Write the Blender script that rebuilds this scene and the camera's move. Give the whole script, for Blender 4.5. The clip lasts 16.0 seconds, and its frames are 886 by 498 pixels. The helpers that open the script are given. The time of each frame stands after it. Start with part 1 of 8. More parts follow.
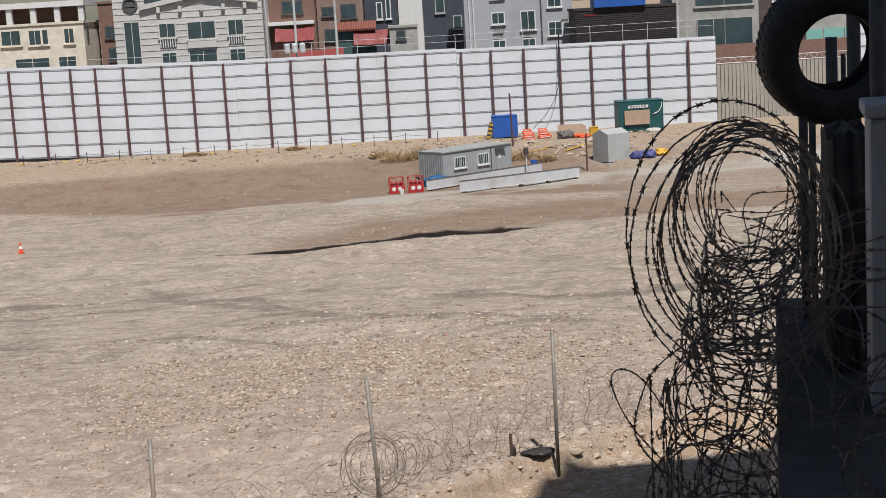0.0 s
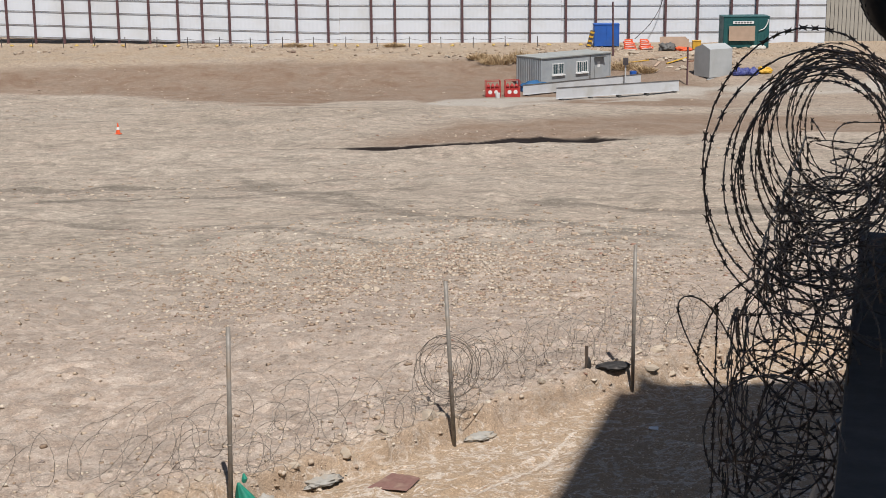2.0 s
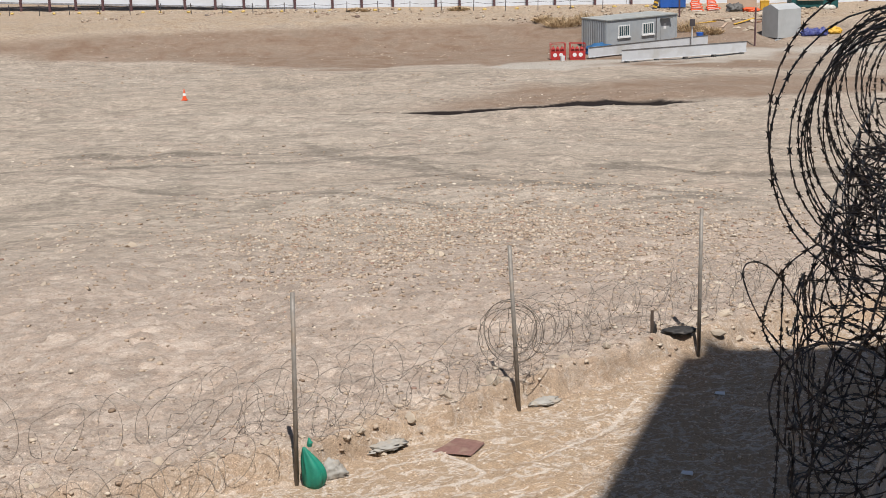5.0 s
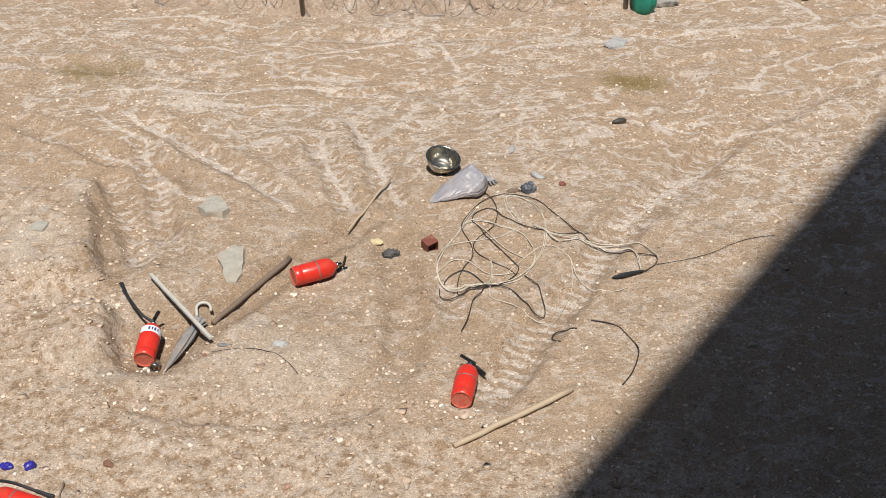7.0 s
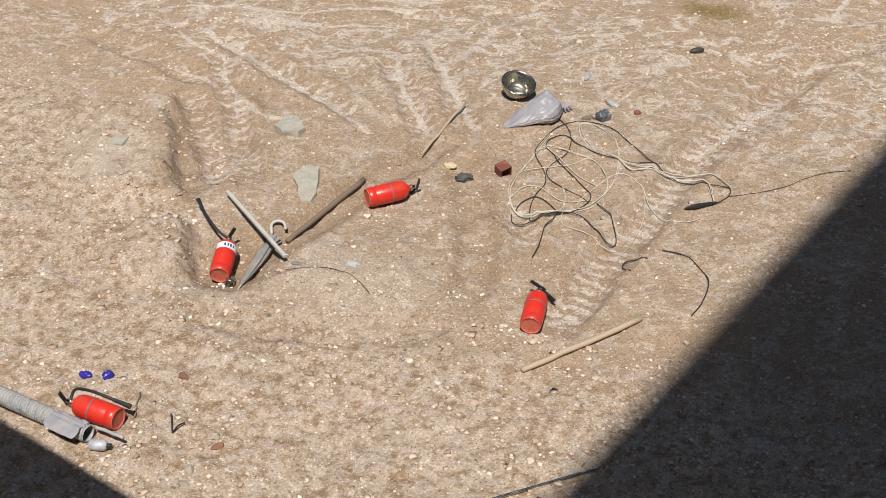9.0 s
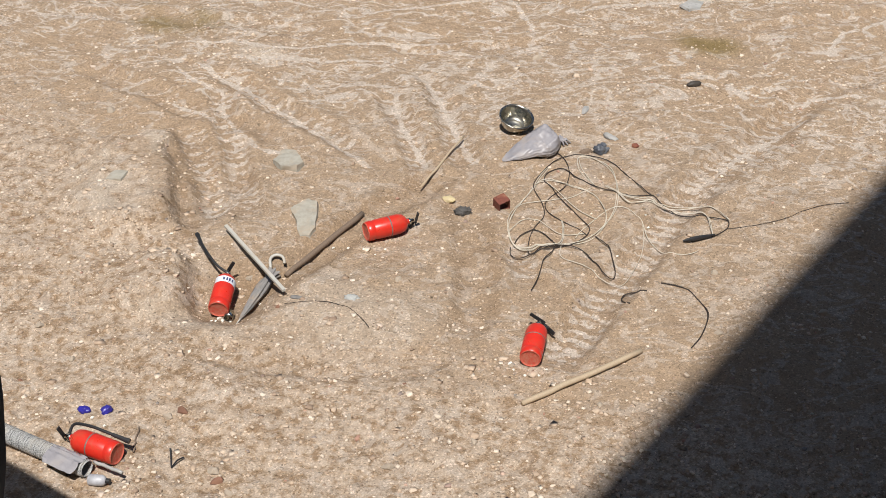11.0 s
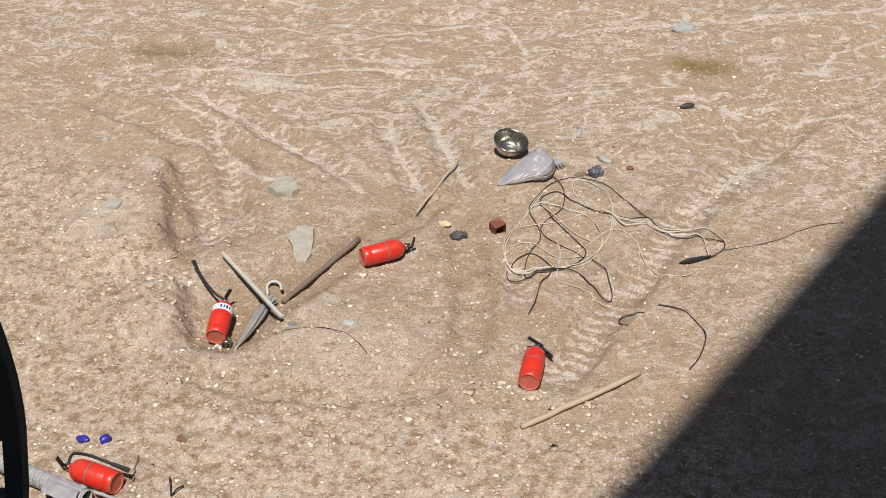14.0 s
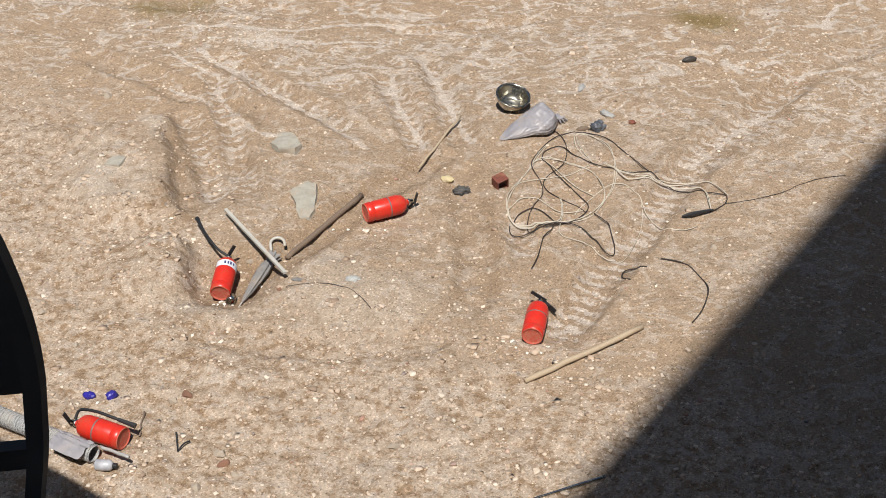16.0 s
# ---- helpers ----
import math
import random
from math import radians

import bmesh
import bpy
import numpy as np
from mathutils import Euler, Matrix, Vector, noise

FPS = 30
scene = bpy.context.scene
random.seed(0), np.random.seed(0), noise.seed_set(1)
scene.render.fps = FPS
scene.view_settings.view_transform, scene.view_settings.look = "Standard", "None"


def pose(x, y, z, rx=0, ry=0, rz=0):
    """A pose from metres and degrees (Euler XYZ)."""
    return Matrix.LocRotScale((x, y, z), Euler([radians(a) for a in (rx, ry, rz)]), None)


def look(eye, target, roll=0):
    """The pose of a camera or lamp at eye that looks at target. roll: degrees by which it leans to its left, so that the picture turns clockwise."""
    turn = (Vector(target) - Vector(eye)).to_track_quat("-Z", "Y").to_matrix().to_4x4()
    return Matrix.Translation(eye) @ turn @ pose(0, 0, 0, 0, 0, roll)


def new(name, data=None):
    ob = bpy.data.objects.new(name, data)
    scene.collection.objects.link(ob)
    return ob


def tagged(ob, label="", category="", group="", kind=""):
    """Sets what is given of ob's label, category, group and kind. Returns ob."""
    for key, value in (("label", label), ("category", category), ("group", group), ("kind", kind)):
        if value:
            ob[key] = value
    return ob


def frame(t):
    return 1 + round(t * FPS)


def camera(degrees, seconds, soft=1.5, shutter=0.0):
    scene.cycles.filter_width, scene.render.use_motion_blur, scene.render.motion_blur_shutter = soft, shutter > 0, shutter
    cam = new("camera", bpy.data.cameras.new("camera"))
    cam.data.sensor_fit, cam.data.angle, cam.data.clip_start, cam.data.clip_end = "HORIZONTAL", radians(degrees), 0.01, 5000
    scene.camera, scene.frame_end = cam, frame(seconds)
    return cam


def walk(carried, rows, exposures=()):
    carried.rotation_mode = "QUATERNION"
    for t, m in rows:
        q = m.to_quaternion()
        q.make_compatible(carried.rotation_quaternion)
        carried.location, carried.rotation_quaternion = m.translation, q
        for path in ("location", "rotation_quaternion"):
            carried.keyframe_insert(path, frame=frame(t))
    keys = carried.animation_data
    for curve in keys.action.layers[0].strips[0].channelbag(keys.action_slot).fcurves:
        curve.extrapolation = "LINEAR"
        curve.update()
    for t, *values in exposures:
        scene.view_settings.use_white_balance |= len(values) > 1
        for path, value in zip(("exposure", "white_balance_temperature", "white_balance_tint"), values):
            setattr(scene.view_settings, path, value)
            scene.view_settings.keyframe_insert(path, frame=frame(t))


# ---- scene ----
cam = camera(33.42, 16.0, soft=0.65)
PATH = [  # seconds, place, turn to the left, tilt, lean
    (0.0, -0.054, -0.040, 6.011, -0.03, -9.42, -3.40),
    (0.5, 0.004, -0.006, 6.028, 0.38, -9.97, -2.57),
    (1.0, 0.023, 0.004, 6.051, 2.62, -9.88, -0.33),
    (1.5, 0.019, 0.022, 6.035, 3.08, -11.77, -0.29),
    (2.0, 0.006, 0.015, 6.025, 3.65, -13.05, -0.47),
    (2.5, -0.003, 0.021, 6.024, 5.10, -12.48, -0.81),
    (3.0, -0.004, 0.022, 6.025, 6.00, -12.36, -0.99),
    (3.2, -0.006, 0.017, 6.035, 6.24, -12.36, -1.04),
    (4.7, 0.012, 0.050, 6.020, 6.30, -13.10, -1.20),
    (5.3, 0.023, 0.078, 6.010, 6.35, -18.27, -1.57),
    (5.5, 0.022, 0.061, 5.977, 6.75, -22.27, -1.48),
    (6.0, 0.031, 0.061, 5.996, 12.22, -27.65, -1.32),
    (6.5, 0.042, 0.068, 5.972, 17.14, -30.91, -0.95),
    (7.0, 0.040, 0.059, 5.933, 20.25, -32.33, -0.19),
    (7.5, 0.028, 0.028, 5.949, 21.16, -33.47, 0.14),
    (8.0, 0.015, 0.024, 5.948, 21.33, -34.29, 0.73),
    (8.5, 0.012, 0.007, 5.980, 22.43, -35.29, 0.44),
    (8.7, 0.015, 0.002, 6.002, 23.09, -35.50, 0.08),
    (10.8, -0.003, -0.014, 5.988, 23.43, -34.14, -0.45),
    (11.0, -0.000, -0.017, 5.983, 23.16, -34.01, -0.29),
    (11.5, -0.020, -0.030, 5.994, 22.74, -33.48, -0.04),
    (12.0, -0.031, -0.052, 5.998, 22.61, -33.32, -0.53),
    (12.5, -0.023, -0.044, 5.994, 22.83, -33.23, -0.86),
    (13.0, -0.022, -0.046, 5.993, 22.87, -33.15, -0.88),
    (13.5, -0.017, -0.039, 5.999, 22.91, -33.10, -0.96),
    (14.0, -0.027, -0.034, 5.989, 22.79, -33.07, -0.78),
    (14.5, -0.035, -0.036, 5.986, 22.68, -33.26, -0.68),
    (15.0, -0.016, -0.027, 5.997, 22.79, -32.24, -0.80),
    (15.5, -0.023, -0.050, 6.003, 22.73, -31.62, -0.83),
    (16.0, -0.029, -0.058, 6.000, 22.89, -34.79, -1.18),
]
walk(cam, [(t, pose(x, y, z, 90 + tilt, 0, turn) @ pose(0, 0, 0, 0, 0, lean)) for t, x, y, z, turn, tilt, lean in PATH],
     exposures=[(0.0, 0.0), (0.7, 0.10), (3.2, 0.06), (5.4, 0.16), (8.7, 0.08), (16.0, 0.09)])

# ---- light ----
SUN_UP, SUN_SIDE = 62.0, -19.0         # height of the sun, and how far it stands left of straight behind
world = bpy.data.worlds.new("sky")
scene.world = world
world.use_nodes = True
wn = world.node_tree.nodes
sky = wn.new("ShaderNodeTexSky")
sky.sky_type = "NISHITA"
sky.sun_disc = False
sky.sun_elevation = radians(SUN_UP)
sky.sun_rotation = radians(180 + SUN_SIDE)
sky.dust_density = 0.8
world.node_tree.links.new(sky.outputs[0], wn["Background"].inputs[0])
wn["Background"].inputs[1].default_value = 0.054
sun_data = bpy.data.lights.new("sun", "SUN")
sun_data.energy, sun_data.angle, sun_data.color = 5.15, radians(0.28), (1.0, 0.968, 0.93)
sun = new("sun", sun_data)
sun_from = Vector((-math.sin(radians(SUN_SIDE)) * math.cos(radians(SUN_UP)), -math.cos(radians(SUN_SIDE)) * math.cos(radians(SUN_UP)), math.sin(radians(SUN_UP))))
sun.matrix_world = look(sun_from * 80, (0, 0, 0))

# ---- small tools ----
E_AX, D_AX = Vector((0.9744, -0.2250, 0)), Vector((0.2250, 0.9744, 0))


def site(e, d, z=0.0):
    """A place by its distance along and away from the front of the house."""
    return E_AX * e + D_AX * d + Vector((0, 0, z))


SITE = Matrix.Rotation(radians(-13.0), 4, "Z")


def link_mesh(name, verts, faces, material=None, smooth=False):
    me = bpy.data.meshes.new(name)
    me.from_pydata([tuple(v) for v in verts], [], faces)
    if material:
        me.materials.append(material)
    if smooth:
        me.polygons.foreach_set("use_smooth", [True] * len(me.polygons))
    me.update()
    return new(name, me)


def part(name, bm, material, parent=None, label="", smooth=False):
    """Links a bmesh as one mesh object under a thing or a part."""
    bmesh.ops.recalc_face_normals(bm, faces=bm.faces)
    me = bpy.data.meshes.new(name)
    bm.to_mesh(me)
    bm.free()
    me.materials.append(material)
    if smooth:
        me.polygons.foreach_set("use_smooth", [True] * len(me.polygons))
    ob = new(name, me)
    if parent:
        ob.parent = parent
    if label:
        tagged(ob, label)
    return ob


def thing(name, label, category, m=None, group="", kind=""):
    ob = new(name)
    ob.empty_display_size = 0.1
    if m is not None:
        ob.matrix_world = m
    return tagged(ob, label, category, group, kind)


def box(bm, lo, hi, m=None, bevel=0.0):
    made = bmesh.ops.create_cube(bm, size=1.0)["verts"]
    c, s = [(a + b) / 2 for a, b in zip(lo, hi)], [b - a for a, b in zip(lo, hi)]
    for v in made:
        v.co = Vector((v.co.x * s[0] + c[0], v.co.y * s[1] + c[1], v.co.z * s[2] + c[2]))
    if bevel:
        edges = {e for v in made for e in v.link_edges}
        out = bmesh.ops.bevel(bm, geom=list(edges), offset=bevel, segments=2, affect="EDGES", profile=0.6)
        made = list({v for f in out["faces"] for v in f.verts} | {v for v in made if v.is_valid})
    if m is not None:
        bmesh.ops.transform(bm, matrix=m, verts=made)
    return bm


def boxed(lo, hi, m=None, bevel=0.0):
    return box(bmesh.new(), lo, hi, m, bevel)


def tube(bm, pts, radius, sides=6, cap=True, taper=None):
    """Sweeps a round section along points."""
    pts = [Vector(p) for p in pts]
    rings, up = [], Vector((0, 0, 1))
    for i, p in enumerate(pts):
        way = (pts[min(i + 1, len(pts) - 1)] - pts[max(i - 1, 0)])
        way = way.normalized() if way.length > 1e-9 else Vector((0, 0, 1))
        if i == 0:
            side = way.cross(up if abs(way.z) < 0.9 else Vector((1, 0, 0))).normalized()
        else:
            side = (side - way * side.dot(way))
            side = side.normalized() if side.length > 1e-6 else way.orthogonal().normalized()
        other = way.cross(side)
        r = radius if taper is None else radius * taper[i]
        rings.append([bm.verts.new(p + (side * math.cos(a) + other * math.sin(a)) * r) for a in (2 * math.pi * k / sides for k in range(sides))])
    for a, b in zip(rings, rings[1:]):
        for k in range(sides):
            bm.faces.new((a[k], a[(k + 1) % sides], b[(k + 1) % sides], b[k]))
    if cap:
        bm.faces.new(rings[0][::-1])
        bm.faces.new(rings[-1])
    return bm


def lathe(bm, profile, sides=24, m=None):
    """Turns (radius, height) pairs round the z axis."""
    rings = []
    for r, z in profile:
        if r < 1e-6:
            rings.append([bm.verts.new((0, 0, z))])
        else:
            rings.append([bm.verts.new((r * math.cos(2 * math.pi * k / sides), r * math.sin(2 * math.pi * k / sides), z)) for k in range(sides)])
    made = [v for ring in rings for v in ring]
    for a, b in zip(rings, rings[1:]):
        for k in range(sides):
            k2 = (k + 1) % sides
            if len(a) == 1 and len(b) == 1:
                continue
            if len(a) == 1:
                bm.faces.new((a[0], b[k], b[k2]))
            elif len(b) == 1:
                bm.faces.new((a[k], a[k2], b[0]))
            else:
                bm.faces.new((a[k], a[k2], b[k2], b[k]))
    if m is not None:
        bmesh.ops.transform(bm, matrix=m, verts=made)
    return bm


def smooth_line(pts, steps=6):
    """A Catmull-Rom line through points."""
    pts = [Vector(p) for p in pts]
    out = []
    for i in range(len(pts) - 1):
        p0, p1, p2, p3 = pts[max(i - 1, 0)], pts[i], pts[i + 1], pts[min(i + 2, len(pts) - 1)]
        for k in range(steps):
            t = k / steps
            out.append(0.5 * ((2 * p1) + (p2 - p0) * t + (2 * p0 - 5 * p1 + 4 * p2 - p3) * t * t + (3 * p1 - p0 - 3 * p2 + p3) * t ** 3))
    out.append(pts[-1])
    return out


# ---- materials ----
def ramp(nt, fac, stops):
    r = nt.nodes.new("ShaderNodeValToRGB")
    while len(r.color_ramp.elements) < len(stops):
        r.color_ramp.elements.new(0.5)
    for el, (pos, c) in zip(r.color_ramp.elements, stops):
        el.position = pos
        el.color = (c, c, c, 1) if isinstance(c, (int, float)) else (*c, 1)
    nt.links.new(fac, r.inputs[0])
    return r.outputs[0]


def noise_tex(nt, scale, detail=4, rough=0.55, coord="Object", stretch=None, warp=0.0):
    tc = nt.nodes.new("ShaderNodeTexCoord")
    v = tc.outputs[coord]
    if stretch:
        for turn, size in ((radians(stretch[3]) if len(stretch) > 3 else 0.0, (1, 1, 1)), (0.0, stretch[:3])):
            mp = nt.nodes.new("ShaderNodeMapping")
            mp.inputs["Rotation"].default_value = (0, 0, turn)
            mp.inputs["Scale"].default_value = size
            nt.links.new(v, mp.inputs[0])
            v = mp.outputs[0]
    n = nt.nodes.new("ShaderNodeTexNoise")
    n.inputs["Scale"].default_value, n.inputs["Detail"].default_value, n.inputs["Roughness"].default_value = scale, detail, rough
    n.inputs["Distortion"].default_value = warp
    nt.links.new(v, n.inputs["Vector"])
    return n.outputs["Fac"]


def mix(nt, fac, a, b, kind="MIX"):
    m = nt.nodes.new("ShaderNodeMix")
    m.data_type, m.blend_type = "RGBA", kind
    for sock, val in ((m.inputs[0], fac), (m.inputs[6], a), (m.inputs[7], b)):
        if isinstance(val, (int, float)):
            sock.default_value = val if sock == m.inputs[0] else (val, val, val, 1)
        elif isinstance(val, tuple):
            sock.default_value = (*val, 1)
        else:
            nt.links.new(val, sock)
    return m.outputs[2]


def shader(name):
    m = bpy.data.materials.new(name)
    m.use_nodes = True
    return m, m.node_tree, m.node_tree.nodes["Principled BSDF"]


def bump(nt, bsdf, height, strength, distance):
    b = nt.nodes.new("ShaderNodeBump")
    b.inputs["Strength"].default_value, b.inputs["Distance"].default_value = strength, distance
    nt.links.new(height, b.inputs["Height"])
    nt.links.new(b.outputs[0], bsdf.inputs["Normal"])


def stuff(name, a, b=None, rough=0.7, metal=0.0, grain=30.0, wear=4.0, dirt=None, relief=0.3, depth=0.002, per_object=0.0, stretch=None):
    """A worn surface: two tones by a fine grain, dirt by broad patches, fine relief."""
    m, nt, p = shader(name)
    b = b or tuple(c * 0.75 for c in a)
    g = noise_tex(nt, grain, 5, 0.6, stretch=stretch)
    col = mix(nt, ramp(nt, g, [(0.35, 0.0), (0.68, 1.0)]), a, b)
    if dirt:
        w = noise_tex(nt, wear, 4, 0.6, warp=0.4)
        col = mix(nt, ramp(nt, w, [(0.5, 0.0), (0.72, 0.85)]), col, dirt)
    if per_object:
        oi = nt.nodes.new("ShaderNodeObjectInfo")
        v = nt.nodes.new("ShaderNodeMapRange")
        v.inputs["To Min"].default_value, v.inputs["To Max"].default_value = 1 - per_object, 1 + per_object
        nt.links.new(oi.outputs["Random"], v.inputs[0])
        col = mix(nt, 1.0, col, v.outputs[0], "MULTIPLY")
    nt.links.new(col, p.inputs["Base Color"])
    p.inputs["Metallic"].default_value = metal
    rr = ramp(nt, g, [(0.3, max(rough - 0.08, 0.05)), (0.7, min(rough + 0.1, 1.0))])
    nt.links.new(rr, p.inputs["Roughness"])
    if relief:
        bump(nt, p, g, relief, depth)
    return m


# ---- the ground ----


def lattice(seed, n=256):
    return np.random.default_rng(seed).random((n, n))


LAT = [lattice(s) for s in range(6)]


def vnoise(x, y, seed=0):
    """Smooth noise from 0 to 1."""
    g = LAT[seed % 6]
    n = g.shape[0]
    xi, yi = np.floor(x).astype(int), np.floor(y).astype(int)
    fx, fy = x - xi, y - yi
    fx, fy = fx * fx * (3 - 2 * fx), fy * fy * (3 - 2 * fy)
    a, b = g[yi % n, xi % n], g[yi % n, (xi + 1) % n]
    c, d = g[(yi + 1) % n, xi % n], g[(yi + 1) % n, (xi + 1) % n]
    return (a * (1 - fx) + b * fx) * (1 - fy) + (c * (1 - fx) + d * fx) * fy


def fbm(x, y, octaves=4, seed=0, gain=0.5):
    out, amp, tot = 0, 1.0, 0.0
    for o in range(octaves):
        out = out + amp * vnoise(x * 2 ** o + 17.3 * o, y * 2 ** o + 9.1 * o, seed + o)
        tot += amp
        amp *= gain
    return out / tot


def ease(a, b, v):
    t = np.clip((v - a) / (b - a), 0, 1)
    return t * t * (3 - 2 * t)


# the line of posts, where the dug bank begins
LINE_X = np.array([-40.0, -12.0, -6.04, -3.03, -0.89, 1.28, 4.5, 40.0])
LINE_Y = np.array([9.5, 11.6, 12.49, 13.69, 16.10, 18.32, 21.2, 40.0])
FALL_R = np.array([0, 14, 20, 30, 50, 75, 95, 110, 122, 131, 136, 141, 146, 170, 400, 3000.0])
FALL_Z = np.array([0, 0.0, -0.15, -1.7, -4.9, -7.4, -8.25, -8.85, -9.5, -9.5, -8.7, -7.75, -7.6, -7.4, -6.0, -4.0])

# wheel tracks over the near yard: half width, depth, how far silt fills the tread marks, then the way
RUTS = [(0.14, 0.042, 0.0, (-4.45, 7.12), (-4.39, 7.44), (-4.31, 7.89), (-4.18, 8.31), (-4.01, 8.77), (-3.83, 9.25)),
        (0.14, 0.030, 0.0, (-3.81, 9.07), (-3.43, 8.53), (-3.13, 7.93), (-2.98, 7.49), (-2.96, 7.09)), (0.13, 0.012, 0.0, (-2.98, 7.3), (-2.96, 7.09), (-3.15, 6.79), (-3.55, 6.59), (-4.13, 6.45), (-4.70, 6.41)),
        (0.15, 0.045, 0.9, (-2.33, 7.09), (-2.29, 7.56), (-2.24, 8.03), (-2.17, 8.62), (-2.06, 9.31), (-1.91, 9.95), (-1.71, 10.66), (-1.45, 11.49))]
RUTS += [(0.11, 0.020, 0.8, (-1.99, 9.47), (-1.77, 9.92), (-1.61, 10.40), (-1.42, 11.08)), (0.12, 0.030, 1.0, (-4.70, 10.75), (-4.56, 10.51), (-4.27, 10.02), (-4.02, 9.66), (-3.64, 9.14)),
         (0.11, 0.030, 1.0, (-4.90, 10.25), (-4.75, 9.97), (-4.48, 9.68), (-4.25, 9.37), (-3.99, 9.00)), (0.12, 0.018, 0.5, (-7.64, 9.64), (-6.92, 9.43), (-6.45, 9.31), (-5.98, 9.25), (-5.60, 9.16), (-5.21, 9.01)),
         (0.12, 0.028, 0.7, (-6.57, 9.99), (-5.90, 9.71), (-5.48, 9.52), (-5.08, 9.36), (-4.82, 9.25), (-4.51, 9.12)), (0.12, 0.030, 1.0, (-6.22, 9.11), (-5.98, 8.79), (-5.69, 8.43), (-5.33, 8.03), (-5.10, 7.79))]
RUTS += [(0.12, 0.030, 1.0, (-6.28, 9.79), (-5.98, 9.30), (-5.70, 8.90), (-5.42, 8.53), (-5.13, 8.15), (-4.90, 7.86)), (0.07, 0.012, 1.0, (-5.40, 10.92), (-5.00, 11.05), (-4.63, 11.22), (-4.33, 11.44), (-3.72, 11.76)),
         (0.11, 0.028, 1.0, (-3.17, 8.63), (-2.92, 8.24), (-2.74, 7.87)), (0.09, 0.014, 1.0, (-5.00, 10.06), (-4.77, 10.15), (-4.50, 10.20)), (0.13, 0.016, 0.5, (-8.6, 10.4), (-7.2, 10.8), (-5.9, 11.0)),
         (0.12, 0.016, 0.6, (-6.6, 11.8), (-4.8, 12.4), (-3.0, 13.2)), (0.09, 0.014, 0.4, (-3.2, 13.0), (-0.9, 13.8)), (0.10, 0.018, 0.6, (-2.53, 12.34), (-1.6, 13.1), (-0.3, 13.9)), (0.12, 0.022, 0.5, (-1.45, 11.49), (-0.6, 13.0), (0.2, 14.8)),
         (0.12, 0.020, 0.5, (-1.1, 14.1), (0.6, 16.3)), (0.12, 0.020, 0.4, (-0.5, 9.7), (0.5, 11.9), (1.3, 14.4)), (0.12, 0.020, 0.4, (0.3, 9.4), (1.3, 11.6), (2.1, 14.0))]

# pale silt dried along small channels and pressed tracks: half width, then the way
WIDE_SILT = [(0.030, (-6.62, 10.01), (-5.79, 9.64), (-5.0, 9.25), (-4.49, 9.0)), (0.018, (-6.83, 9.9), (-6.56, 9.73), (-6.17, 9.62), (-5.98, 9.28), (-5.44, 8.88), (-5.08, 8.88)),
             (0.027, (-4.65, 10.52), (-4.22, 9.98), (-3.78, 9.38)), (0.024, (-4.73, 9.95), (-4.27, 9.41), (-4.08, 9.18)), (0.036, (-6.42, 10.25), (-5.72, 10.49)), (0.021, (-4.32, 10.6), (-4.07, 10.58)),
             (0.021, (-2.01, 9.61), (-1.79, 10.28), (-1.47, 11.08)), (0.013, (-5.0, 9.94), (-4.8, 9.99))]
THIN_SILT = [(0.020, (-6.49, 9.33), (-6.25, 9.29), (-5.99, 9.16)), (0.020, (-5.77, 10.8), (-5.09, 11.12), (-4.43, 11.5)), (0.016, (-6.85, 10.36), (-6.48, 10.51), (-6.13, 10.54), (-5.37, 11.0)),
             (0.018, (-5.62, 10.51), (-5.13, 10.73)), (0.020, (-4.66, 12.53), (-4.4, 12.2), (-4.14, 11.83)), (0.022, (-5.73, 11.54), (-5.13, 12.06), (-4.56, 12.4)), (0.018, (-4.36, 12.67), (-3.77, 12.65), (-3.28, 13.15)),
             (0.020, (-2.78, 11.31), (-2.35, 11.34), (-1.65, 11.3), (-1.11, 11.63)), (0.020, (-7.83, 11.84), (-7.1, 12.14), (-6.29, 12.11)), (0.018, (-7.17, 11.13), (-6.56, 11.56), (-5.81, 11.46)), (0.020, (-4.34, 10.6), (-3.99, 10.78), (-3.88, 10.91))]
FAR_SILT = [(0.026, (-3.97, 12.35), (-2.9, 12.98), (-1.22, 14.02), (-1.16, 14.17), (-1.6, 14.66)), (0.022, (-1.08, 12.88), (-0.5, 13.4), (-0.06, 13.94)), (0.022, (-0.26, 12.39), (0.19, 13.22)),
            (0.022, (-2.8, 13.84), (-2.71, 13.47)), (0.022, (-2.53, 13.91), (-2.14, 14.35), (-1.7, 14.52)), (0.022, (-1.52, 12.29), (-1.46, 12.75), (-1.08, 13.28)), (0.022, (-0.6, 14.6), (0.1, 15.6), (0.5, 16.6))]
# darker wheel tracks over the slope
DARK_TRACKS = [(0.9, (-27, 69.5), (-17, 69), (-9, 71)), (0.7, (-15, 73), (-8.7, 60.4), (-4.8, 53), (-1, 46.5), (3, 43)), (0.6, (-13, 66), (-7.5, 56), (-4, 50), (2, 45)), (0.8, (-30, 62), (-14, 61), (-6, 66)), (0.5, (-10, 44), (-4, 41), (4, 42)),
               (0.5, (-25, 52), (-12, 49), (-3, 52)), (0.9, (0, 60), (7, 57), (14, 60)), (0.6, (-2, 69), (6, 66), (13, 67)), (0.5, (2, 50), (8, 49), (12, 51))]


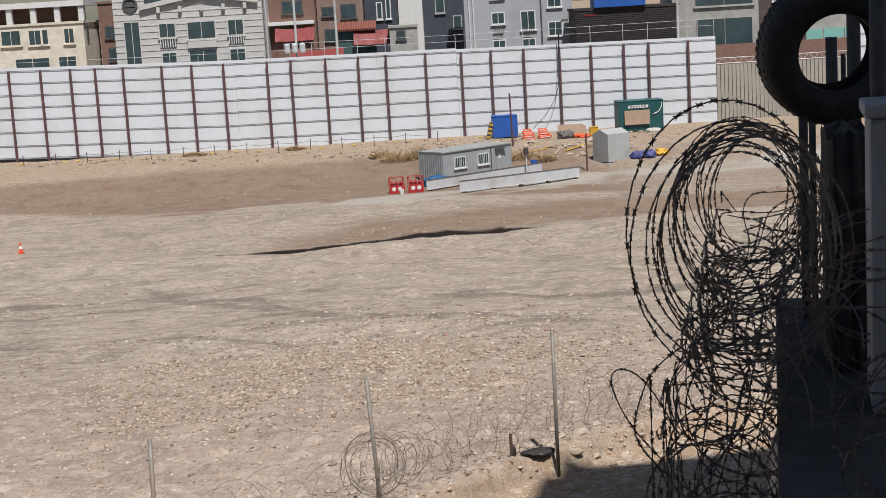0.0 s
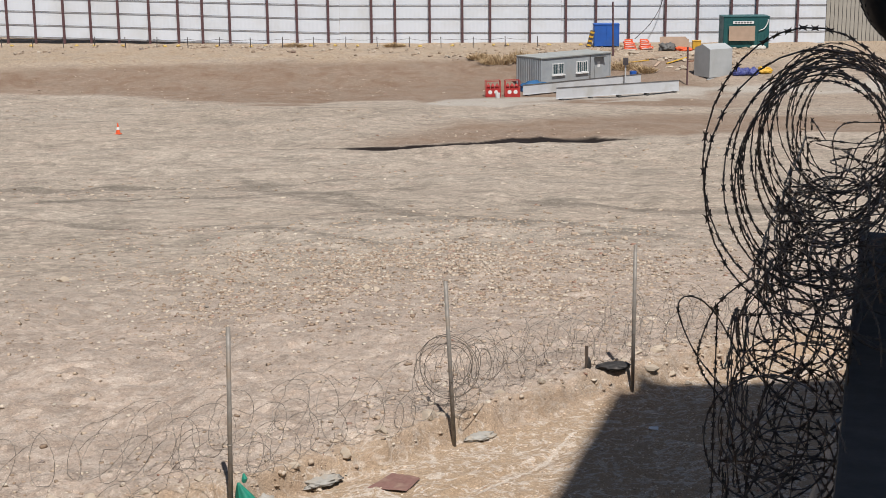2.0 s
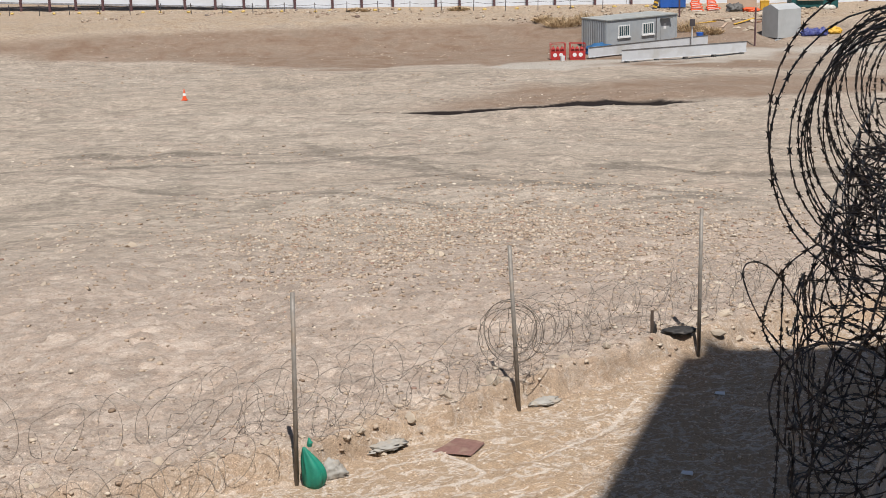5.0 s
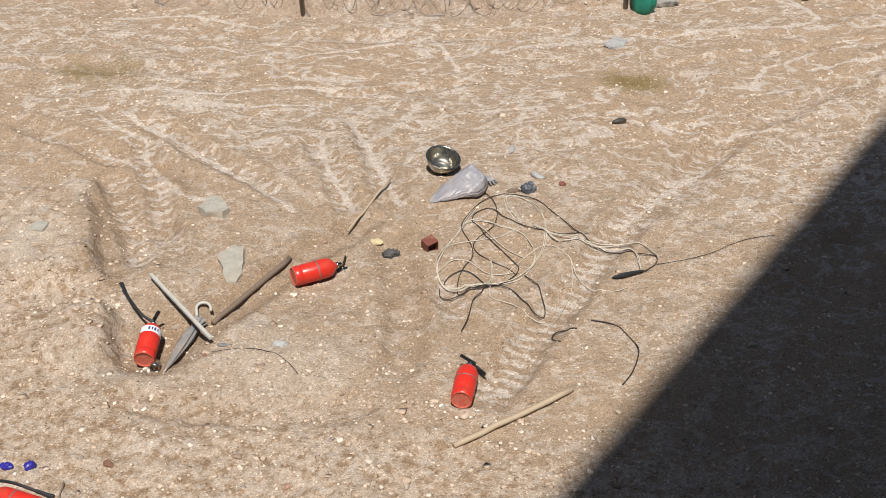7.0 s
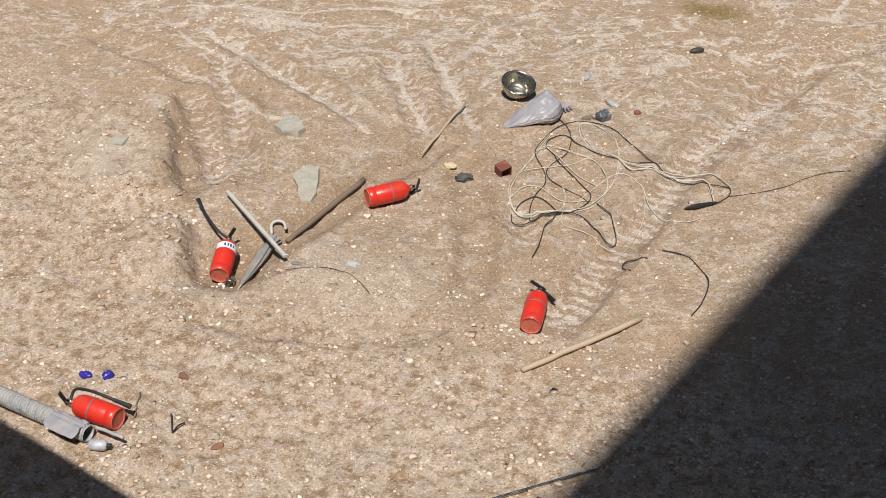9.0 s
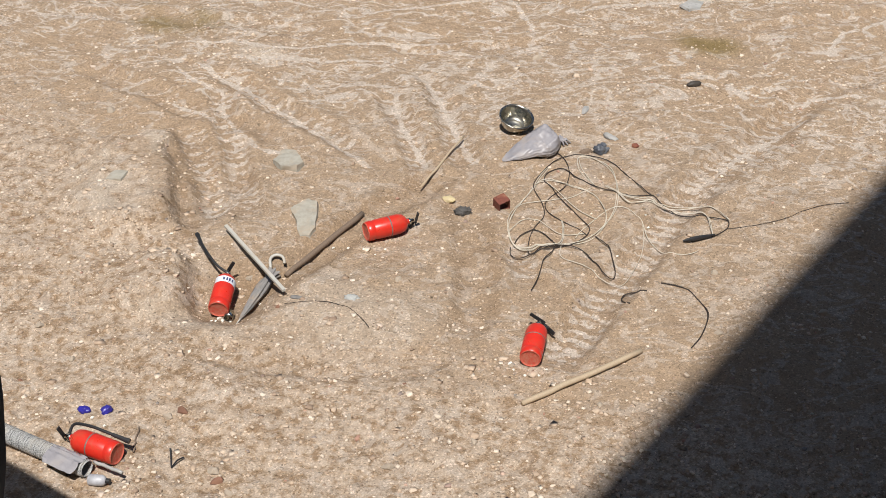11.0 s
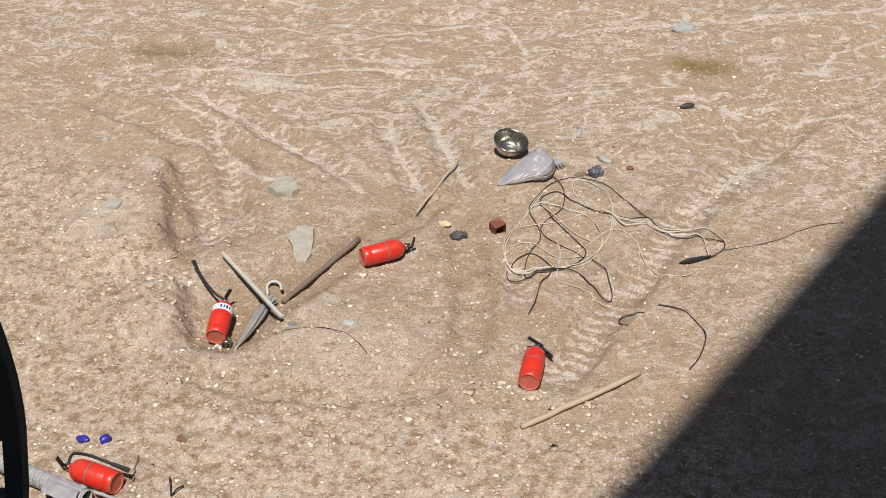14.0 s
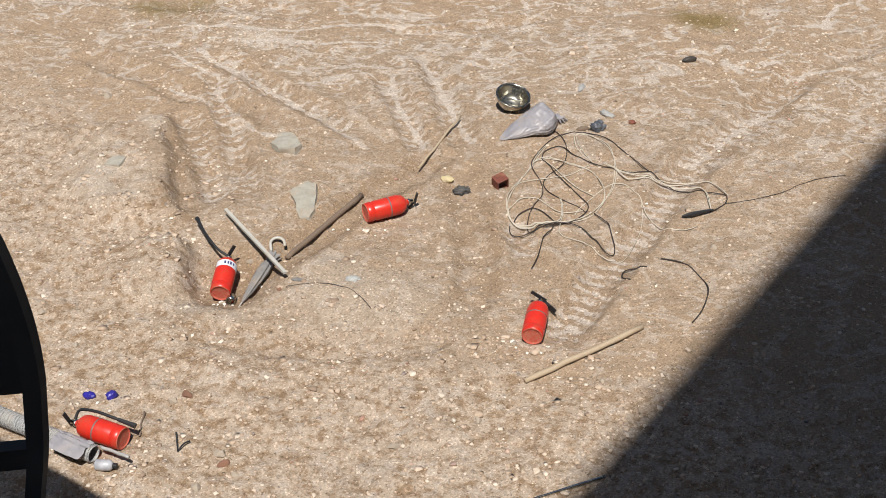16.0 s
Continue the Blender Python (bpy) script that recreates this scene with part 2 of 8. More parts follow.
def line_field(x, y, lines, sway=0.05, freq=2.2):
    """How far inside the nearest of some lines a place is, in metres; below nought outside."""
    px = x + sway * 2 * (fbm(x * freq, y * freq, 3, 2) - 0.5)
    py = y + sway * 2 * (fbm(x * freq + 40, y * freq, 3, 3) - 0.5)
    best = np.full_like(x, -9.0)
    for half, *way in lines:
        pad = half * 2 + sway * 2 + 0.3
        for (ax, ay), (bx, by) in zip(way, way[1:]):
            m = (x > min(ax, bx) - pad) & (x < max(ax, bx) + pad) & (y > min(ay, by) - pad) & (y < max(ay, by) + pad)
            lx, ly = bx - ax, by - ay
            k = np.clip(((px[m] - ax) * lx + (py[m] - ay) * ly) / (lx * lx + ly * ly), 0, 1)
            best[m] = np.maximum(best[m], half - np.hypot(px[m] - ax - k * lx, py[m] - ay - k * ly))
    return best


def rut_depth(x, y):
    """How deep in a wheel track a place is, the rims beside it, the way along and across it, its fill of silt, and how bare it is."""
    depth, rim, along, across, fill, bare = (np.zeros_like(x) for _ in range(6))
    for half, deep, silted, *way in RUTS:
        ax, ay = np.array(way).T
        m = (x > ax.min() - 0.8) & (x < ax.max() + 0.8) & (y > ay.min() - 0.8) & (y < ay.max() + 0.8)
        if not m.any():
            continue
        x_ = x[m] + 0.10 * (fbm(x[m] * 2.1, y[m] * 2.1, 3, 3) - 0.5)
        y_ = y[m] + 0.10 * (fbm(x[m] * 2.1 + 31, y[m] * 2.1, 3, 4) - 0.5)
        near, u, v, run = np.full_like(x_, 9.0), np.zeros_like(x_), np.zeros_like(x_), 0.0
        total = sum(math.hypot(q[0] - p[0], q[1] - p[1]) for p, q in zip(way, way[1:]))
        for (px, py), (qx, qy) in zip(way, way[1:]):
            lx, ly = qx - px, qy - py
            ln = math.hypot(lx, ly)
            k = np.clip(((x_ - px) * lx + (y_ - py) * ly) / ln ** 2, 0, 1)
            dx, dy = x_ - px - k * lx, y_ - py - k * ly
            dist = np.hypot(dx, dy)
            best = dist < near
            near = np.where(best, dist, near)
            u = np.where(best, run + k * ln, u)
            v = np.where(best, (lx * dy - ly * dx) / ln, v)
            run += ln
        ends = ease(0.0, 0.3, u) * (1 - ease(total - 0.3, total, u)) * (near < 0.7)
        d = np.exp(-(near / half) ** 4) * ends
        best = d > depth[m]
        for out, val in ((along, u), (across, v), (fill, silted + 0 * u)):
            out[m] = np.where(best, val, out[m])
        rim[m] = np.maximum(rim[m], deep * 0.45 * np.exp(-((near - 1.4 * half) / (0.4 * half)) ** 2) * ends)
        bare[m] = np.maximum(bare[m], np.exp(-((near - 0.9 * half) / (0.5 * half)) ** 2) * ends * min(deep / 0.05, 1.0))
        depth[m] = np.maximum(depth[m], d * (0.3 + 0.7 * deep / 0.06))
    return depth, rim, along, across, fill, bare


GRAVEL_X, GRAVEL_Y = [-9.0, -6.6, -5.3, -4.7, -3.0, -1.5, 1.0], [9.0, 8.6, 7.9, 7.0, 6.7, 6.8, 7.0]


def soil_block(x, y, cx, cy, a0, a1, wide):
    """A flat-topped block of soil, broken off along its right side."""
    n = fbm(x * 4, y * 4, 3, 2) - 0.5
    s = (x - cx) * 0.83 + (y - cy) * 0.56 + 0.16 * n + 0.10 * (fbm(x * 1.7, y * 1.7, 2, 4) - 0.5)
    a = (x - cx) * 0.56 - (y - cy) * 0.83 + 0.2 * n
    return (1 - ease(-0.05, 0.09, s)) * ease(-wide - 0.35, -wide + 0.2, s) * ease(a0 - 0.15, a0 + 0.12, a) * (1 - ease(a1 - 0.15, a1 + 0.15, a))


DITCH_X, DITCH_Y = [-30, -14, -8, -4, -1.5, 0.5, 3, 6, 30], [87.5, 87.0, 86.6, 87.4, 89.4, 90.6, 90.9, 90.5, 93.0]
WIDE_X, WIDE = [-16.5, -14, -9, -4, -1.5, 1.0, 3.5, 6.5], [0, 0.35, 0.45, 0.6, 1.0, 1.3, 1.0, 0]


def heights(x, y):
    r = np.hypot(x, y)
    line = np.interp(x, LINE_X, LINE_Y) + 0.35 * (fbm(x * 1.3, y * 0 + 3.0, 3, 1) - 0.5)
    past = y - line
    z = np.interp(np.hypot(x, np.maximum(y, 0)), FALL_R, FALL_Z)
    near = 1 - ease(18, 26, r)
    # the dug bank behind the posts
    z = z + 0.30 * ease(0.05, 0.36, past + 0.30 * (fbm(x * 2.5, y * 2.5, 3, 1) - 0.5)) * (1 - 0.4 * ease(4, 40, r - 18)) * ease(0.3, 0.75, fbm(x * 0.35 + 5, y * 0.1, 2, 2) + 0.28)
    # broad waves and rough soil
    z = z + (fbm(x * 0.05, y * 0.09, 3, 4) - 0.5) * 1.5 * ease(22, 60, r) * (1 - 0.9 * ease(100, 118, r)) + (fbm(x * 0.4, y * 0.5, 3, 5) - 0.5) * (0.10 + 0.25 * ease(16, 30, r)) * (1 - 0.7 * ease(100, 118, r))
    z = z + (fbm(x * 8.5, y * 8.5, 3, 3) - 0.5) * 0.036 * near
    z = z + (fbm(x * 2.2, y * 2.2, 4, 0) - 0.5) * (0.07 * near + 0.10 * (1 - near) * (1 - ease(40, 110, r)))
    rub = ease(0.2, 1.5, past) * (1 - ease(14, 26, past))
    z = z + rub * 0.10 * (fbm(x * 5, y * 5, 3, 2) - 0.42)
    # crumbled lip of the bank
    z = z + ease(-0.05, 0.3, past) * (1 - ease(0.9, 1.7, past)) * 0.16 * (fbm(x * 3.4, y * 3.4, 4, 6, 0.6) - 0.47)
    # wheel tracks with tread blocks
    d, rim, along, across, fill, _ = rut_depth(x, y)
    tread = 0.5 + 0.5 * np.sin(along * 2 * math.pi / 0.105 + np.abs(across) * 12)
    z = z + near * (rim * (0.5 + fbm(x * 7, y * 7, 3, 5)) - d * 0.060 - d * fill * 0.010 * tread)
    # clods and crumbs where the soil was driven up
    rough = 1 - ease(-0.4, 0.5, y - np.interp(x, GRAVEL_X, GRAVEL_Y) + 0.8 * (fbm(x * 0.9, y * 0.9, 3, 2) - 0.5))
    z = z + near * (0.35 + 0.65 * rough) * 0.050 * np.maximum(fbm(x * 4.6, y * 4.6, 4, 1, 0.6) - 0.46, 0)
    z = z + near * rough * 0.045 * (np.abs(fbm(x * 3.1, y * 3.1, 4, 5, 0.55) - 0.5) - 0.06)
    # a crumbling block of soil with a steep side, and the lower one by the hollow
    z = z + 0.13 * soil_block(x, y, -5.86, 8.29, -0.60, 0.80, 0.62) + 0.14 * soil_block(x, y, -5.02, 7.02, -0.30, 0.26, 0.34)
    z = z - 0.12 * np.exp(-(((x + 4.66) / 0.30) ** 2 + ((y - 7.05) / 0.34) ** 2) ** 2)
    z = z - 0.05 * np.exp(-(((x + 5.40) / 0.20) ** 2 + ((y - 8.15) / 0.50) ** 2) ** 2)
    # the raised middle inside the turning track
    z = z + 0.05 * np.exp(-(((x + 3.75) / 0.62) ** 2 + ((y - 7.25) / 0.50) ** 2) ** 2)
    # ditch across the far slope
    along_d = np.interp(x, DITCH_X, DITCH_Y)
    wid = np.interp(x, WIDE_X, WIDE)
    z = z - 0.12 * np.exp(-((y - along_d) / np.maximum(wid, 0.02)) ** 4) * (wid > 0.03)
    return z


def spaced(core_lo, core_hi, step, far_lo, far_hi, grow=1.055):
    mid = list(np.arange(core_lo, core_hi + step / 2, step))
    lo, hi = [core_lo], [core_hi]
    s = step
    while lo[-1] > far_lo:
        s *= grow
        lo.append(lo[-1] - s)
    s = step
    while hi[-1] < far_hi:
        s *= grow
        hi.append(hi[-1] + s)
    return np.array(lo[:0:-1] + mid + hi[1:])


gx = spaced(-8.2, 2.6, 0.026, -2500, 2500, 1.047)
gy = np.concatenate([np.linspace(-400, -4, 12), spaced(4.4, 17.0, 0.026, -3, 165, 1.010), np.geomspace(170, 3000, 24), np.arange(84.03, 92, 0.31)])
gy = np.unique(gy)
X, Y = np.meshgrid(gx, gy)
Z = heights(X, Y)
ny, nx = X.shape
idx = np.arange(ny * nx).reshape(ny, nx)
quads = np.stack([idx[:-1, :-1], idx[:-1, 1:], idx[1:, 1:], idx[1:, :-1]], -1).reshape(-1, 4)
me = bpy.data.meshes.new("ground")
me.vertices.add(ny * nx)
me.vertices.foreach_set("co", np.stack([X, Y, Z], -1).astype(np.float32).ravel())
me.loops.add(len(quads) * 4)
me.loops.foreach_set("vertex_index", quads.ravel().astype(np.int32))
me.polygons.add(len(quads))
me.polygons.foreach_set("loop_start", np.arange(0, len(quads) * 4, 4, dtype=np.int32))
me.polygons.foreach_set("use_smooth", np.ones(len(quads), dtype=bool))
me.update(calc_edges=True)
me.validate()

R_ = np.hypot(X, Y)
LINE = np.interp(X, LINE_X, LINE_Y)
PAST = Y - LINE
DEP, RIM, ALONG, ACROSS, FILL, BARE = rut_depth(X, Y)
soil = {
    # pale dust pressed into the tracks and drying crusts
    "crust": DEP * FILL,
    "along": ALONG,
    "across": np.abs(ACROSS),
    # sandy yard as against the paler rubble slope
    "yard": 1 - ease(-0.2, 0.9, PAST + 0.8 * (fbm(X * 0.8, Y * 0.8, 3, 4) - 0.5)),
    "silt": np.maximum(line_field(X, Y, WIDE_SILT + THIN_SILT, 0.03), line_field(X, Y, FAR_SILT, 0.07, 1.4)) + 0.008,
    "wheel": np.clip(line_field(X, Y, DARK_TRACKS, 0.8, 0.25), -2, 2),
    # damp brown soil in bands on the far side
    "damp": np.clip(ease(0, 2.5, Y - np.interp(X, [-37, -25, -19, -13, -6, 1, 9, 15], [122, 115, 112, 117, 115, 113.7, 110.5, 110]) + 10 * (fbm(X * 0.10, Y * 0.25, 4, 1) - 0.5)) * (1 - ease(138, 141, R_)) * (1 - 0.6 * ease(12, 18, X))
                    + 0.9 * ease(0.3, 1.5, Y - np.interp(X, DITCH_X, DITCH_Y)) * (1 - ease(-2.5, 2.5, Y - np.interp(X, [-14, -6, 0, 5, 14, 30], [92, 96, 101, 105, 107, 108]) + 6 * (fbm(X * 0.2, Y * 0.3, 3, 2) - 0.5))) * ease(-14, -6, X), 0, 1),
    # where the cut bank's cast shadow is painted along the ditch
    "ditch_shade": (1 - ease(1.0, 1.35, np.abs(Y - np.interp(X, DITCH_X, DITCH_Y) + 0.35 * (fbm(X * 0.9, Y * 0, 3, 2) - 0.5)) / np.maximum(np.interp(X, WIDE_X, WIDE), 0.02))) * (np.interp(X, WIDE_X, WIDE) > 0.03),
    # pale crushed stone round the girders and along the site road
    "apron": np.clip(line_field(X, Y, [(3.0, (-5, 115.5), (2, 117.5), (12, 124), (24, 127.5), (40, 129))], 1.2, 0.3) + 1.0, 0, 1) * ease(0.30, 0.55, fbm(X * 0.25, Y * 0.25, 3, 3)),
    # thin green film where water stood
    "green": np.clip(0.85 * np.exp(-(((X + 2.55) / 0.30) ** 2 + ((Y - 12.1) / 0.22) ** 2) ** 2) + 0.8 * np.exp(-(((X + 7.35) / 0.45) ** 2 + ((Y - 10.75) / 0.30) ** 2) ** 2), 0, 1) * ease(0.35, 0.6, fbm(X * 2, Y * 2, 3, 1)),
    # the cut face of the bank, bare and warm brown
    "face": ease(-0.10, 0.08, PAST + 0.3 * (fbm(X * 2.5, Y * 2.5, 3, 1) - 0.5)) * (1 - ease(0.25, 0.50, PAST + 0.3 * (fbm(X * 2.5, Y * 2.5, 3, 1) - 0.5))) * (R_ < 30),
    # ground just behind the posts, and bare gravelly soil close to the house
    "bank": 1 - ease(6, 26, PAST),
    # freshly dug damp soil round the hollow, and the pale dried top of the heaps
    "dug": np.clip(np.exp(-(((X + 4.70) / 0.40) ** 2 + ((Y - 7.05) / 0.42) ** 2) ** 2) + 0.95 * soil_block(X, Y, -5.62, 8.20, -0.45, 0.75, 0.10) + 0.45 * BARE * (FILL < 0.1) + 0.30 * BARE + 0.30 * DEP * (FILL < 0.1), 0, 1) * ease(0.22, 0.50, fbm(X * 2.6, Y * 2.6, 4, 1)),
    "pale": np.clip(soil_block(X, Y, -5.92, 8.29, -0.6, 0.7, 0.55) + np.exp(-(((X + 6.05) / 0.42) ** 2 + ((Y - 10.38) / 0.20) ** 2) ** 2) + 0.9 * np.exp(-(((X + 4.75) / 0.40) ** 2 + ((Y - 6.66) / 0.12) ** 2) ** 2)
                    + 0.6 * np.exp(-(((X + 3.75) / 0.60) ** 2 + ((Y - 7.2) / 0.45) ** 2) ** 2), 0, 1) * ease(0.34, 0.55, fbm(X * 2.2 + 7, Y * 2.2, 4, 3)),
    "fresh": ease(-0.4, 0.5, Y - np.interp(X, GRAVEL_X, GRAVEL_Y) + 0.8 * (fbm(X * 0.9, Y * 0.9, 3, 2) - 0.5)),
    # where rain has left a net of silt
    "washed": np.clip(0.52 + 0.48 * ease(9.3, 10.9, Y + 0.5 * np.clip(-X - 4.5, 0, 2.0) + 1.6 * (fbm(X * 0.7, Y * 0.7, 3, 5) - 0.5)), 0, 1),
    "straw": ease(138, 140.5, R_ + 3 * (fbm(X * 0.3, Y * 0.3, 2, 5) - 0.5)),
}
for key, val in soil.items():
    at = me.attributes.new(key, "FLOAT", "POINT")
    at.data.foreach_set("value", val.astype(np.float32).ravel())


def ground_material():
    m, nt, p = shader("soil")

    def attr(name):
        a = nt.nodes.new("ShaderNodeAttribute")
        a.attribute_name = name
        return a.outputs["Fac"]

    def calc(op, a, b=0.0, c=0.0):
        n = nt.nodes.new("ShaderNodeMath")
        n.operation = op
        for sock, val in zip(n.inputs, (a, b, c)):
            if isinstance(val, (int, float)):
                sock.default_value = val
            else:
                nt.links.new(val, sock)
        return n.outputs[0]

    def cells(scale, out="Color"):
        tc = nt.nodes.new("ShaderNodeTexCoord")
        v = nt.nodes.new("ShaderNodeTexVoronoi")
        v.inputs["Scale"].default_value = scale
        nt.links.new(tc.outputs["Object"], v.inputs["Vector"])
        return v.outputs[out]

    grain = noise_tex(nt, 85, 4, 0.7)
    clod = noise_tex(nt, 19, 4, 0.58)
    mid = noise_tex(nt, 5.0, 5, 0.60)
    broad = noise_tex(nt, 0.6, 5, 0.6, warp=0.6)
    spot = noise_tex(nt, 7.0, 3, 0.55, warp=0.9)
    far_streak = noise_tex(nt, 0.42, 7, 0.66, warp=0.6)
    tracks = noise_tex(nt, 0.26, 6, 0.66, stretch=(0.5, 1.3, 1.0), warp=1.6)
    vast = noise_tex(nt, 0.09, 5, 0.6, stretch=(0.6, 1.4, 1.0), warp=0.4)
    speck = cells(95)
    chip = cells(38)
    lump_ = cells(9)
    # sandy yard with pale silt dried into the lower places and the treads
    yard = mix(nt, ramp(nt, broad, [(0.38, 0.0), (0.62, 1.0)]), (0.440, 0.314, 0.203), (0.415, 0.304, 0.204))
    yard = mix(nt, ramp(nt, clod, [(0.46, 0.0), (0.66, 0.45)]), yard, (0.45, 0.345, 0.250))
    yard = mix(nt, ramp(nt, mid, [(0.32, 0.5), (0.46, 0.0)]), yard, (0.345, 0.232, 0.145))
    loose = calc("SUBTRACT", 1.0, attr("fresh"))
    patch = noise_tex(nt, 13.0, 6, 0.70, warp=0.3)
    yard = mix(nt, calc("MULTIPLY", loose, ramp(nt, patch, [(0.46, 0.0), (0.56, 0.9)])), yard, (0.575, 0.452, 0.338))
    yard = mix(nt, calc("MULTIPLY", loose, ramp(nt, patch, [(0.38, 0.8), (0.48, 0.0)])), yard, (0.305, 0.195, 0.112))
    yard = mix(nt, calc("MULTIPLY", attr("crust"), 0.55), yard, (0.352, 0.245, 0.158))
    yard = mix(nt, calc("MULTIPLY", attr("pale"), 0.9), yard, (0.545, 0.445, 0.340))
    yard = mix(nt, calc("MULTIPLY", attr("dug"), 0.75), yard, (0.310, 0.206, 0.122))
    wob = calc("MULTIPLY_ADD", mid, 0.05, calc("MULTIPLY_ADD", clod, 0.07, -0.062))
    line = ramp(nt, calc("ADD", attr("silt"), wob), [(0.0, 0.0), (0.008, 1.0)])
    flow = noise_tex(nt, 2.4, 2, 0.45, stretch=(0.6, 1.2, 1.0, -26), warp=0.9)
    vein = ramp(nt, flow, [(0.458, 0.0), (0.470, 0.95), (0.496, 0.95), (0.508, 0.0)])
    flow = noise_tex(nt, 5.2, 2, 0.4, stretch=(0.6, 1.2, 1.0, -26), warp=0.9)
    fine_vein = ramp(nt, flow, [(0.455, 0.0), (0.470, 0.85), (0.500, 0.85), (0.515, 0.0)])
    vein = calc("MAXIMUM", calc("MULTIPLY", vein, ramp(nt, spot, [(0.42, 0.0), (0.48, 1.0)])), calc("MULTIPLY", fine_vein, ramp(nt, broad, [(0.44, 0.0), (0.52, 1.0)])))
    tread = calc("SINE", calc("MULTIPLY_ADD", attr("along"), 59.84, calc("MULTIPLY", attr("across"), 12.0)))
    tread = calc("MULTIPLY_ADD", tread, 0.36, calc("MULTIPLY_ADD", clod, 2.4, calc("MULTIPLY_ADD", mid, 2.6, -2.62)))
    tread = calc("MULTIPLY", ramp(nt, tread, [(0.0, 0.0), (0.16, 0.95)]), ramp(nt, attr("crust"), [(0.18, 0.0), (0.42, 1.0)]))
    dots = ramp(nt, calc("MULTIPLY_ADD", clod, 0.45, calc("MULTIPLY_ADD", broad, 0.20, spot)), [(0.905, 0.0), (0.93, 0.6)])
    vein, dots = calc("MULTIPLY", calc("MULTIPLY", vein, calc("MULTIPLY_ADD", attr("fresh"), 0.5, 0.5)), attr("washed")), calc("MULTIPLY", dots, calc("MULTIPLY_ADD", attr("washed"), 0.6, 0.4))
    silt = calc("MAXIMUM", calc("MAXIMUM", line, vein), calc("MAXIMUM", tread, dots))
    silt = calc("MULTIPLY", silt, calc("SUBTRACT", 1.0, calc("MULTIPLY", attr("dug"), 0.8)))
    silt = calc("MULTIPLY", silt, calc("MULTIPLY", ramp(nt, spot, [(0.30, 0.35), (0.46, 0.9)]), ramp(nt, clod, [(0.26, 0.6), (0.44, 1.0)])))
    yard = mix(nt, silt, yard, (0.640, 0.545, 0.450))
    # greyer rubble slope
    slope = mix(nt, ramp(nt, vast, [(0.35, 0.0), (0.66, 1.0)]), (0.512, 0.428, 0.340), (0.455, 0.370, 0.286))
    slope = mix(nt, ramp(nt, broad, [(0.52, 0.0), (0.66, 0.65)]), slope, (0.475, 0.368, 0.288))
    slope = mix(nt, ramp(nt, far_streak, [(0.49, 0.0), (0.62, 0.5)]), slope, (0.275, 0.232, 0.182))
    slope = mix(nt, ramp(nt, tracks, [(0.49, 0.0), (0.53, 0.4), (0.57, 0.0)]), slope, (0.165, 0.138, 0.108))
    worn = calc("MULTIPLY_ADD", calc("ADD", far_streak, mid), 2.2, calc("ADD", attr("wheel"), -2.2))
    slope = mix(nt, ramp(nt, worn, [(0.0, 0.0), (0.5, 0.55)]), slope, (0.150, 0.126, 0.100))
    close = calc("MULTIPLY_ADD", attr("bank"), 0.7, 0.3)
    slope = mix(nt, calc("MULTIPLY", close, ramp(nt, mid, [(0.54, 0.0), (0.64, 0.7)])), slope, (0.49, 0.432, 0.355))
    slope = mix(nt, calc("MULTIPLY", close, ramp(nt, clod, [(0.54, 0.0), (0.64, 0.55)])), slope, (0.47, 0.42, 0.35))
    slope = mix(nt, calc("MULTIPLY", close, ramp(nt, clod, [(0.32, 0.8), (0.44, 0.0)])), slope, (0.195, 0.160, 0.122))
    slope = mix(nt, 1.0, slope, ramp(nt, lump_, [(0.0, 0.78), (0.8, 1.05), (1.0, 1.30)]), "MULTIPLY")
    near_bank = mix(nt, ramp(nt, mid, [(0.36, 0.0), (0.60, 1.0)]), (0.422, 0.322, 0.250), (0.500, 0.408, 0.332))
    near_bank = mix(nt, ramp(nt, clod, [(0.34, 0.6), (0.46, 0.0)]), near_bank, (0.260, 0.190, 0.135))
    slope = mix(nt, calc("MULTIPLY", attr("bank"), 0.85), slope, near_bank)
    slope = mix(nt, 1.0, slope, ramp(nt, cells(3.2), [(0.0, 0.80), (0.7, 1.04), (1.0, 1.25)]), "MULTIPLY")
    col = mix(nt, attr("yard"), slope, yard)
    col = mix(nt, calc("MULTIPLY", attr("face"), ramp(nt, mid, [(0.38, 0.72), (0.56, 0.10)])), col, (0.405, 0.290, 0.198))
    col = mix(nt, calc("MULTIPLY", attr("damp"), ramp(nt, far_streak, [(0.36, 1.0), (0.58, 0.62)])), col, (0.235, 0.155, 0.105))
    col = mix(nt, calc("MULTIPLY", attr("apron"), 0.85), col, (0.470, 0.425, 0.362))
    straw = mix(nt, ramp(nt, mid, [(0.40, 0.0), (0.6, 1.0)]), (0.50, 0.400, 0.290), (0.30, 0.205, 0.130))
    col = mix(nt, calc("MULTIPLY", attr("straw"), ramp(nt, broad, [(0.35, 0.45), (0.60, 1.0)])), col, straw)
    col = mix(nt, attr("green"), col, (0.235, 0.165, 0.062))
    # the ditch's shadow, put into the soil colour as near black
    col = mix(nt, attr("ditch_shade"), col, (0.022, 0.016, 0.014))
    # grit: pale and dark grains
    col = mix(nt, 1.0, col, ramp(nt, speck, [(0.0, 0.40), (0.20, 0.85), (0.76, 1.07), (1.0, 1.65)]), "MULTIPLY")
    col = mix(nt, 1.0, col, ramp(nt, chip, [(0.0, 0.62), (0.12, 0.98), (0.88, 1.02), (1.0, 1.35)]), "MULTIPLY")
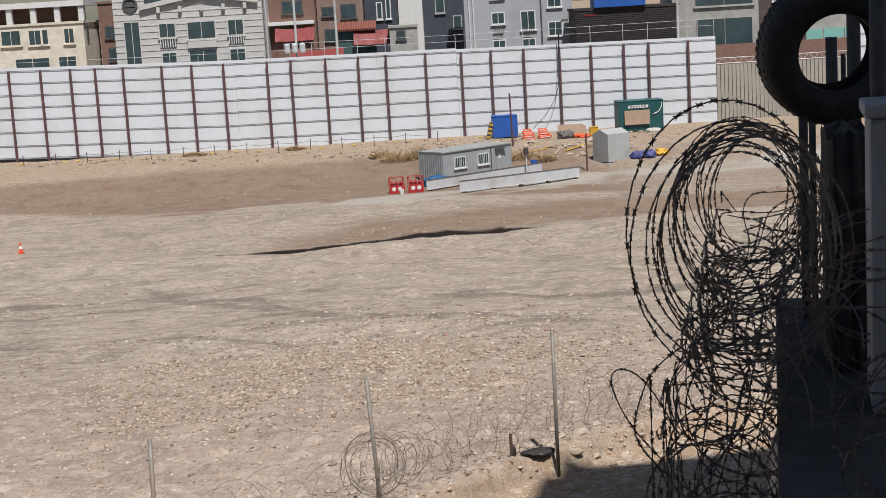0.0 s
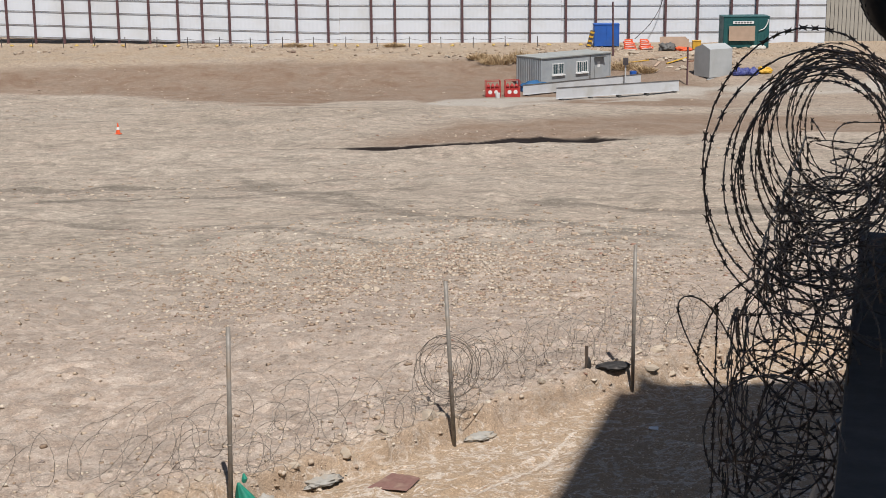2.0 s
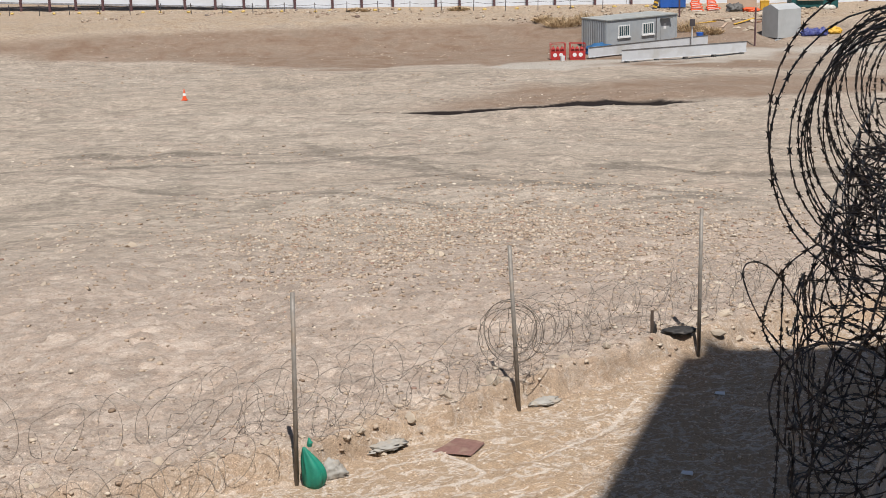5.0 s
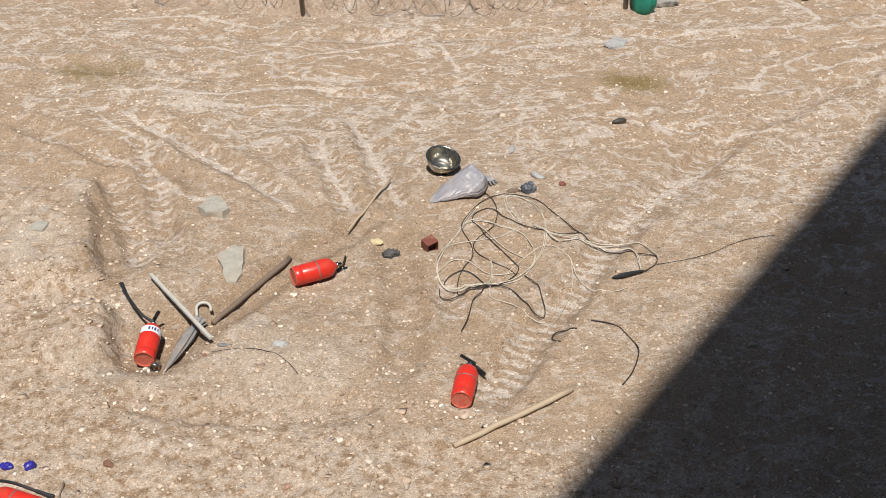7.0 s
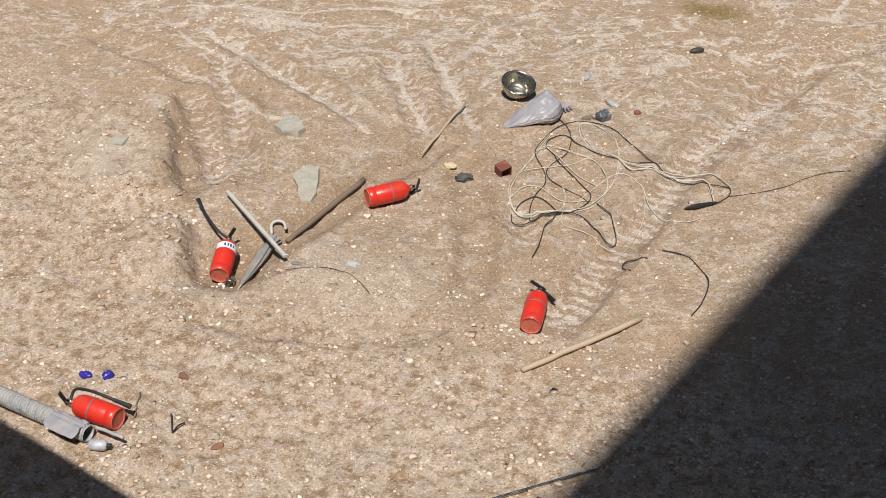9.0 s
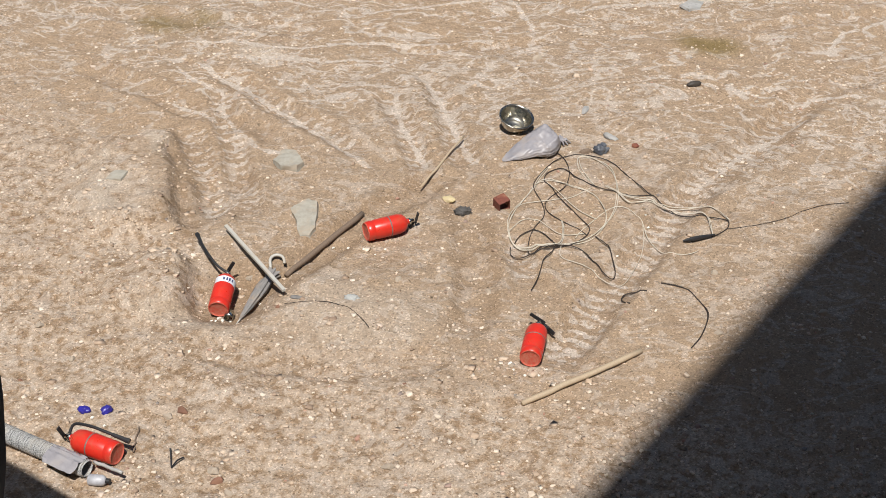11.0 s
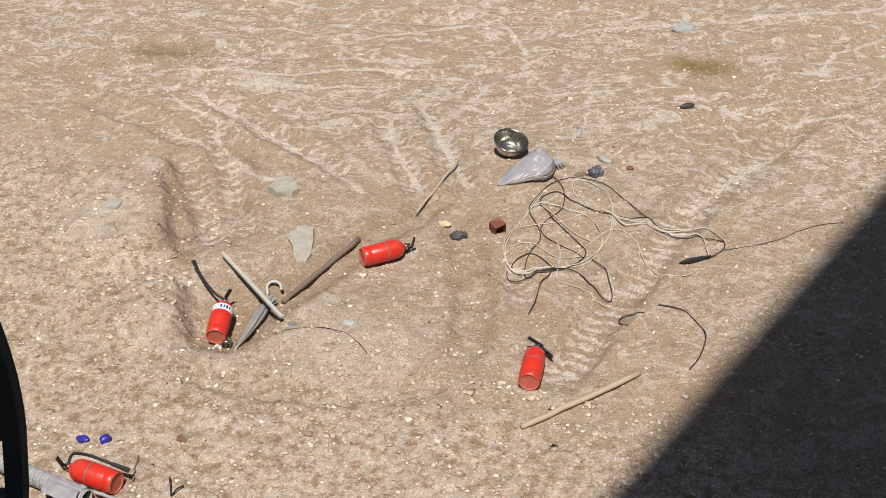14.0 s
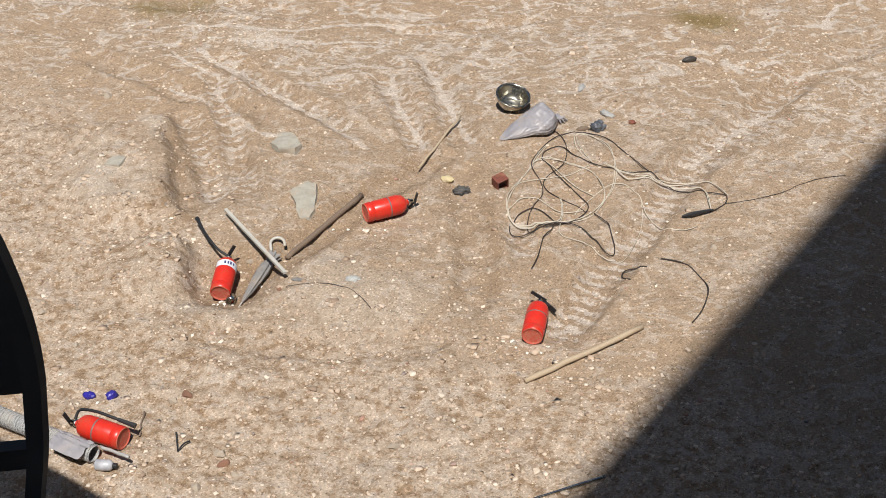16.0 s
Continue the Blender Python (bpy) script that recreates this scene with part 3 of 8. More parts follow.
    col = mix(nt, 1.0, col, ramp(nt, grain, [(0.30, 0.80), (0.5, 1.0), (0.72, 1.2)]), "MULTIPLY")
    col = mix(nt, 1.0, col, (0.775, 0.785, 0.805), "MULTIPLY")
    nt.links.new(col, p.inputs["Base Color"])
    p.inputs["Roughness"].default_value = 0.95
    p.inputs["Specular IOR Level"].default_value = 0.12
    soft = noise_tex(nt, 13, 2, 0.5)
    gritty = noise_tex(nt, 120, 3, 0.7)
    high = calc("MULTIPLY_ADD", soft, 1.0, calc("MULTIPLY_ADD", gritty, 0.55, calc("MULTIPLY_ADD", cells(26, "Distance"), -0.35, calc("MULTIPLY_ADD", cells(68, "Distance"), -0.22, calc("MULTIPLY", silt, -0.12)))))
    bump(nt, p, high, 0.75, 0.015)
    return m


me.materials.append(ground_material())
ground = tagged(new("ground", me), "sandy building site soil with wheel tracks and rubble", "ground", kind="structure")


def on_ground(x, y):
    return float(heights(np.array([float(x)]), np.array([float(y)]))[0])


# ---- the white hoarding ----
white_sheet = stuff("white_sheet", (0.655, 0.685, 0.735), (0.635, 0.665, 0.715), 0.5, grain=1.4, wear=0.25, dirt=(0.57, 0.58, 0.59), relief=0.15, depth=0.01, stretch=(9, 9, 0.4))
red_steel = stuff("red_lead_steel", (0.110, 0.052, 0.055), (0.085, 0.043, 0.047), 0.6, grain=3)
dark_steel = stuff("dark_steel", (0.085, 0.072, 0.075), (0.06, 0.055, 0.06), 0.55, metal=0.3, grain=3)
FENCE_Y = 150.0
COLUMNS = [-68.5, -65.4, -62.6, -60.1, -57.0, -54.2, -51.3, -48.3, -45.5, -42.6, -39.4, -36.4, -33.9, -31.1, -27.2, -24.2, -21.0, -16.6, -14.2, -10.7, -7.4, -4.6, -0.6, 3.0, 6.0, 9.3, 12.9, 16.1, 19.4, 21.9, 25.9]


def hoarding(name, x0, x1, top0, top1, foot0, foot1):
    base = thing(name, "tall white sheet hoarding on red steel columns", "fence", kind="structure")
    slope_t, slope_f = (top1 - top0) / (x1 - x0), (foot1 - foot0) / (x1 - x0)
    xs = [x0] + [c for c in COLUMNS if x0 < c < x1] + [x1]
    for a, b in zip(xs, xs[1:]):
        bm = bmesh.new()
        n = max(int((b - a) / 0.2), 2)
        rows = []
        for i in range(n + 1):
            x = a + (b - a) * i / n
            y = FENCE_Y + (0.006 if i % 2 else 0.0)
            rows.append([bm.verts.new((x, y + dy, z)) for dy in (0.0, 0.04) for z in (foot0 + slope_f * (x - x0), top0 + slope_t * (x - x0))])
        for p, q in zip(rows, rows[1:]):
            bm.faces.new((p[0], q[0], q[1], p[1]))
            bm.faces.new((p[2], p[3], q[3], q[2]))
            bm.faces.new((p[1], q[1], q[3], p[3]))
        part("panel", bm, white_sheet, base)
    for c in xs[1:-1]:
        t, f = top0 + slope_t * (c - x0) - 0.28, foot0 + slope_f * (c - x0)
        bm = bmesh.new()
        box(bm, (c - 0.105, FENCE_Y - 0.34, f - 1.2), (c + 0.105, FENCE_Y - 0.31, t))
        box(bm, (c - 0.105, FENCE_Y - 0.12, f - 1.2), (c + 0.105, FENCE_Y - 0.09, t))
        box(bm, (c - 0.02, FENCE_Y - 0.32, f - 1.2), (c + 0.02, FENCE_Y - 0.10, t))
        part("column", bm, red_steel, base)
    fr = [0.035, 0.165, 0.295, 0.425, 0.555, 0.70, 0.85, 0.985]
    for k in fr:
        bm = bmesh.new()
        za, zb = top0 - k * (top0 - foot0), top1 - k * (top1 - foot1)
        tube(bm, [(x0, FENCE_Y - 0.06, za), (x1, FENCE_Y - 0.06, zb)], 0.030, 6)
        part("rail", bm, dark_steel, base)
    return base


hoarding("hoarding_west", -72.0, -19.9, 2.85, 1.62, -6.2, -7.75)
hoarding("hoarding_middle", -19.88, 2.5, 1.62, 1.52, -7.7, -7.75)
hoarding("hoarding_east", 2.52, 28.7, 1.42, 1.20, -7.75, -7.6)


# ---- things lying in the yard ----
red_paint = stuff("red_enamel", (0.62, 0.030, 0.016), (0.52, 0.024, 0.014), 0.32, grain=14, wear=9, dirt=(0.42, 0.08, 0.04), relief=0.08)
red_base = stuff("scuffed_red_base", (0.50, 0.060, 0.035), (0.46, 0.17, 0.11), 0.85, grain=70)
black_plastic = stuff("black_plastic", (0.022, 0.022, 0.024), (0.014, 0.014, 0.015), 0.45, grain=30)
white_label = stuff("white_label", (0.66, 0.68, 0.72), (0.60, 0.62, 0.66), 0.5, grain=20)
ink_blue = stuff("blue_ink", (0.05, 0.06, 0.16), None, 0.6)
chrome = stuff("steel_bright", (0.62, 0.60, 0.55), (0.50, 0.48, 0.44), 0.22, metal=1.0, grain=18, wear=6, dirt=(0.40, 0.36, 0.28), relief=0.05)
old_wood = stuff("weathered_wood", (0.20, 0.145, 0.10), (0.14, 0.10, 0.075), 0.85, grain=16, stretch=(8, 8, 0.8), relief=0.5)
new_wood = stuff("pale_wood", (0.45, 0.355, 0.245), (0.385, 0.30, 0.20), 0.75, grain=16, stretch=(8, 8, 0.8), dirt=(0.36, 0.26, 0.17))
white_plastic = stuff("white_plastic", (0.48, 0.465, 0.42), (0.42, 0.40, 0.35), 0.5, grain=10, wear=5, dirt=(0.45, 0.37, 0.28))
grey_film = stuff("grey_plastic_film", (0.30, 0.285, 0.295), (0.235, 0.225, 0.240), 0.46, grain=9, wear=6, dirt=(0.36, 0.31, 0.27), relief=0.25)
umbrella_cloth = stuff("grey_umbrella_cloth", (0.25, 0.235, 0.22), (0.19, 0.18, 0.175), 0.75, grain=22, wear=8, dirt=(0.33, 0.26, 0.19))
rust = stuff("rusted_steel", (0.19, 0.055, 0.034), (0.125, 0.04, 0.028), 0.85, grain=26, wear=8, dirt=(0.30, 0.14, 0.08), relief=0.4)
cream_cable = stuff("cream_cable", (0.58, 0.53, 0.44), (0.50, 0.44, 0.35), 0.6, grain=30)
black_cable = stuff("black_cable", (0.040, 0.028, 0.021), (0.026, 0.019, 0.015), 0.7, grain=30)
concrete = stuff("pale_concrete", (0.42, 0.355, 0.28), (0.35, 0.285, 0.22), 0.92, grain=18, wear=5, dirt=(0.40, 0.31, 0.22), relief=0.6, depth=0.004, per_object=0.14)
brown_stone = stuff("brown_stone", (0.26, 0.135, 0.085), (0.20, 0.10, 0.065), 0.9, grain=20, relief=0.6, depth=0.004, per_object=0.2)
blue_plastic = stuff("deep_blue_plastic", (0.03, 0.025, 0.28), (0.025, 0.02, 0.20), 0.4, grain=20)
green_cloth = stuff("green_sheeting", (0.012, 0.22, 0.145), (0.010, 0.16, 0.11), 0.55, grain=14, relief=0.3)
clear_film = stuff("dull_clear_plastic", (0.40, 0.39, 0.37), (0.33, 0.32, 0.30), 0.3, grain=14)


bowl_steel = stuff("tarnished_bowl_steel", (0.46, 0.44, 0.385), (0.38, 0.365, 0.315), 0.26, metal=1.0, grain=10, wear=8, dirt=(0.50, 0.44, 0.33), relief=0.08)
slab_stone = stuff("grey_slab", (0.365, 0.342, 0.288), (0.30, 0.278, 0.228), 0.92, grain=22, wear=7, dirt=(0.36, 0.28, 0.20), relief=0.7, depth=0.004)
strap_grey = stuff("dull_strap", (0.22, 0.13, 0.11), (0.14, 0.10, 0.09), 0.6)


def lying(x, y, ang, rise=0.0, lift=0.0, spin=0.0):
    """A pose whose own z axis points along the ground at ang degrees from +x, tilted up by rise."""
    a, b = radians(ang), radians(rise)
    zc = Vector((math.cos(a) * math.cos(b), math.sin(a) * math.cos(b), math.sin(b)))
    xc = Vector((-math.cos(a) * math.sin(b), -math.sin(a) * math.sin(b), math.cos(b)))
    yc = zc.cross(xc)
    m = Matrix((xc, yc, zc)).transposed().to_4x4()
    m.translation = (x, y, on_ground(x, y) + lift)
    return m @ Matrix.Rotation(radians(spin), 4, "Z")


def fire_extinguisher(m, label, hose=None, tag=False):
    t = thing("fire_extinguisher", label, "fire extinguisher", m, group="fire extinguishers in the yard")
    body = [(0.066, 0.006), (0.0715, 0.012), (0.0735, 0.05), (0.0705, 0.056), (0.0705, 0.062), (0.0735, 0.068), (0.0735, 0.24), (0.072, 0.265), (0.064, 0.292), (0.045, 0.314), (0.022, 0.326), (0.021, 0.340)]
    part("cylinder", lathe(bmesh.new(), body, 32), red_paint, t, smooth=True)
    part("base", lathe(bmesh.new(), [(0.067, 0.007), (0.069, 0.0), (0.064, -0.001), (0.060, 0.004), (0.052, 0.006), (0.0, 0.007)], 32), red_base, t, "scuffed pinkish red base")
    part("valve", lathe(bmesh.new(), [(0.0, 0.336), (0.024, 0.338), (0.024, 0.352), (0.016, 0.356), (0.016, 0.378), (0.0, 0.380)], 16), chrome, t, smooth=True)
    bm = bmesh.new()
    box(bm, (-0.012, -0.014, 0.366), (0.100, 0.014, 0.374), Matrix.Rotation(radians(-18), 4, "Y"), 0.002)
    part("handle", bm, black_plastic, t)
    bm = bmesh.new()
    box(bm, (-0.014, -0.013, 0.384), (0.105, 0.013, 0.391), Matrix.Rotation(radians(-4), 4, "Y") @ Matrix.Translation((0, 0, 0.012)), 0.002)
    part("lever", bm, black_plastic, t)
    if hose:
        hp = part("hose", tube(bmesh.new(), smooth_line(hose, 6), 0.0095, 8), black_plastic, t, "black rubber hose", smooth=True)
        a, b = Vector(hose[-2]), Vector(hose[-1])
        w = (b - a).normalized()
        part("nozzle", tube(bmesh.new(), [b - w * 0.07, b, b + w * 0.05], 0.014, 10, taper=[0.8, 1.0, 1.25]), black_plastic, hp)
    else:
        part("hose_stub", tube(bmesh.new(), smooth_line([(-0.015, 0, 0.36), (-0.045, 0.0, 0.372), (-0.07, 0.01, 0.35)], 5), 0.009, 8), black_plastic, t)
    if tag:
        bm = bmesh.new()
        n = 14
        rows = [[bm.verts.new((0.0745 * math.cos(a), 0.0745 * math.sin(a), z)) for a in (radians(-85 + 170 * k / n) for k in range(n + 1))] for z in (0.205, 0.262)]
        for k in range(n):
            bm.faces.new((rows[0][k], rows[0][k + 1], rows[1][k + 1], rows[1][k]))
        lb = part("label", bm, white_label, t, "white paper label")
        for k, (a0, a1, z0, z1) in enumerate([(-32, -22, 0.222, 0.248), (-14, -6, 0.222, 0.248), (0, 10, 0.222, 0.25), (18, 26, 0.226, 0.248), (-40, 40, 0.211, 0.214)]):
            bm = bmesh.new()
            q = [[bm.verts.new((0.0752 * math.cos(radians(a)), 0.0752 * math.sin(radians(a)), z)) for a in (a0, (a0 + a1) / 2, a1)] for z in (z0, z1)]
            for i in range(2):
                bm.faces.new((q[0][i], q[0][i + 1], q[1][i + 1], q[1][i]))
            part("print_bar", bm, ink_blue, lb)
    else:
        part("strap", lathe(bmesh.new(), [(0.0742, 0.178), (0.0752, 0.18), (0.0752, 0.186), (0.0742, 0.188)], 32), strap_grey, t, "dull grey strap")
    return t


first = lying(-4.63, 6.88, 108, 9, 0.075, 30)
fire_extinguisher(first, "red fire extinguisher with white label lying in a hollow",
                  hose=[(0.0, 0.015, 0.36)] + [tuple(first.inverted() @ Vector((x, y, on_ground(x, y) + h))) for x, y, h in ((-4.83, 7.24, 0.13), (-4.93, 7.29, 0.11), (-5.03, 7.37, 0.10), (-5.11, 7.45, 0.09))], tag=True)
fire_extinguisher(lying(-4.05, 8.02, 47, 0, 0.072, 20), "red fire extinguisher lying on sandy soil beside a pole")
fire_extinguisher(lying(-2.44, 7.11, 101, 3, 0.072, -60), "red fire extinguisher lying beside a pale wooden batten")
fire_extinguisher(lying(-4.36, 5.26, 177, 0, 0.074, -20), "red fire extinguisher with black hose beside a ribbed pipe",
                  hose=[(0.0, 0.02, 0.365), (0.03, 0.075, 0.35), (0.045, 0.090, 0.24), (0.035, 0.092, 0.12), (0.015, 0.095, 0.02)])


def stick(name, p, q, radius, mat, label, category, square=0.0, lift=None, seed=1, bend=0.01):
    t = thing(name, label, category)
    p, q = Vector((*p, 0)), Vector((*q, 0))
    lift = radius if lift is None else lift
    n, r, pts = 9, random.Random(seed), []
    za, zb = on_ground(p.x, p.y) + lift, on_ground(q.x, q.y) + lift
    top = max(on_ground(*(p.lerp(q, k / n).xy)) + lift * 0.6 - (za + (zb - za) * k / n) for k in range(n + 1))
    for k in range(n + 1):
        c = p.lerp(q, k / n)
        pts.append((c.x + r.uniform(-bend, bend) * 0.5, c.y + r.uniform(-bend, bend) * 0.5, za + (zb - za) * k / n + max(top, 0.0)))
    if square:
        a, b = Vector(pts[0]), Vector(pts[-1])
        m = Matrix.Translation(a) @ (b - a).to_track_quat("Z", "Y").to_matrix().to_4x4()
        part("bar", boxed((-square, -radius, 0), (square, radius, (b - a).length), m, 0.002), mat, t)
    else:
        part("shaft", tube(bmesh.new(), pts, radius, 10, taper=[0.85] + [1 + r.uniform(-0.05, 0.05) for _ in range(n - 1)] + [0.95]), mat, t, smooth=True)
    return t


stick("wooden_pole", (-4.41, 7.44), (-4.24, 8.36), 0.021, old_wood, "grey weathered wooden tool handle on the soil", "pole", seed=2)
stick("wooden_batten", (-2.35, 6.73), (-1.81, 7.50), 0.019, new_wood, "pale round wooden batten lying on sandy soil", "stick", seed=3)
stick("thin_stick", (-3.98, 8.86), (-3.96, 9.67), 0.009, new_wood, "thin pale stick lying across a wheel track", "stick", seed=4)
stick("plastic_strip", (-5.02, 7.68), (-4.24, 7.12), 0.010, white_plastic, "dirty white plastic strip lying over an umbrella", "strip", square=0.013, lift=0.06, seed=5, bend=0)
stick("steel_rod", (-2.16, 5.56), (-1.63, 6.08), 0.009, chrome, "thin steel rod lying at the edge of shade", "rod", seed=6, bend=0)
stick("fallen_twig", (-4.42, 5.58), (-4.33, 5.37), 0.006, old_wood, "dark brown twig on gravelly soil", "twig", seed=7, bend=0.012)


def umbrella(tip, neck, hook):
    t = thing("umbrella", "folded grey umbrella with white hooked handle, dirty", "umbrella")
    a, b = Vector((*tip, on_ground(*tip) + 0.02)), Vector((*neck, on_ground(*neck) + 0.045))
    w = (b - a).normalized()
    bm = bmesh.new()
    ln = (b - a).length
    prof = [(0.005, 0), (0.013, 0.05), (0.023, 0.14), (0.034, 0.26), (0.038, 0.36), (0.036, ln - 0.09), (0.024, ln - 0.05), (0.030, ln - 0.03), (0.052, ln + 0.03)]
    lathe(bm, prof, 32, Matrix.Translation(a) @ w.to_track_quat("Z", "X").to_matrix().to_4x4())
    for i, v in enumerate(bm.verts):
        off = v.co - a
        s = off.dot(w)
        rad = off - w * s
        v.co = a + w * s + rad * (1 + 0.30 * math.sin((i % 32) / 32 * 2 * math.pi * 8 + s * 9)) * Vector((1, 1, 0.8))
    part("canopy", bm, umbrella_cloth, t, smooth=True)
    h = Vector((*hook, on_ground(*hook) + 0.03))
    u = (h - b).normalized()
    side = Vector((0, 0, 1)).cross(u).normalized()
    part("shaft", tube(bmesh.new(), [b - u * 0.02, b + u * 0.08], 0.006, 8), chrome, t)
    pts = [b + u * 0.06, b + u * 0.12] + [b + u * (0.12 + 0.05 * math.sin(radians(a_))) - side * 0.05 * (1 - math.cos(radians(a_))) for a_ in (30, 60, 90, 120, 150, 180)] + [b + u * 0.09 - side * 0.10]
    part("handle", tube(bmesh.new(), smooth_line(pts, 4), 0.011, 10), white_plastic, t, "white plastic hook handle", smooth=True)
    part("tip", tube(bmesh.new(), [a - w * 0.05, a + w * 0.02], 0.005, 6), white_plastic, t)
    return t


umbrella((-4.46, 6.87), (-4.50, 7.40), (-4.58, 7.53))


def bowl(x, y, radius, m_tilt):
    t = thing("steel_bowl", "stainless steel mixing bowl lying tilted on sandy soil", "bowl")
    k = radius / 0.13
    prof = [(0.0, 0.004), (0.055, 0.004), (0.058, 0.007), (0.064, 0.007), (0.068, 0.004), (0.085, 0.014), (0.108, 0.042), (0.122, 0.080), (0.127, 0.112), (0.138, 0.116), (0.141, 0.112), (0.139, 0.109), (0.130, 0.106), (0.125, 0.078), (0.111, 0.038), (0.087, 0.009), (0.070, 0.0), (0.0, 0.0)]
    m = Matrix.Translation((x, y, on_ground(x, y) + 0.016)) @ m_tilt @ Matrix.Scale(k, 4)
    part("bowl_shell", lathe(bmesh.new(), prof, 40, m), bowl_steel, t, smooth=True)
    return t


bowl(-3.62, 9.93, 0.134, Matrix.Rotation(radians(9), 4, "X") @ Matrix.Rotation(radians(15), 4, "Y"))


def lump(name, center, size, mat, label, category, seed=0, rough=0.25, turn=0.0, folds=0.0, sub=4, flat=0.35, group=""):
    """A soft crumpled mass that lies on the ground."""
    bm = bmesh.new()
    bmesh.ops.create_icosphere(bm, subdivisions=sub, radius=1.0)
    off = Vector((seed * 7.1, seed * 3.3, seed * 1.7))
    rot = Matrix.Rotation(radians(turn), 4, "Z")
    gz = on_ground(*center)
    for v in bm.verts:
        d = v.co.normalized()
        k = 1 + rough * noise.noise(d * 1.6 + off) + rough * 0.6 * noise.noise(d * 4.0 + off)
        if folds:
            k += folds * (abs(noise.noise(d * 3.1 + off * 2)) - 0.25) + folds * 0.5 * (abs(noise.noise(Vector((d.x * 2, d.y * 8, d.z * 8)) + off)) - 0.2)
        c = d * k
        c = Vector((c.x * size[0], c.y * size[1], c.z * size[2]))
        if c.z < -size[2] * flat:
            c.z = -size[2] * flat + (c.z + size[2] * flat) * 0.15
        v.co = rot @ c + Vector((center[0], center[1], gz + size[2] * flat))
    ob = part(name, bm, mat, smooth=True)
    return tagged(ob, label, category, group)


def sack(tail, neck):
    t = thing("plastic_sack", "grey plastic sack tied at one end, half full", "sack")
    a, b = Vector((*tail, 0)), Vector((*neck, 0))
    way, ln = (b - a).normalized(), (b - a).length
    side = Vector((-way.y, way.x, 0))
    bm = bmesh.new()
    rings, n, m_ = [], 48, 64
    for i in range(n + 1):
        s = i / n
        wid = (0.012 + 0.135 * min(1.0, s / 0.62) ** 0.75) * (1 - 0.82 * max(0, (s - 0.78) / 0.22) ** 1.2)
        hei = (0.008 + 0.185 * min(1.0, s / 0.80) ** 1.1) * (1 - 0.72 * max(0, (s - 0.84) / 0.16) ** 1.3)
        ring = []
        for k in range(m_):
            u = 2 * math.pi * k / m_
            pull = abs(noise.noise(Vector((s * 1.8 + 9, math.cos(u) * 5.5, math.sin(u) * 5.5))))
            crush = abs(noise.noise(Vector((s * 8, math.cos(u) * 4 + 5, math.sin(u) * 4))))
            fine = abs(noise.noise(Vector((s * 17 + 3, math.cos(u) * 9, math.sin(u) * 9))))
            f = 1.0 + 0.16 * noise.noise(Vector((s * 3 + 2, math.cos(u) * 1.5, math.sin(u) * 1.5))) - 0.18 * (0.30 - min(pull, 0.30)) * (0.2 + s) - 0.34 * (0.22 - min(crush, 0.22)) - 0.12 * (0.2 - min(fine, 0.2))
            c = a + way * (ln * s) + side * (wid * math.cos(u) * f)
            z = on_ground(c.x, c.y) + max(0.0, hei * (0.45 + 0.55 * math.sin(u)) * f)
            ring.append(bm.verts.new((c.x, c.y, z)))
        rings.append(ring)
    for p, q in zip(rings, rings[1:]):
        for k in range(m_):
            bm.faces.new((p[k], p[(k + 1) % m_], q[(k + 1) % m_], q[k]))
    bm.faces.new(rings[0][::-1])
    bm.faces.new(rings[-1])
    part("sack_body", bm, grey_film, t, smooth=True)
    e = a + way * ln
    bm = bmesh.new()
    for k in range(7):
        u = radians(-75 + 25 * k)
        d = (way * math.cos(u) + side * math.sin(u)) * (0.05 + 0.02 * (k % 3))
        tube(bm, [e - way * 0.01 + Vector((0, 0, on_ground(e.x, e.y) + 0.04)), e + d * 0.6 + Vector((0, 0, on_ground(e.x, e.y) + 0.05)), e + d + Vector((0, 0, on_ground(e.x, e.y) + 0.015))], 0.012, 5, taper=[0.6, 1.0, 0.5])
    part("gathered_neck", bm, grey_film, t)
    return t


sack((-3.52, 9.42), (-3.20, 9.86))
lump("crumpled_bag", (-2.86, 9.89), (0.058, 0.045, 0.055), stuff("blue_grey_film", (0.15, 0.16, 0.175), (0.05, 0.055, 0.07), 0.4, grain=12), "small crumpled blue-grey plastic bag", "bag", 3, 0.3, 20, 0.35)
lump("wood_scrap", (-2.97, 9.85), (0.055, 0.025, 0.03), old_wood, "dark brown scrap of wood on soil", "scrap", 4, 0.2, 40)
lump("rubber_scrap", (-3.56, 8.69), (0.06, 0.045, 0.032), stuff("dusty_rubber", (0.10, 0.095, 0.09), (0.06, 0.055, 0.05), 0.7, grain=14), "crumpled dark rubber scrap on soil", "scrap", 5, 0.45, 10, 0.7)
lump("yellow_scrap", (-3.72, 8.80), (0.05, 0.035, 0.022), stuff("pale_yellow_foam", (0.56, 0.46, 0.25), (0.52, 0.43, 0.27), 0.8), "small pale yellow foam scrap", "scrap", 6, 0.3)
lump("lost_shoe", (-2.46, 11.25), (0.066, 0.030, 0.030), stuff("worn_dark_leather", (0.055, 0.045, 0.035), (0.035, 0.03, 0.025), 0.6, grain=14), "worn dark shoe lying on sandy soil", "shoe", 7, 0.14, 40)
lump("clear_bottle_scrap", (-3.19, 10.49), (0.025, 0.07, 0.018), clear_film, "flattened clear plastic bottle on soil", "bottle", 8, 0.15, 5, 0.2)
lump("clear_film_scrap", (-2.86, 10.14), (0.075, 0.03, 0.018), clear_film, "scrap of clear plastic film", "scrap", 9, 0.3, -25, 0.4)
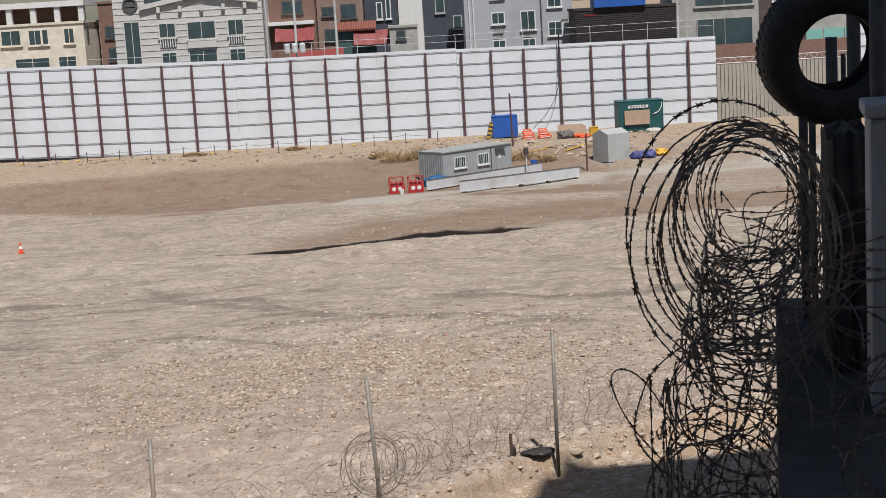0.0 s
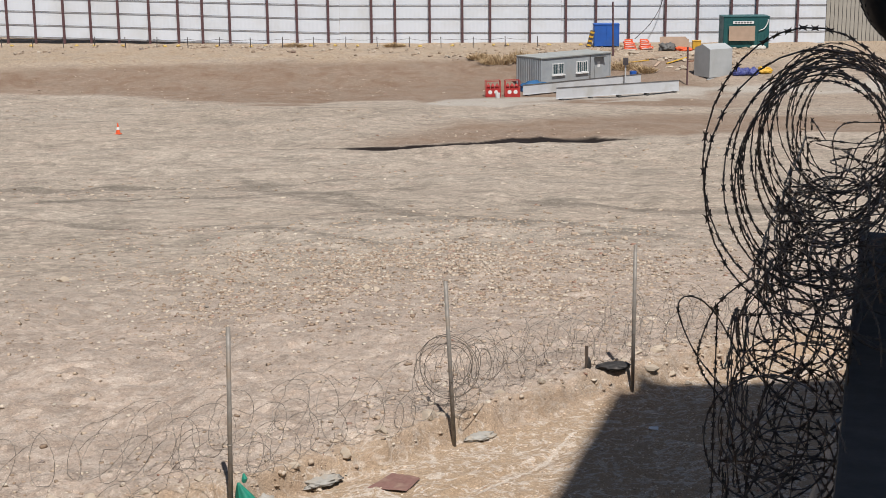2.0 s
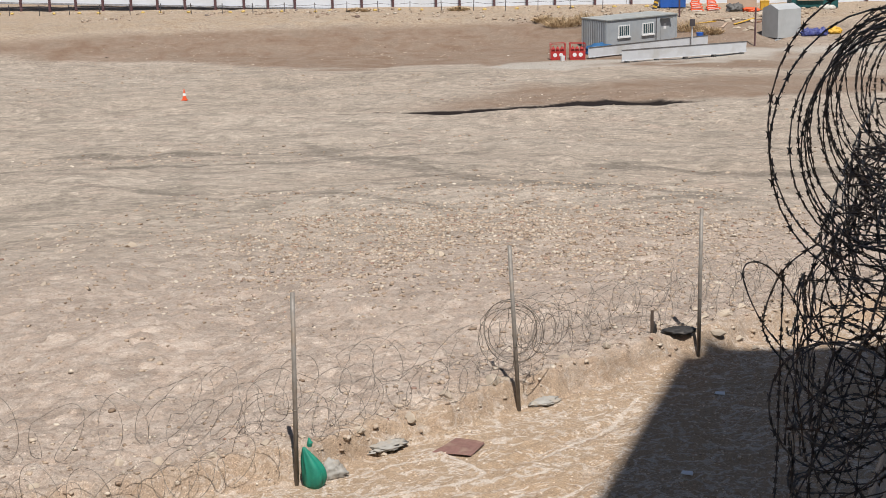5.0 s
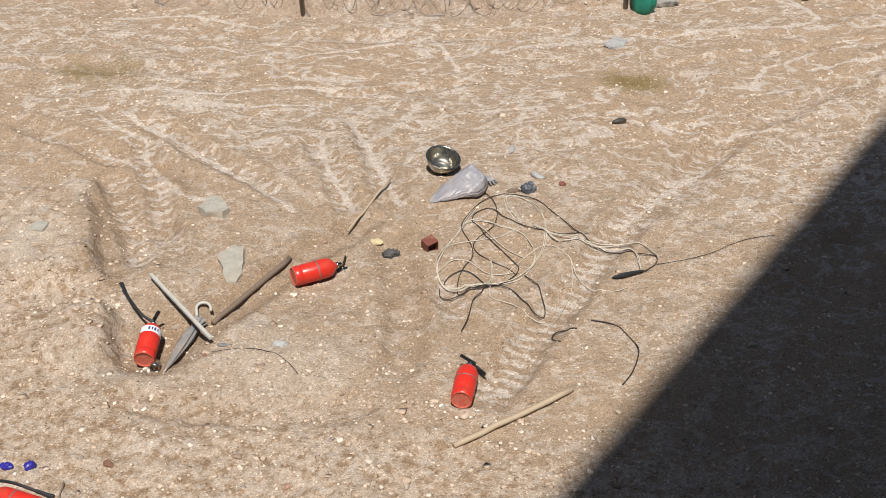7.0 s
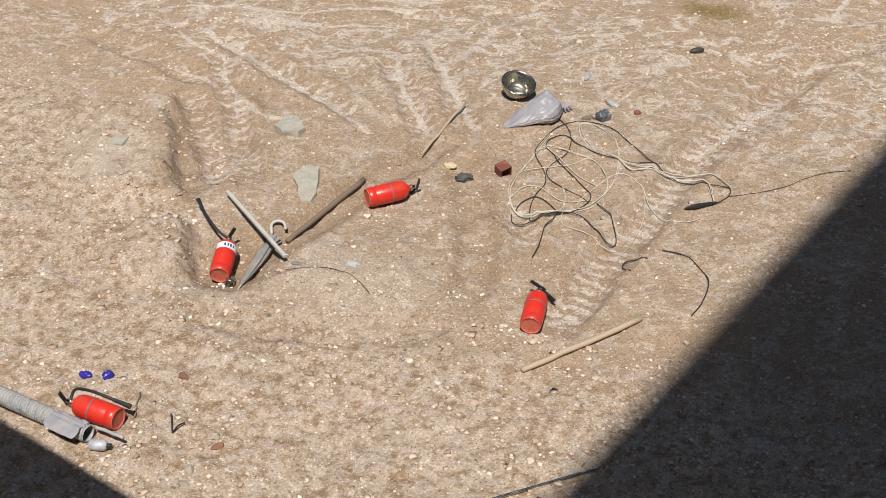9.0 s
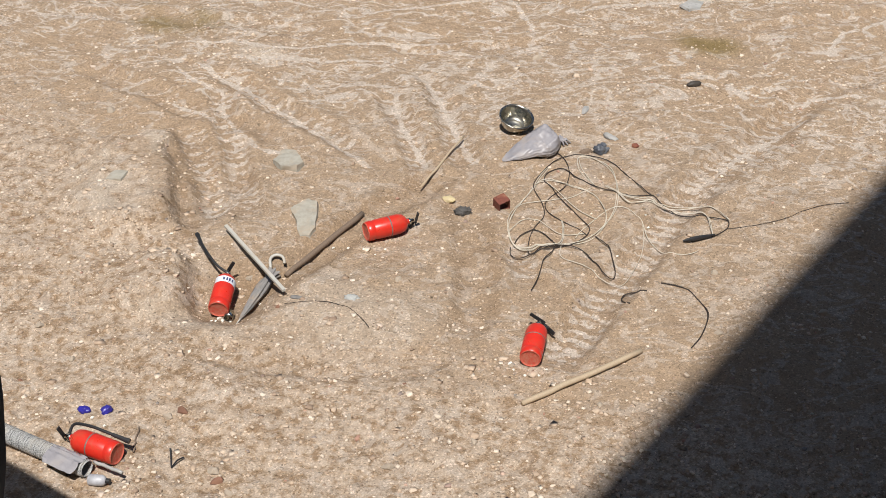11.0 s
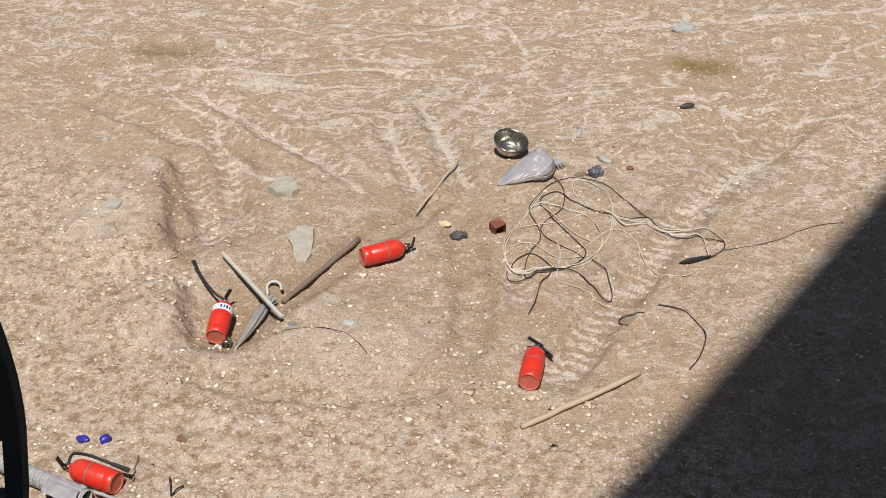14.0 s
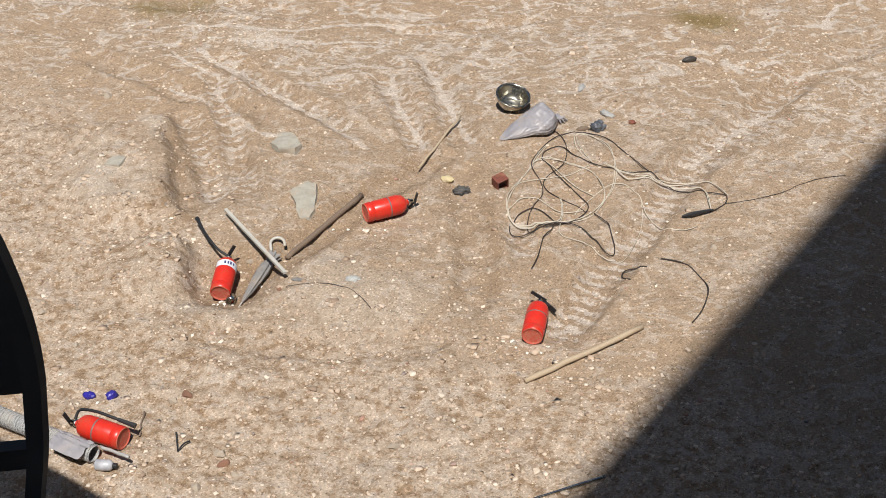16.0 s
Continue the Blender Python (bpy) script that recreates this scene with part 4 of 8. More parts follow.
lump("brown_scrap", (-2.63, 10.08), (0.03, 0.022, 0.02), rust, "small rusty brown scrap", "scrap", 10, 0.3)
lump("grey_scrap", (-4.16, 7.14), (0.045, 0.018, 0.012), stuff("dull_grey_scrap", (0.2, 0.19, 0.18)), "thin grey scrap on the soil", "scrap", 11, 0.2, 15)
lump("crushed_packet", (-3.80, 7.27), (0.045, 0.035, 0.016), stuff("foil_packet", (0.5, 0.5, 0.47), (0.25, 0.25, 0.24), 0.35, grain=8), "crushed pale packet on soil", "packet", 12, 0.3, 10, 0.4)
for k, (x, y) in enumerate([(-4.81, 5.57), (-4.68, 5.62)]):
    lump("blue_scrap", (x, y), (0.036, 0.028, 0.030), blue_plastic, "broken deep blue plastic scrap on gravelly soil", "plastic scrap", 20 + k, 0.45, 60 * k, 0.6, 3, group="blue bottle caps")


def tin(x, y):
    t = thing("glass_jar", "small empty glass jar lying beside a fire extinguisher", "jar")
    m = lying(x, y, -70, 8, 0.034)
    part("jar_body", lathe(bmesh.new(), [(0.0, 0.0), (0.032, 0.002), (0.034, 0.06), (0.030, 0.072), (0.027, 0.072), (0.030, 0.058), (0.029, 0.006), (0, 0.006)], 24, m), chrome, t, smooth=True)
    return t


tin(-4.57, 6.93)


def tube_offcut(x, y):
    """A short length of square steel tube."""
    t = thing("tube_offcut", "rusty offcut of square steel tube on the soil", "steel offcut")
    m = Matrix.Translation((x, y, on_ground(x, y) + 0.048)) @ Matrix.Rotation(radians(20), 4, "Z") @ Matrix.Rotation(radians(14), 4, "X") @ Matrix.Scale(0.74, 4)
    bm = bmesh.new()
    for lo, hi in (((-0.065, -0.06, -0.065), (0.065, 0.06, -0.057)), ((-0.065, -0.06, 0.057), (0.065, 0.06, 0.065)), ((-0.065, -0.06, -0.056), (-0.057, 0.06, 0.056)), ((0.057, -0.06, -0.056), (0.065, 0.06, 0.056))):
        box(bm, lo, hi, m @ Matrix.Rotation(radians(35), 4, "Z"))
    part("tube_wall", bm, rust, t)
    return t


tube_offcut(-3.29, 8.80)


def cable_line(pts, seed, lift=0.0):
    """A cable that lies over the soil and over what is under it."""
    flat = smooth_line([(x, y, 0.0) for x, y in pts], 6)
    for _ in range(3):
        flat = [flat[0]] + [(a + b * 2 + c) / 4 for a, b, c in zip(flat, flat[1:], flat[2:])] + [flat[-1]]
    high = heights(np.array([p.x for p in flat]), np.array([p.y for p in flat]))
    even = np.convolve(np.pad(high, 6, mode="edge"), np.ones(13) / 13, "valid")
    high = np.maximum(even, high - 0.003)
    return [Vector((p.x, p.y, h + 0.006 + lift + 0.003 * math.sin(k * 0.25 + seed))) for k, (p, h) in enumerate(zip(flat, high))]


cable_heap = thing("cable_heap", "tangled heap of cream and black electric cable", "cable")


def strand(name, mat, radius, seed, pts, twin=0.0):
    lift = 0.002 * (seed % 7)
    part(name, tube(bmesh.new(), cable_line(pts, seed, lift), radius, 6), mat, cable_heap, smooth=True)
    if twin:
        beside = [(x + twin * math.cos(k * 0.8 + seed), y + twin * math.sin(k * 0.6 + seed)) for k, (x, y) in enumerate(pts)]
        part(name, tube(bmesh.new(), cable_line(beside, seed + 9, lift + 0.003), radius * 0.9, 6), mat, cable_heap, smooth=True)


strand("black_strand", black_cable, 0.0038, 0, [(-3.17, 9.74), (-3.11, 9.69), (-3.04, 9.6), (-2.98, 9.47), (-2.95, 9.34), (-2.95, 9.23), (-2.99, 9.12), (-3.01, 9.04), (-3.0, 8.96), (-2.94, 8.88), (-2.85, 8.83), (-2.74, 8.79), (-2.67, 8.77), (-2.58, 8.71)])
strand("black_strand", black_cable, 0.0038, 1, [(-2.29, 9.35), (-2.42, 9.48), (-2.51, 9.56), (-2.61, 9.65), (-2.73, 9.75), (-2.83, 9.79), (-2.93, 9.79), (-3.03, 9.75), (-3.11, 9.68), (-3.16, 9.56), (-3.18, 9.41), (-3.19, 9.27), (-3.17, 9.17), (-3.11, 9.08), (-3.04, 9.0), (-2.97, 8.87), (-2.95, 8.75), (-2.96, 8.65), (-2.96, 8.54), (-2.94, 8.43), (-2.9, 8.35), (-2.85, 8.35), (-2.79, 8.42), (-2.69, 8.51)])
strand("black_strand", black_cable, 0.0038, 2, [(-3.12, 9.27), (-3.14, 9.38), (-3.11, 9.46), (-3.06, 9.5), (-2.99, 9.48), (-2.92, 9.42), (-2.84, 9.38), (-2.76, 9.34), (-2.64, 9.31), (-2.52, 9.31), (-2.42, 9.31), (-2.33, 9.34), (-2.24, 9.33), (-2.12, 9.29), (-2.0, 9.24), (-1.87, 9.25), (-1.76, 9.25), (-1.68, 9.25), (-1.65, 9.22), (-1.65, 9.14), (-1.69, 9.05), (-1.73, 9.0)])
strand("black_strand", black_cable, 0.0038, 3, [(-3.12, 9.27), (-3.04, 9.22), (-2.97, 9.13), (-2.9, 9.06), (-2.8, 8.98), (-2.71, 8.91), (-2.64, 8.85), (-2.59, 8.79), (-2.58, 8.72), (-2.62, 8.62), (-2.67, 8.53), (-2.75, 8.48)])
strand("black_strand", black_cable, 0.0038, 4, [(-3.04, 8.42), (-3.04, 8.5), (-3.0, 8.56), (-2.95, 8.6), (-2.87, 8.59), (-2.78, 8.53), (-2.73, 8.48)])
strand("black_strand", black_cable, 0.0038, 5, [(-3.05, 8.36), (-3.02, 8.28), (-2.97, 8.26), (-2.9, 8.31), (-2.84, 8.38), (-2.78, 8.46), (-2.69, 8.51), (-2.61, 8.52), (-2.53, 8.49), (-2.44, 8.4), (-2.35, 8.32), (-2.28, 8.29), (-2.25, 8.33), (-2.27, 8.41), (-2.32, 8.49), (-2.4, 8.61), (-2.48, 8.69), (-2.52, 8.72)])
strand("black_strand", black_cable, 0.0038, 6, [(-2.75, 8.47), (-2.74, 8.39), (-2.76, 8.29), (-2.75, 8.19), (-2.73, 8.06), (-2.72, 7.9)])
strand("cream_strand", cream_cable, 0.0033, 7, [(-3.17, 9.19), (-3.17, 9.01), (-3.18, 8.83), (-3.17, 8.67), (-3.14, 8.56), (-3.09, 8.46), (-3.03, 8.41), (-2.94, 8.42), (-2.86, 8.45), (-2.78, 8.51), (-2.66, 8.56), (-2.56, 8.65), (-2.51, 8.76), (-2.49, 8.91), (-2.49, 9.06), (-2.53, 9.26), (-2.58, 9.42), (-2.65, 9.57), (-2.73, 9.68), (-2.84, 9.75), (-2.94, 9.76), (-2.99, 9.72), (-2.97, 9.63), (-2.91, 9.51), (-2.82, 9.41), (-2.74, 9.35)], 0.015)
strand("cream_strand", cream_cable, 0.0033, 8, [(-3.16, 8.64), (-3.18, 8.83), (-3.15, 8.93), (-3.06, 9.0), (-2.96, 9.05), (-2.85, 9.12), (-2.77, 9.28), (-2.74, 9.33)])
strand("cream_strand", cream_cable, 0.0033, 9, [(-3.15, 9.47), (-3.16, 9.34), (-3.16, 9.2), (-3.15, 9.26), (-3.08, 9.31), (-2.98, 9.31), (-2.88, 9.27), (-2.78, 9.25), (-2.67, 9.2), (-2.59, 9.11), (-2.53, 9.0), (-2.5, 8.87), (-2.53, 8.74)], 0.015)
strand("cream_strand", cream_cable, 0.0033, 10, [(-3.12, 8.5), (-3.1, 8.61), (-3.07, 8.68), (-2.98, 8.72), (-2.89, 8.7), (-2.79, 8.66), (-2.7, 8.66), (-2.61, 8.72)])
strand("cream_strand", cream_cable, 0.0033, 11, [(-3.11, 9.27), (-2.99, 9.19), (-2.86, 9.07), (-2.74, 8.98), (-2.66, 8.95), (-2.58, 8.92)])
strand("cream_strand", cream_cable, 0.0033, 12, [(-2.55, 9.32), (-2.43, 9.21), (-2.35, 9.23), (-2.22, 9.27), (-2.11, 9.31), (-1.99, 9.37), (-1.89, 9.39), (-1.79, 9.37), (-1.71, 9.3), (-1.67, 9.26)], 0.015)
strand("cream_strand", cream_cable, 0.0033, 13, [(-2.65, 9.35), (-2.5, 9.28), (-2.38, 9.27), (-2.27, 9.27), (-2.14, 9.28), (-2.01, 9.28), (-1.9, 9.28), (-1.82, 9.24), (-1.77, 9.13), (-1.73, 9.04)], 0.015)
strand("cream_strand", cream_cable, 0.0033, 14, [(-2.65, 8.65), (-2.64, 8.75), (-2.6, 8.89), (-2.55, 9.04), (-2.49, 9.13), (-2.41, 9.14), (-2.33, 9.08), (-2.24, 8.99), (-2.18, 8.89), (-2.1, 8.8), (-2.01, 8.72), (-1.94, 8.71), (-1.86, 8.73), (-1.8, 8.8), (-1.78, 8.85)])
strand("cream_strand", cream_cable, 0.0033, 15, [(-2.71, 8.5), (-2.69, 8.41), (-2.64, 8.36), (-2.57, 8.34), (-2.47, 8.31), (-2.37, 8.25), (-2.28, 8.24), (-2.23, 8.26)])
strand("thin_strand", cream_cable, 0.002, 16, [(-2.24, 8.98), (-2.19, 8.85), (-2.15, 8.66), (-2.15, 8.51), (-2.16, 8.31), (-2.2, 8.23)])
strand("cream_strand", cream_cable, 0.0033, 17, [(-3.11, 8.49), (-3.05, 8.41), (-2.97, 8.38), (-2.87, 8.4), (-2.78, 8.47), (-2.72, 8.54), (-2.76, 8.71), (-2.81, 8.81)], 0.015)
plug = lying(-1.90, 8.86, 39, 2, 0.018)
part("connector", tube(bmesh.new(), [plug @ Vector((0, 0, z)) for z in (0, 0.03, 0.08, 0.14, 0.20, 0.25)], 0.016, 8, taper=[0.35, 0.8, 1.1, 1.0, 0.7, 0.4]), black_plastic, cable_heap, "black taped connector")
for lab, line, rad in (("thin brown wire trailing into the shade", [(-1.65, 9.15), (-1.48, 9.28), (-1.27, 9.48), (-1.1, 9.72), (-0.89, 9.88)], 0.0022),
                       ("short curled end of black cable", [(-2.04, 8.01), (-2.11, 8.05), (-2.11, 8.14), (-1.97, 8.18)], 0.005),
                       ("bent length of black cable on sandy soil", [(-1.91, 8.32), (-1.74, 8.33), (-1.59, 8.2), (-1.51, 8.09), (-1.49, 7.84), (-1.52, 7.68)], 0.005),
                       ("thin dark wire lying on the soil", [(-4.20, 7.04), (-4.05, 7.12), (-3.90, 7.16), (-3.70, 7.12), (-3.55, 7.02)], 0.002)):
    tagged(part("loose_cable", tube(bmesh.new(), cable_line(line, 40), rad, 6), black_cable, smooth=True), lab, "cable")


def ribbed_pipe(p, q, radius):
    t = thing("ribbed_pipe", "white ribbed drain pipe with grey film wrapped round", "pipe")
    a, b = Vector((*p, on_ground(*p) + radius)), Vector((*q, on_ground(*q) + radius))
    ln = (b - a).length
    prof, z, k = [(radius * 0.86, 0.0)], 0.0, 0
    while z < ln:
        prof += [(radius, z + 0.003), (radius, z + 0.013), (radius * 0.91, z + 0.016), (radius * 0.91, z + 0.021)]
        z += 0.024
    prof += [(radius * 0.86, z), (radius * 0.80, z - 0.02), (radius * 0.80, 0.02), (radius * 0.86, 0.0)]
    m = Matrix.Translation(a) @ (b - a).to_track_quat("Z", "Y").to_matrix().to_4x4()
    part("pipe_wall", lathe(bmesh.new(), prof, 26, m), pipe_white, t)
    bm = bmesh.new()
    n = 16
    rows = []
    for i in range(9):
        s = ln - 0.26 + 0.03 * i
        rows.append([bm.verts.new(m @ Vector((math.cos(u) * (radius * 1.04 + 0.012 * abs(noise.noise(Vector((i * 0.9, j * 0.7, 2)))) + 0.012 * (j > 11) * (j - 11)), math.sin(u) * (radius * 1.04 + 0.02 * abs(noise.noise(Vector((i, j * 0.5, 5))))), s + 0.03 * noise.noise(Vector((i, j * 0.4, 1)))))) for j, u in enumerate(radians(-40 + 190 * j / n) for j in range(n + 1))])
    for r0, r1 in zip(rows, rows[1:]):
        for j in range(n):
            bm.faces.new((r0[j], r0[j + 1], r1[j + 1], r1[j]))
    part("film_wrap", bm, grey_film, t, "torn grey plastic film")
    return t


def pipe_material():
    m, nt, p = shader("perforated_white_pipe")
    v = nt.nodes.new("ShaderNodeTexBrick")
    v.inputs["Scale"].default_value = 22.0
    v.inputs["Color1"].default_value, v.inputs["Color2"].default_value, v.inputs["Mortar"].default_value = (0.46, 0.46, 0.45, 1), (0.40, 0.40, 0.39, 1), (0.14, 0.14, 0.14, 1)
    v.inputs["Mortar Size"].default_value = 0.05
    g = noise_tex(nt, 12, 4)
    col = mix(nt, ramp(nt, g, [(0.45, 0.0), (0.7, 0.5)]), v.outputs[0], (0.42, 0.38, 0.32))
    nt.links.new(col, p.inputs["Base Color"])
    p.inputs["Roughness"].default_value = 0.6
    return m


pipe_white = pipe_material()
ribbed_pipe((-5.95, 5.26), (-4.45, 5.08), 0.056)


def white_bottle(p, q):
    t = thing("plastic_bottle", "small white bottle with dark smears lying on soil", "bottle")
    a = Vector((*p, on_ground(*p) + 0.034))
    b = Vector((*q, on_ground(*q) + 0.030))
    m = Matrix.Translation(a) @ (b - a).to_track_quat("Z", "Y").to_matrix().to_4x4()
    part("bottle_body", lathe(bmesh.new(), [(0, 0), (0.030, 0.002), (0.034, 0.01), (0.034, 0.085), (0.026, 0.10), (0.014, 0.11), (0, 0.11)], 20, m), stuff("smeared_white_plastic", (0.60, 0.60, 0.62), (0.28, 0.28, 0.30), 0.4, grain=9), t, smooth=True)
    part("cap", lathe(bmesh.new(), [(0, 0.106), (0.016, 0.106), (0.016, 0.132), (0, 0.132)], 16, m), black_plastic, t)
    return t


white_bottle((-4.41, 5.03), (-4.28, 5.06))
stick("clear_rod", (-4.45, 5.15), (-4.23, 5.12), 0.011, clear_film, "short clear plastic rod beside a bottle", "rod", seed=12, lift=0.06)
tagged(part("forked_twig", tube(tube(bmesh.new(), smooth_line([(-4.14, 5.48, on_ground(-4.14, 5.48) + 0.03), (-4.10, 5.42, on_ground(-4.1, 5.42) + 0.015), (-4.06, 5.36, on_ground(-4.06, 5.36) + 0.01)], 4), 0.0055, 6), smooth_line([(-4.06, 5.36, on_ground(-4.06, 5.36) + 0.01), (-4.04, 5.40, on_ground(-4.04, 5.4) + 0.03), (-4.02, 5.44, on_ground(-4.02, 5.44) + 0.02)], 4), 0.005, 6), black_plastic), "dark forked strip on gravelly soil", "strip")


def chunk(name, outline, thick, mat, label, category="concrete", tilt=(0, 0), group="broken concrete slabs", sink=0.3):
    """A broken flat piece from an outline."""
    cx, cy = sum(p[0] for p in outline) / len(outline), sum(p[1] for p in outline) / len(outline)
    bm = bmesh.new()
    r = random.Random(len(outline) * 13 + int(cx * 100))
    lo = [bm.verts.new((x - cx, y - cy, 0)) for x, y in outline]
    hi = [bm.verts.new(((x - cx) * 0.94 + r.uniform(-0.006, 0.006), (y - cy) * 0.94 + r.uniform(-0.006, 0.006), thick * r.uniform(0.8, 1.1))) for x, y in outline]
    n = len(outline)
    bm.faces.new(lo[::-1])
    bm.faces.new(hi)
    for k in range(n):
        bm.faces.new((lo[k], lo[(k + 1) % n], hi[(k + 1) % n], hi[k]))
    bmesh.ops.triangulate(bm, faces=bm.faces)
    bmesh.ops.subdivide_edges(bm, edges=bm.edges, cuts=3, use_grid_fill=True)
    for v in bm.verts:
        v.co += Vector((noise.noise(v.co * 16), noise.noise(v.co * 16 + Vector((5, 0, 0))), noise.noise(v.co * 16 + Vector((0, 7, 0))))) * 0.012
    ob = part(name, bm, mat)
    ob.matrix_world = Matrix.Translation((cx, cy, on_ground(cx, cy) - thick * sink)) @ Matrix.Rotation(radians(tilt[0]), 4, "X") @ Matrix.Rotation(radians(tilt[1]), 4, "Y")
    return tagged(ob, label, category, group)


chunk("concrete_slab", [(-4.74, 8.15), (-4.67, 8.31), (-4.57, 8.29), (-4.44, 8.0), (-4.45, 7.9), (-4.52, 7.88), (-4.62, 8.02)], 0.045, slab_stone, "broken pale concrete slab half sunk in soil", tilt=(8, 0), sink=0.1)
chunk("concrete_slab", [(-5.20, 8.72), (-5.19, 8.91), (-5.08, 8.90), (-4.95, 8.78), (-4.95, 8.68), (-5.10, 8.65)], 0.05, slab_stone, "broken pale concrete lump on sandy soil", sink=0.1)
chunk("concrete_slab", [(-6.15, 7.82), (-6.16, 7.96), (-6.05, 8.0), (-6.03, 7.86)], 0.03, slab_stone, "thin flat pale stone slab on soil")
chunk("steel_plate", [(-1.75, 14.63), (-1.53, 15.07), (-1.21, 14.96), (-1.33, 14.58)], 0.012, stuff("dusty_rust_plate", (0.20, 0.105, 0.085), (0.16, 0.085, 0.07), 0.85, grain=16, wear=6, dirt=(0.27, 0.19, 0.14)), "flat square rusty steel plate on the soil", "steel plate", group="", sink=-1.5)
chunk("grey_board", [(-3.02, 12.80), (-2.96, 13.0), (-2.82, 12.97), (-2.80, 12.80), (-2.90, 12.72)], 0.02, clear_film, "flat grey plastic scrap on sandy soil", "scrap", group="")
for k, o in enumerate([(1.03, 11.7), (1.42, 16.73), (2.1, 13.09), (0.4, 12.6), (0.9, 14.2)]):
    chunk("paper_scrap", [(o[0] - 0.06, o[1] - 0.03), (o[0] + 0.06, o[1] - 0.04), (o[0] + 0.07, o[1] + 0.02), (o[0] - 0.05, o[1] + 0.04)], 0.006, white_label, "scrap of white paper lying in the shade", "paper", group="paper scraps", sink=-2)


# ---- posts and barbed coils along the bank ----
galvanised = stuff("weathered_galvanised_pipe", (0.235, 0.215, 0.19), (0.17, 0.15, 0.13), 0.6, metal=0.15, grain=14, wear=4, dirt=(0.22, 0.16, 0.11), relief=0.15)
wire_grey = stuff("old_wire", (0.22, 0.192, 0.165), (0.15, 0.125, 0.10), 0.6, metal=0.3, grain=20)
razor_steel = stuff("razor_steel", (0.13, 0.122, 0.12), (0.10, 0.078, 0.064), 0.5, metal=0.25, grain=9, wear=3, dirt=(0.17, 0.11, 0.075), relief=0.1)


dark_iron = stuff("dark_old_iron", (0.085, 0.06, 0.045), (0.06, 0.045, 0.035), 0.8, grain=14)


def post(x, y, high, lean_x=0.0, lean_y=0.0):
    t = thing("fence_post", "upright weathered galvanised steel pipe set in soil", "post", group="pipe posts along the bank")
    g = on_ground(x, y) - 0.15
    bm = bmesh.new()
    lathe(bm, [(0.0, 0.0), (0.024, 0.0), (0.024, high + 0.15), (0.020, high + 0.15), (0.020, high + 0.02), (0.0, high + 0.02)], 14)
    for v in bm.verts:
        v.co = Vector((x + v.co.x + lean_x * v.co.z / high, y + v.co.y + lean_y * v.co.z / high, g + v.co.z))
    part("pipe", bm, galvanised, t, smooth=True)
    part("tie", lathe(bmesh.new(), [(0.0245, 0), (0.029, 0.004), (0.029, 0.010), (0.0245, 0.014)], 14, Matrix.Translation((x + lean_x * 0.42, y + lean_y * 0.42, g + high * 0.42 + 0.1))), wire_grey, t, "twisted tie wire")
    return t


post(-3.03, 13.71, 2.03, 0.05, 0)
post(-0.90, 16.12, 1.97, -0.09, 0)
post(1.28, 18.34, 1.95, 0.0, 0)
post(-6.04, 12.52, 2.05, -0.12, 0.0)
for x, y, h in ((0.68, 18.25, 0.3),):
    t = thing("stake", "short rusty angle-iron stake beside the bank", "stake", group="short stakes")
    g = on_ground(x, y)
    bm = box(box(bmesh.new(), (x - 0.02, y, g - 0.1), (x + 0.02, y + 0.005, g + h)), (x - 0.02, y + 0.006, g - 0.1), (x - 0.015, y + 0.04, g + h))
    part("angle_iron", bm, dark_iron, t)


def wire_mesh(lines, radius, barb_step, barb_len, barb_wide, seed=0, sides=5):
    """Wire along lines of points, with clipped bow-tie blades at even steps."""
    r = random.Random(seed)
    bm = bmesh.new()
    for pts in lines:
        tube(bm, pts, radius, sides)
        if not barb_step:
            continue
        run, nxt = 0.0, barb_step * r.random()
        for a, b in zip(pts, pts[1:]):
            a, b = Vector(a), Vector(b)
            ln = (b - a).length
            if ln < 1e-6:
                continue
            w = (b - a) / ln
            while nxt <= run + ln:
                c = a + w * (nxt - run)
                s = w.orthogonal().normalized()
                s = Matrix.Rotation(r.uniform(0, 6.28), 3, w) @ s
                n = w.cross(s)
                hl, hw = barb_len / 2 * r.uniform(0.85, 1.15), barb_wide / 2
                for sg in (1, -1):
                    tip1 = c + w * hl * 0.95 + s * sg * hw * 1.6
                    tip2 = c - w * hl * 0.95 + s * sg * hw * 1.6
                    m1 = c + w * hl * 0.25 + s * sg * hw * 0.8 + n * 0.0012
                    m2 = c - w * hl * 0.25 + s * sg * hw * 0.8 + n * 0.0012
                    c1, c2 = c + w * hl * 0.5 - n * 0.001, c - w * hl * 0.5 - n * 0.001
                    v = [bm.verts.new(q) for q in (c1, tip1, m1, m2, tip2, c2)]
                    bm.faces.new((v[0], v[1], v[2]))
                    bm.faces.new((v[0], v[2], v[3], v[5]))
                    bm.faces.new((v[5], v[3], v[4]))
                nxt += barb_step * r.uniform(0.85, 1.15)
            run += ln
    return bm


def bank_line(s):
    """A place along the line of posts, s metres from its west end."""
    xs, ys = LINE_X[1:-1], LINE_Y[1:-1]
    seg = np.hypot(np.diff(xs), np.diff(ys))
    cum = np.concatenate([[0], np.cumsum(seg)])
    x, y = np.interp(s, cum, xs), np.interp(s, cum, ys)
    x2, y2 = np.interp(s + 0.05, cum, xs), np.interp(s + 0.05, cum, ys)
    return Vector((x, y, 0)), Vector((x2 - x, y2 - y, 0)).normalized()


